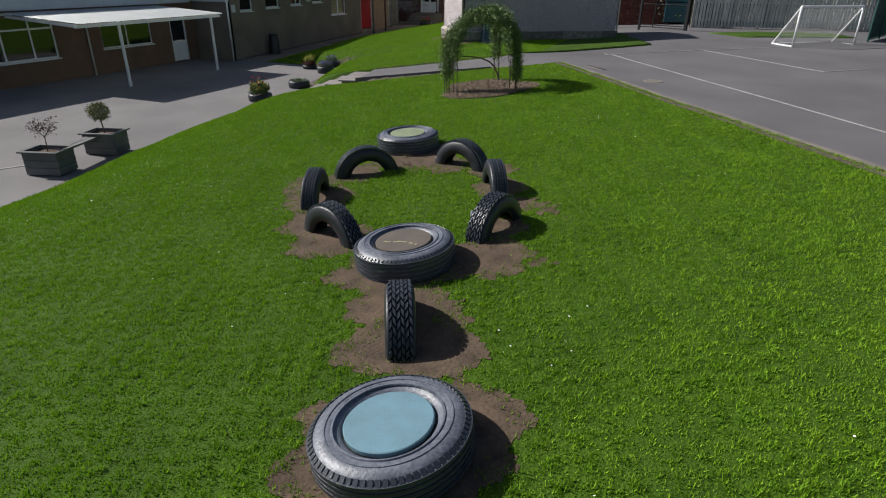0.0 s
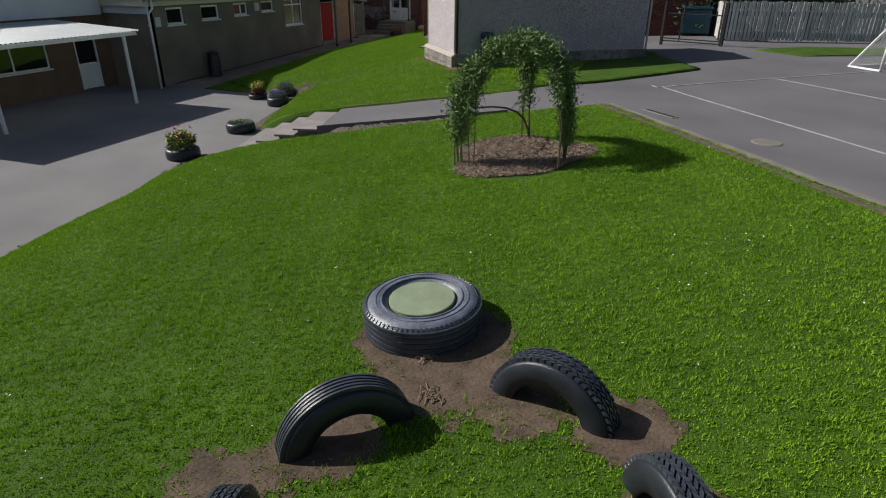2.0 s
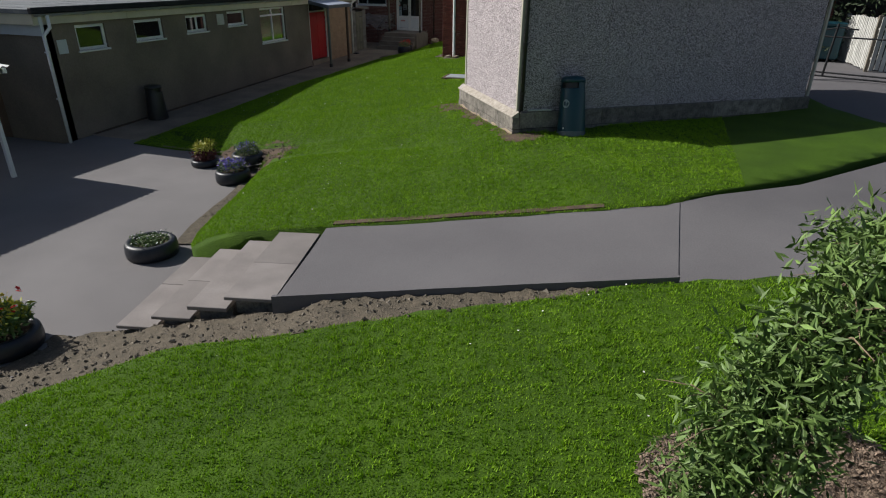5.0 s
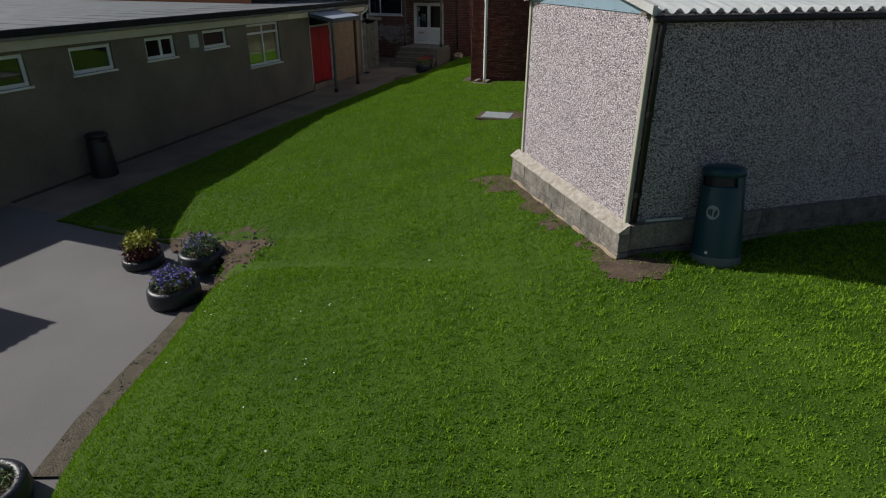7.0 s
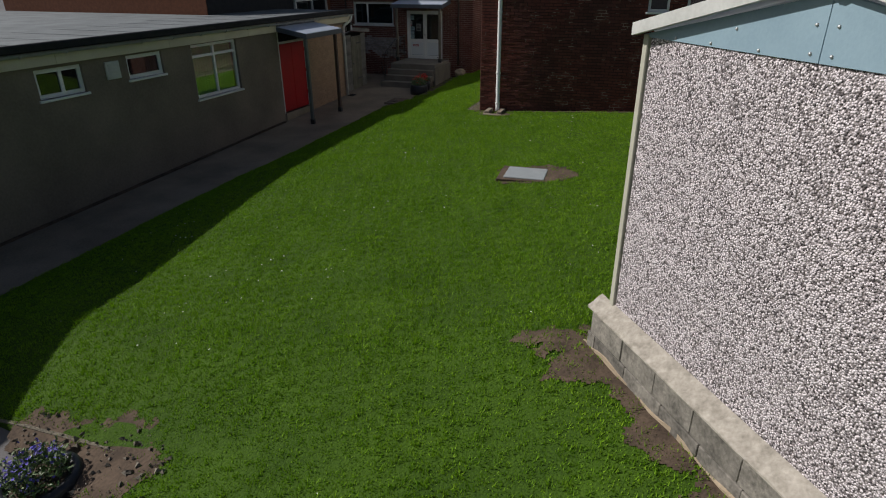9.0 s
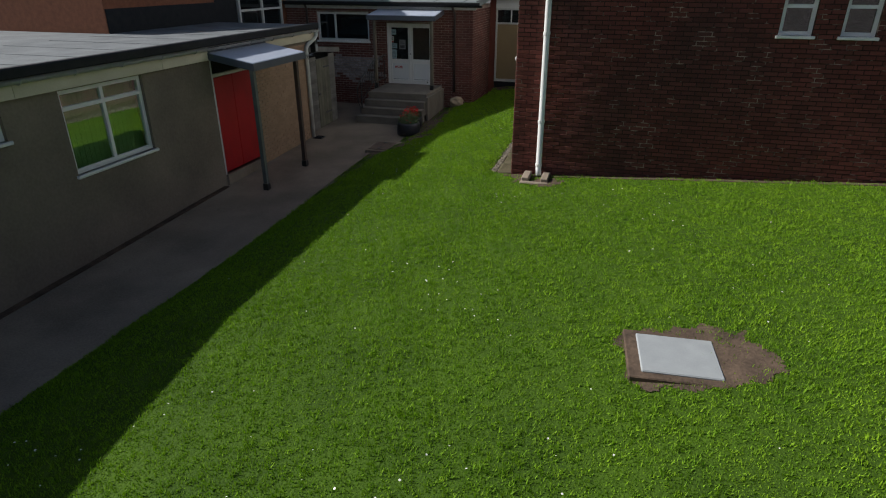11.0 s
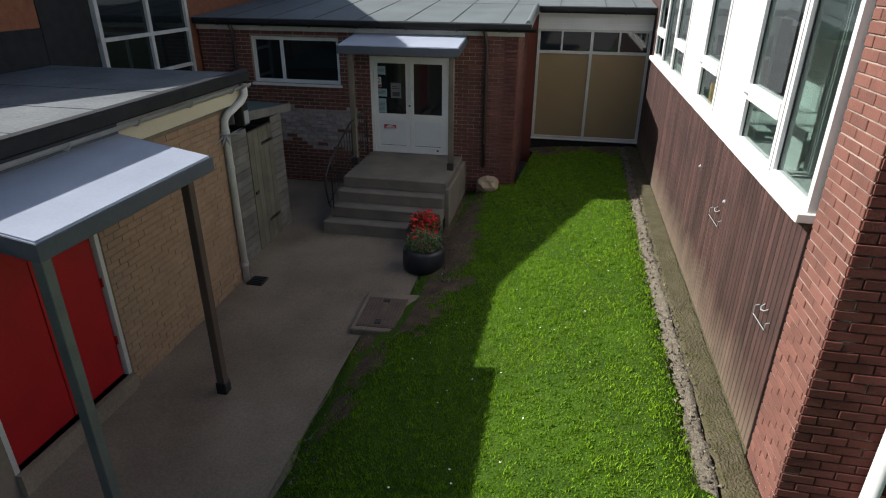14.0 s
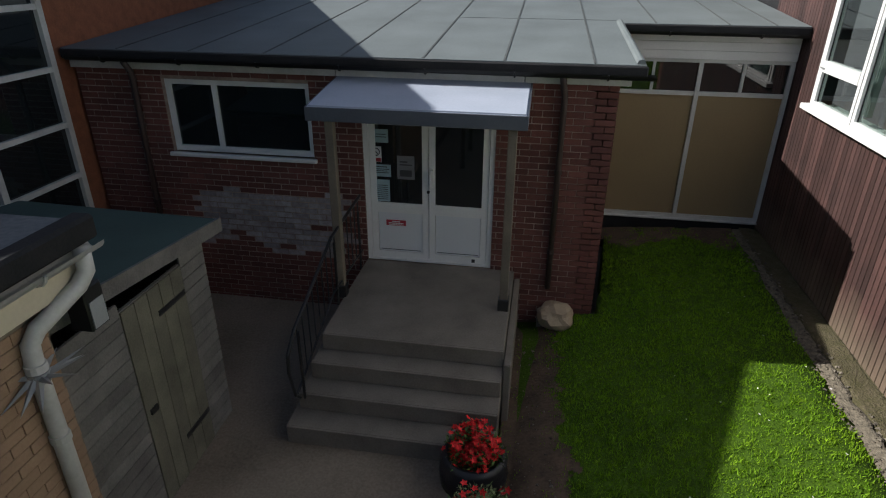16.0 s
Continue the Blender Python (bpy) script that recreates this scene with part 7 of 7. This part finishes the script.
for k in range(13):
    tube([(0, 0.01, 0.05 + k * 0.2), (6, 0.01, 0.05 + k * 0.2)], 0.008, 4, bm=bm, caps=False)
sub("mesh", bm, GREEN_STEEL, pf)
sub("windbreak", box(0.02, 0.03, 0.1, 5.98, 0.035, 2.4), GREEN_STEEL, pf)
hd = thing("hedge", "dark evergreen hedge behind the fence", "hedge", (7, 38, 0.9))
pts = np.random.default_rng(5).uniform((-6, -1, 0), (9, 1.6, 2.6), (1500, 3))
v, f = leaves(pts, 9000, 0.2, 0.15, 8, 0)
leaf_mesh("foliage", v, f, HEDGE_LEAF, hd)

# ---- entrance steps, porch and door ----
es = thing("entrance_steps", "four wide worn concrete steps up to a landing", "steps", (0, 0, 0))
for k, (y, z) in enumerate(((43.29, -0.02), (43.545, 0.18), (43.79, 0.38), (44.02, 0.58))):
    x0 = -18.11 + 0.05 * k
    sub("tread", box(x0, y, z - 0.2 if k else -0.5, -16.08, 45.75 if k == 3 else y + 0.5, z, 0.012), STEP_CONCRETE, es)
    sub("nosing", box(x0 + 0.01, y - 0.012, z - 0.035, -16.09, y + 0.01, z - 0.004, 0.004), STEP_CONCRETE, es)
sub("side_kerb", box(-16.075, 43.9, -0.3, -16.0, 45.7, 0.5, 0.01), STEP_CONCRETE, es)
canopy("porch", (-18.19, 45.74, 0), SOUTH, 2.17, 1.02, 2.75, 2.88, [(0.2, -0.92, 0.58, TIMBER), (2.04, -0.92, 0.58, TIMBER)], "lead covered porch roof on timber posts")

DX0, DX1, DZ0, DZ1 = -17.95, -16.38, 0.57, 2.45
dr = thing("door_3", "white double entrance door with dark glass and notices", "door", (DX0, EY + 0.02, DZ0), kind="structure")
W = DX1 - DX0
bm = box(0, 0, 0, 0.06, 0.09, 1.88)
box(W - 0.06, 0, 0, W, 0.09, 1.88, bm=bm)
box(0.06, 0, 1.82, W - 0.06, 0.09, 1.88, bm=bm)
box(0.06, 0, 0, W - 0.06, 0.09, 0.03, bm=bm)
sub("door_frame", bm, WHITE, dr)
for x0, x1 in ((0.065, 0.78), (0.79, W - 0.065)):
    bm = box(x0, 0.02, 0.03, x0 + 0.075, 0.07, 1.82)
    box(x1 - 0.075, 0.02, 0.03, x1, 0.07, 1.82, bm=bm)
    box(x0 + 0.075, 0.02, 0.03, x1 - 0.075, 0.07, 0.12, bm=bm)
    box(x0 + 0.075, 0.02, 0.65, x1 - 0.075, 0.07, 0.78, bm=bm)
    box(x0 + 0.075, 0.02, 1.75, x1 - 0.075, 0.07, 1.82, bm=bm)
    leaf = sub("door_leaf", bm, WHITE, dr)
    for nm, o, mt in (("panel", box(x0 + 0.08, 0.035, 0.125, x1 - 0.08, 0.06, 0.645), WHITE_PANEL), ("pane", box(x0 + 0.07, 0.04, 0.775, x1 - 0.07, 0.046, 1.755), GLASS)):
        p = part(nm, o, mt)
        p.parent = leaf
    p = part("panel_bead", box(x0 + 0.1, 0.03, 0.14, x1 - 0.1, 0.036, 0.148), GREY_PLASTIC)
    p.parent = leaf
sub("pull_handle", box(0.8, -0.045, 1.02, 0.84, 0.02, 1.25, 0.008), WHITE, dr)
sub("lock", lathe([(0, 0.02), (0.018, 0.016), (0.02, 0)], 12, m=Matrix.Translation((0.78, 0.02, 0.95)) @ Matrix.Rotation(radians(90), 4, "X")), BLACK, dr)
sub("door_stop", box(1.33, 0.0, 0.05, 1.37, 0.03, 0.09, 0.004), BLACK, dr)


def notice(x0, x1, z0, z1, base, label, bars, ink, name="notice"):
    ob = thing(name, label, "notice", (0, EY + 0.052, 0))
    sub("sheet", box(x0, 0, z0, x1, 0.003, z1), base, ob)
    for a, b, c, d in bars:
        w, h = x1 - x0, z1 - z0
        sub("bar", box(x0 + a * w, -0.0025, z0 + c * h, x0 + b * w, -0.0005, z0 + d * h), ink, ob)
    return ob


sg = notice(-17.875, -17.74, 1.86, 2.05, PAPER, "small no smoking notice with a red band", [(0.08, 0.92, 0.06, 0.14)], PAPER_RED)
cz = 1.985
sub("prohibition_ring", lathe([(0.038, 0), (0.038, 0.002), (0.05, 0.002), (0.05, 0)], 24, m=Matrix.Translation((-17.807, 0.0, cz)) @ Matrix.Rotation(radians(90), 4, "X")), INK, sg)
sub("prohibition_bar", tube([(-17.84, -0.002, cz + 0.03), (-17.775, -0.002, cz - 0.03)], 0.005, 5), INK, sg)
sub("band", box(-17.87, -0.0025, 1.865, -17.745, -0.0005, 1.91), PAPER_RED, sg)
notice(-17.86, -17.63, 1.68, 1.83, PAPER_BLUE, "pale blue landscape notice behind the glass", [(0.1, 0.9, 0.3, 0.36), (0.1, 0.8, 0.45, 0.51), (0.1, 0.9, 0.6, 0.66), (0.2, 0.8, 0.78, 0.86)], INK)
notice(-17.86, -17.65, 1.36, 1.64, PAPER_BLUE, "pale blue portrait notice behind the glass", [(0.12, 0.88, 0.1 + 0.09 * k, 0.13 + 0.09 * k) for k in range(8)], INK)
notice(-17.55, -17.34, 1.66, 1.95, PAPER_GREY, "grey poster with unreadable print behind the glass", [(0.15, 0.85, 0.12, 0.4), (0.15, 0.85, 0.6, 0.65), (0.15, 0.6, 0.72, 0.78)], INK)
notice(-17.83, -17.65, 2.1, 2.26, PAPER_BLUE, "pale blue notice at the top of the door", [(0.15, 0.85, 0.4, 0.46), (0.15, 0.85, 0.6, 0.66)], INK)
lb = notice(-17.7, -17.45, 1.06, 1.135, PAPER_RED, "small red plaque on the white door panel", [(0.3, 0.7, 0.62, 0.82), (0.12, 0.88, 0.35, 0.5), (0.12, 0.88, 0.12, 0.22)], PAPER)
lb.location.y = EY + 0.015

# handrail
hr = thing("handrail", "black metal stair railing with thin bars", "railing", (-18.0, 0, 0))
sub("top_rail", tube([(0.0, 43.28, 0.62), (0.0, 43.3, 0.8), (0.02, 43.45, 0.98), (0.03, 44.55, 1.42), (0.03, 45.6, 1.5)], 0.018, 8), BLACK, hr)
sub("end_curl", tube([(0.0, 43.45, 0.2), (0.0, 43.36, 0.3), (0.0, 43.28, 0.62)], 0.016, 8), BLACK, hr)
sub("lower_rail", tube([(0.0, 43.4, 0.28), (0.03, 44.5, 0.78), (0.03, 45.6, 0.78)], 0.012, 6), BLACK, hr)
for k in range(15):
    y = 43.5 + k * 0.145
    zt = 0.98 + (y - 43.45) * 0.4 if y < 44.55 else 1.42 + (y - 44.55) * 0.076
    zb = min(0.78, 0.28 + (y - 43.4) * 0.455)
    sub("baluster", tube([(0.02, y, zb), (0.02, y, zt)], 0.008, 5), BLACK, hr)
for y, z in ((43.5, 0.18), (44.62, 0.58), (45.5, 0.58)):
    sub("post", tube([(0.03, y, z - 0.02), (0.03, y, z + 0.75)], 0.016, 6), BLACK, hr)

# shed
sh = thing("shed", "weathered grey timber shed with a felt roof", "shed", (-18.86, 42.1, -0.3))
SW, SD = 1.52, 1.9
for k in range(17):
    z = 0.02 + k * 0.12
    for y0, y1 in ((-0.38, 0.34), (1.15, SW)):
        sub("board", box(-0.02, y0, z, 0.005, y1, z + 0.114, 0.003), SHED_WOOD, sh)
    sub("board", box(-SD, SW - 0.015, z, -0.02, SW + 0.01, z + 0.114, 0.003), SHED_WOOD, sh)
    sub("board", box(-SD, -0.39, z, -0.02, -0.365, z + 0.114, 0.003), SHED_WOOD, sh)
sub("back_wall", box(-SD, -0.36, 0, -SD + 0.03, SW, 2.14), SHED_WOOD, sh)
dd = sub("door", box(-0.03, 0.345, 0.03, -0.005, 1.145, 1.98), SHED_WOOD, sh, "grey green ledged shed door")
for k in range(5):
    p = part("door_board", box(-0.004, 0.35 + k * 0.159, 0.04, 0.012, 0.35 + k * 0.159 + 0.153, 1.97, 0.003), SHED_DOOR)
    p.parent = dd
for z in (0.4, 1.7):
    p = part("hinge", box(0.012, 0.75, z, 0.018, 1.13, z + 0.05), BLACK)
    p.parent = dd
p = part("latch", box(0.012, 0.39, 0.98, 0.03, 0.48, 1.03), BLACK)
p.parent = dd
bm = bmesh.new()
q = [(-SD - 0.08, -0.42, 2.37), (0.08, -0.42, 2.33), (0.08, SW + 0.2, 2.12), (-SD - 0.08, SW + 0.2, 2.16)]
v = [bm.verts.new(p) for p in q] + [bm.verts.new((x, y, z + 0.05)) for x, y, z in q]
for f in ((3, 2, 1, 0), (4, 5, 6, 7), (0, 1, 5, 4), (1, 2, 6, 5), (2, 3, 7, 6), (3, 0, 4, 7)):
    bm.faces.new([v[i] for i in f])
bmesh.ops.recalc_face_normals(bm, faces=bm.faces)
sub("roof", bm, GREEN_FELT, sh, "dark green mineral felt roof")
bm = bmesh.new()
q = [(0.08, -0.42, 2.26), (0.105, -0.42, 2.26), (0.105, SW + 0.21, 2.05), (0.08, SW + 0.21, 2.05)]
v = [bm.verts.new(p) for p in q] + [bm.verts.new((x, y, z + 0.13)) for x, y, z in q]
for f in ((3, 2, 1, 0), (4, 5, 6, 7), (0, 1, 5, 4), (1, 2, 6, 5), (2, 3, 7, 6), (3, 0, 4, 7)):
    bm.faces.new([v[i] for i in f])
bmesh.ops.recalc_face_normals(bm, faces=bm.faces)
sub("fascia_board", bm, SHED_WOOD, sh)
fl = thing("flood_light", "black wall floodlight on the annex end", "light", (-18.6, 41.9, 1.95), 90)
sub("housing", box(-0.08, -0.09, 0, 0.08, 0.06, 0.3, 0.01), BLACK, fl)
sub("lens", box(-0.06, -0.095, 0.02, 0.06, -0.088, 0.2), GALV_DULL, fl)
sub("bracket", box(-0.02, -0.08, 0.3, 0.02, 0.05, 0.36), BLACK, fl)
vt = thing("wall_vent", "white louvred vent on the annex wall", "vent", (AX, 31.1, 1.8), EAST)
sub("frame", box(0, -0.04, 0, 0.36, 0.0, 0.36, 0.006), WHITE_DIRTY, vt)
for k in range(5):
    sub("slat", box(0.05, -0.055, 0.05 + k * 0.055, 0.31, -0.04, 0.085 + k * 0.055), WHITE_DIRTY, vt)
sgn = thing("wall_plate", "small pale plate on the annex wall", "plate", (AX, 24.55, 1.5), EAST)
sub("plate", box(0, -0.012, 0, 0.3, 0.0, 0.36, 0.004), PALE_BOARD, sgn)

# flowers, stone, manhole
tub("flower_tub", (-16.1, 42.38), 0.33, 0.36, "black tub of red and cream variegated bedding plants", [(PLANT_LEAF, 900, 0.06, -0.02), (PLANT_PALE, 2600, 0.042, 0.02), (PETAL_RED, 46, 0.036, 0.07)], 31, "flower tubs by the steps", tall=0.26)
tub("flower_tub", (-16.26, 43.13), 0.31, 0.34, "black tub full of bright red flowers", [(PLANT_LEAF, 1300, 0.06, -0.02), (PETAL_RED, 330, 0.034, 0.05)], 32, "flower tubs by the steps", tall=0.28)
mh = thing("manhole_cover", "rusty ribbed steel manhole cover in a concrete frame", "drain cover", (-16.22, 40.94, -0.262), 3)
sub("surround", box(-0.43, -0.5, -0.1, 0.43, 0.5, 0.03, 0.01), CONCRETE, mh)
sub("plate", box(-0.37, -0.42, 0.0, 0.17, 0.34, 0.04, 0.004), RUSTY, mh)
for k in range(13):
    sub("rib", box(-0.355 + k * 0.04, -0.4, 0.038, -0.337 + k * 0.04, 0.32, 0.048), RUSTY, mh)
sub("centre_bar", box(-0.15, -0.26, 0.04, -0.06, 0.18, 0.052, 0.003), RUSTY, mh)
for y in (-0.32, 0.24):
    sub("lifting_slot", box(-0.15, y - 0.035, 0.044, -0.06, y + 0.035, 0.054), BLACK, mh)
sn = thing("rock", "rough pale sandstone rock below the drainpipe", "rock", (-15.52, 45.56, lz(-15.52, 45.56) + 0.05))
bm = bmesh.new()
bmesh.ops.create_icosphere(bm, subdivisions=3, radius=0.23)
for v in bm.verts:
    v.co *= 1 + 0.25 * noise.noise(v.co * 7) + 0.1 * noise.noise(v.co * 19)
    v.co.z = v.co.z * 0.75 + 0.1
sub("stone", bm, SANDSTONE, sn)
hop = thing("drain_hopper", "small brown drain hopper at the pipe foot", "drain", (-15.66, 45.66, lz(-15.66, 45.66)))
sub("surround", box(-0.1, -0.1, -0.05, 0.1, 0.08, 0.16, 0.01), BLOCK, hop)
sub("grate", box(-0.07, -0.07, 0.155, 0.07, 0.05, 0.165), BLACK, hop)
cut = thing("pipe_trap", "square drain grate at the foot of the annex pipe", "drain", (-18.42, 41.45, lz(-18.4, 41.45) + 0.02))
sub("grate", box(-0.12, -0.12, -0.02, 0.12, 0.12, 0.01), BLACK, cut)
bars = [box(-0.1, -0.1 + 0.05 * k, 0.01, 0.1, -0.08 + 0.05 * k, 0.016) for k in range(5)]
for b in bars:
    sub("bar", b, DARK_TRIM, cut)

# ---- grass blades ----
TUFTS = [(21, 9, 0.3), (-13, 24, 1.1), (31, -17, 2.0), (8, 37, 4.1), (-41, -12, 0.9), (17, -46, 3.3)]


def grass_field(name, poly, parent_label, per_m2, seed, region, keep=None):
    """Short blades in small tufts over an outline; region: x0, y0, x1, y1."""
    r = np.random.default_rng(seed)
    x0, y0, x1, y1 = region
    n = int((x1 - x0) * (y1 - y0) * per_m2)
    x, y = r.uniform(x0, x1, n), r.uniform(y0, y1, n)
    ok = inside(x, y, poly)
    x, y = x[ok], y[ok]
    b = bare(x, y)
    p = np.clip(0.95 - b / 0.24, 0.05, 1) * (b < 0.36)
    ok = r.uniform(0, 1, len(x)) < p
    ok &= (np.hypot(x - AC[0], y - AC[1] + 0.15) > 1.25) | (r.uniform(0, 1, len(x)) < 0.05)
    if keep is not None:
        ok &= keep(x, y)
    x, y = x[ok], y[ok]
    m = len(x)
    z = land(x, y) + 0.028
    clump = np.sin(3.1 * x + 1.7 * np.sin(1.3 * y)) * np.sin(2.7 * y + 1.1 * np.sin(1.9 * x))
    tuft = sum(np.sin(a * x + b * y + c + 0.8 * np.sin(b * 0.37 * x - a * 0.29 * y)) for a, b, c in TUFTS) / 3.2
    h = r.uniform(0.014, 0.038, m) * (1 + 0.25 * clump) * (1 + 0.65 * np.clip(tuft, -1, 1))
    w = r.uniform(0.0035, 0.0075, m)
    th = r.uniform(0, 2 * np.pi, m)
    lean = r.uniform(0.1, 0.9, m) * h
    la = r.uniform(0, 2 * np.pi, m)
    dx, dy = np.cos(th) * w, np.sin(th) * w
    v = np.empty((m, 3, 3), np.float32)
    v[:, 0] = np.stack([x - dx, y - dy, z], 1)
    v[:, 1] = np.stack([x + dx, y + dy, z], 1)
    v[:, 2] = np.stack([x + np.cos(la) * lean, y + np.sin(la) * lean, z + h], 1)
    me = bpy.data.meshes.new(name)
    me.vertices.add(m * 3)
    me.vertices.foreach_set("co", v.ravel())
    me.loops.add(m * 3)
    me.loops.foreach_set("vertex_index", np.arange(m * 3, dtype=np.int32))
    me.polygons.add(m)
    me.polygons.foreach_set("loop_start", np.arange(0, m * 3, 3, dtype=np.int32))
    me.update(calc_edges=True)
    me.materials.append(BLADE)
    return tagged(new(name, me), parent_label, "grass", kind="stuff")


grass_field("grass", south, "short mown lawn grass blades", 4200, 1, (-10.2, -1.5, 9.0, 19.2), keep=lambda x, y: np.abs(x - (3.5 - 0.53 * (y + 1))) < 9.5 - 0.05 * y)
grass_field("grass", north, "short mown bank grass blades", 3600, 2, (-16.8, 19.3, -2.0, 37.9), keep=lambda x, y: (x < -0.75 * (y - 40) - 4.0) | (y < 24))
grass_field("grass", north, "shaded grass blades beside the cladding", 4200, 3, (-16.5, 37.8, -12.7, 48.2))


def daisies(poly, region, count, seed):
    r = np.random.default_rng(seed)
    x0, y0, x1, y1 = region
    cx, cy = r.uniform(x0, x1, count // 5), r.uniform(y0, y1, count // 5)
    k = r.integers(0, len(cx), count)
    x, y = cx[k] + r.normal(0, 0.5, count), cy[k] + r.normal(0, 0.5, count)
    ok = inside(x, y, poly) & (bare(x, y) < -0.1)
    x, y = x[ok], y[ok]
    vs, fs = [], []
    for a, b in zip(x, y):
        z = lz(a, b) + 0.075
        s = r.uniform(0.006, 0.012)
        i = len(vs)
        vs.append((a, b, z))
        t = r.uniform(-0.4, 0.4, 2)
        for j in range(6):
            q = math.pi * j / 3
            vs.append((a + s * math.cos(q), b + s * math.sin(q), z + s * (t[0] * math.cos(q) + t[1] * math.sin(q))))
        fs += [(i, i + 1 + j, i + 1 + (j + 1) % 6) for j in range(6)]
    me = bpy.data.meshes.new("daisies")
    me.from_pydata(vs, [], fs)
    me.materials.append(PETAL_WHITE)
    tagged(new("daisies", me), "scattered small white daisies in the lawn", "flowers", kind="stuff")


daisies(south, (-9, 0, 6, 18), 260, 3)
daisies(north, (-16, 20, -8, 46), 420, 4)

# ---- bricks ----
for job in BRICK_JOBS:
    lay(*job)
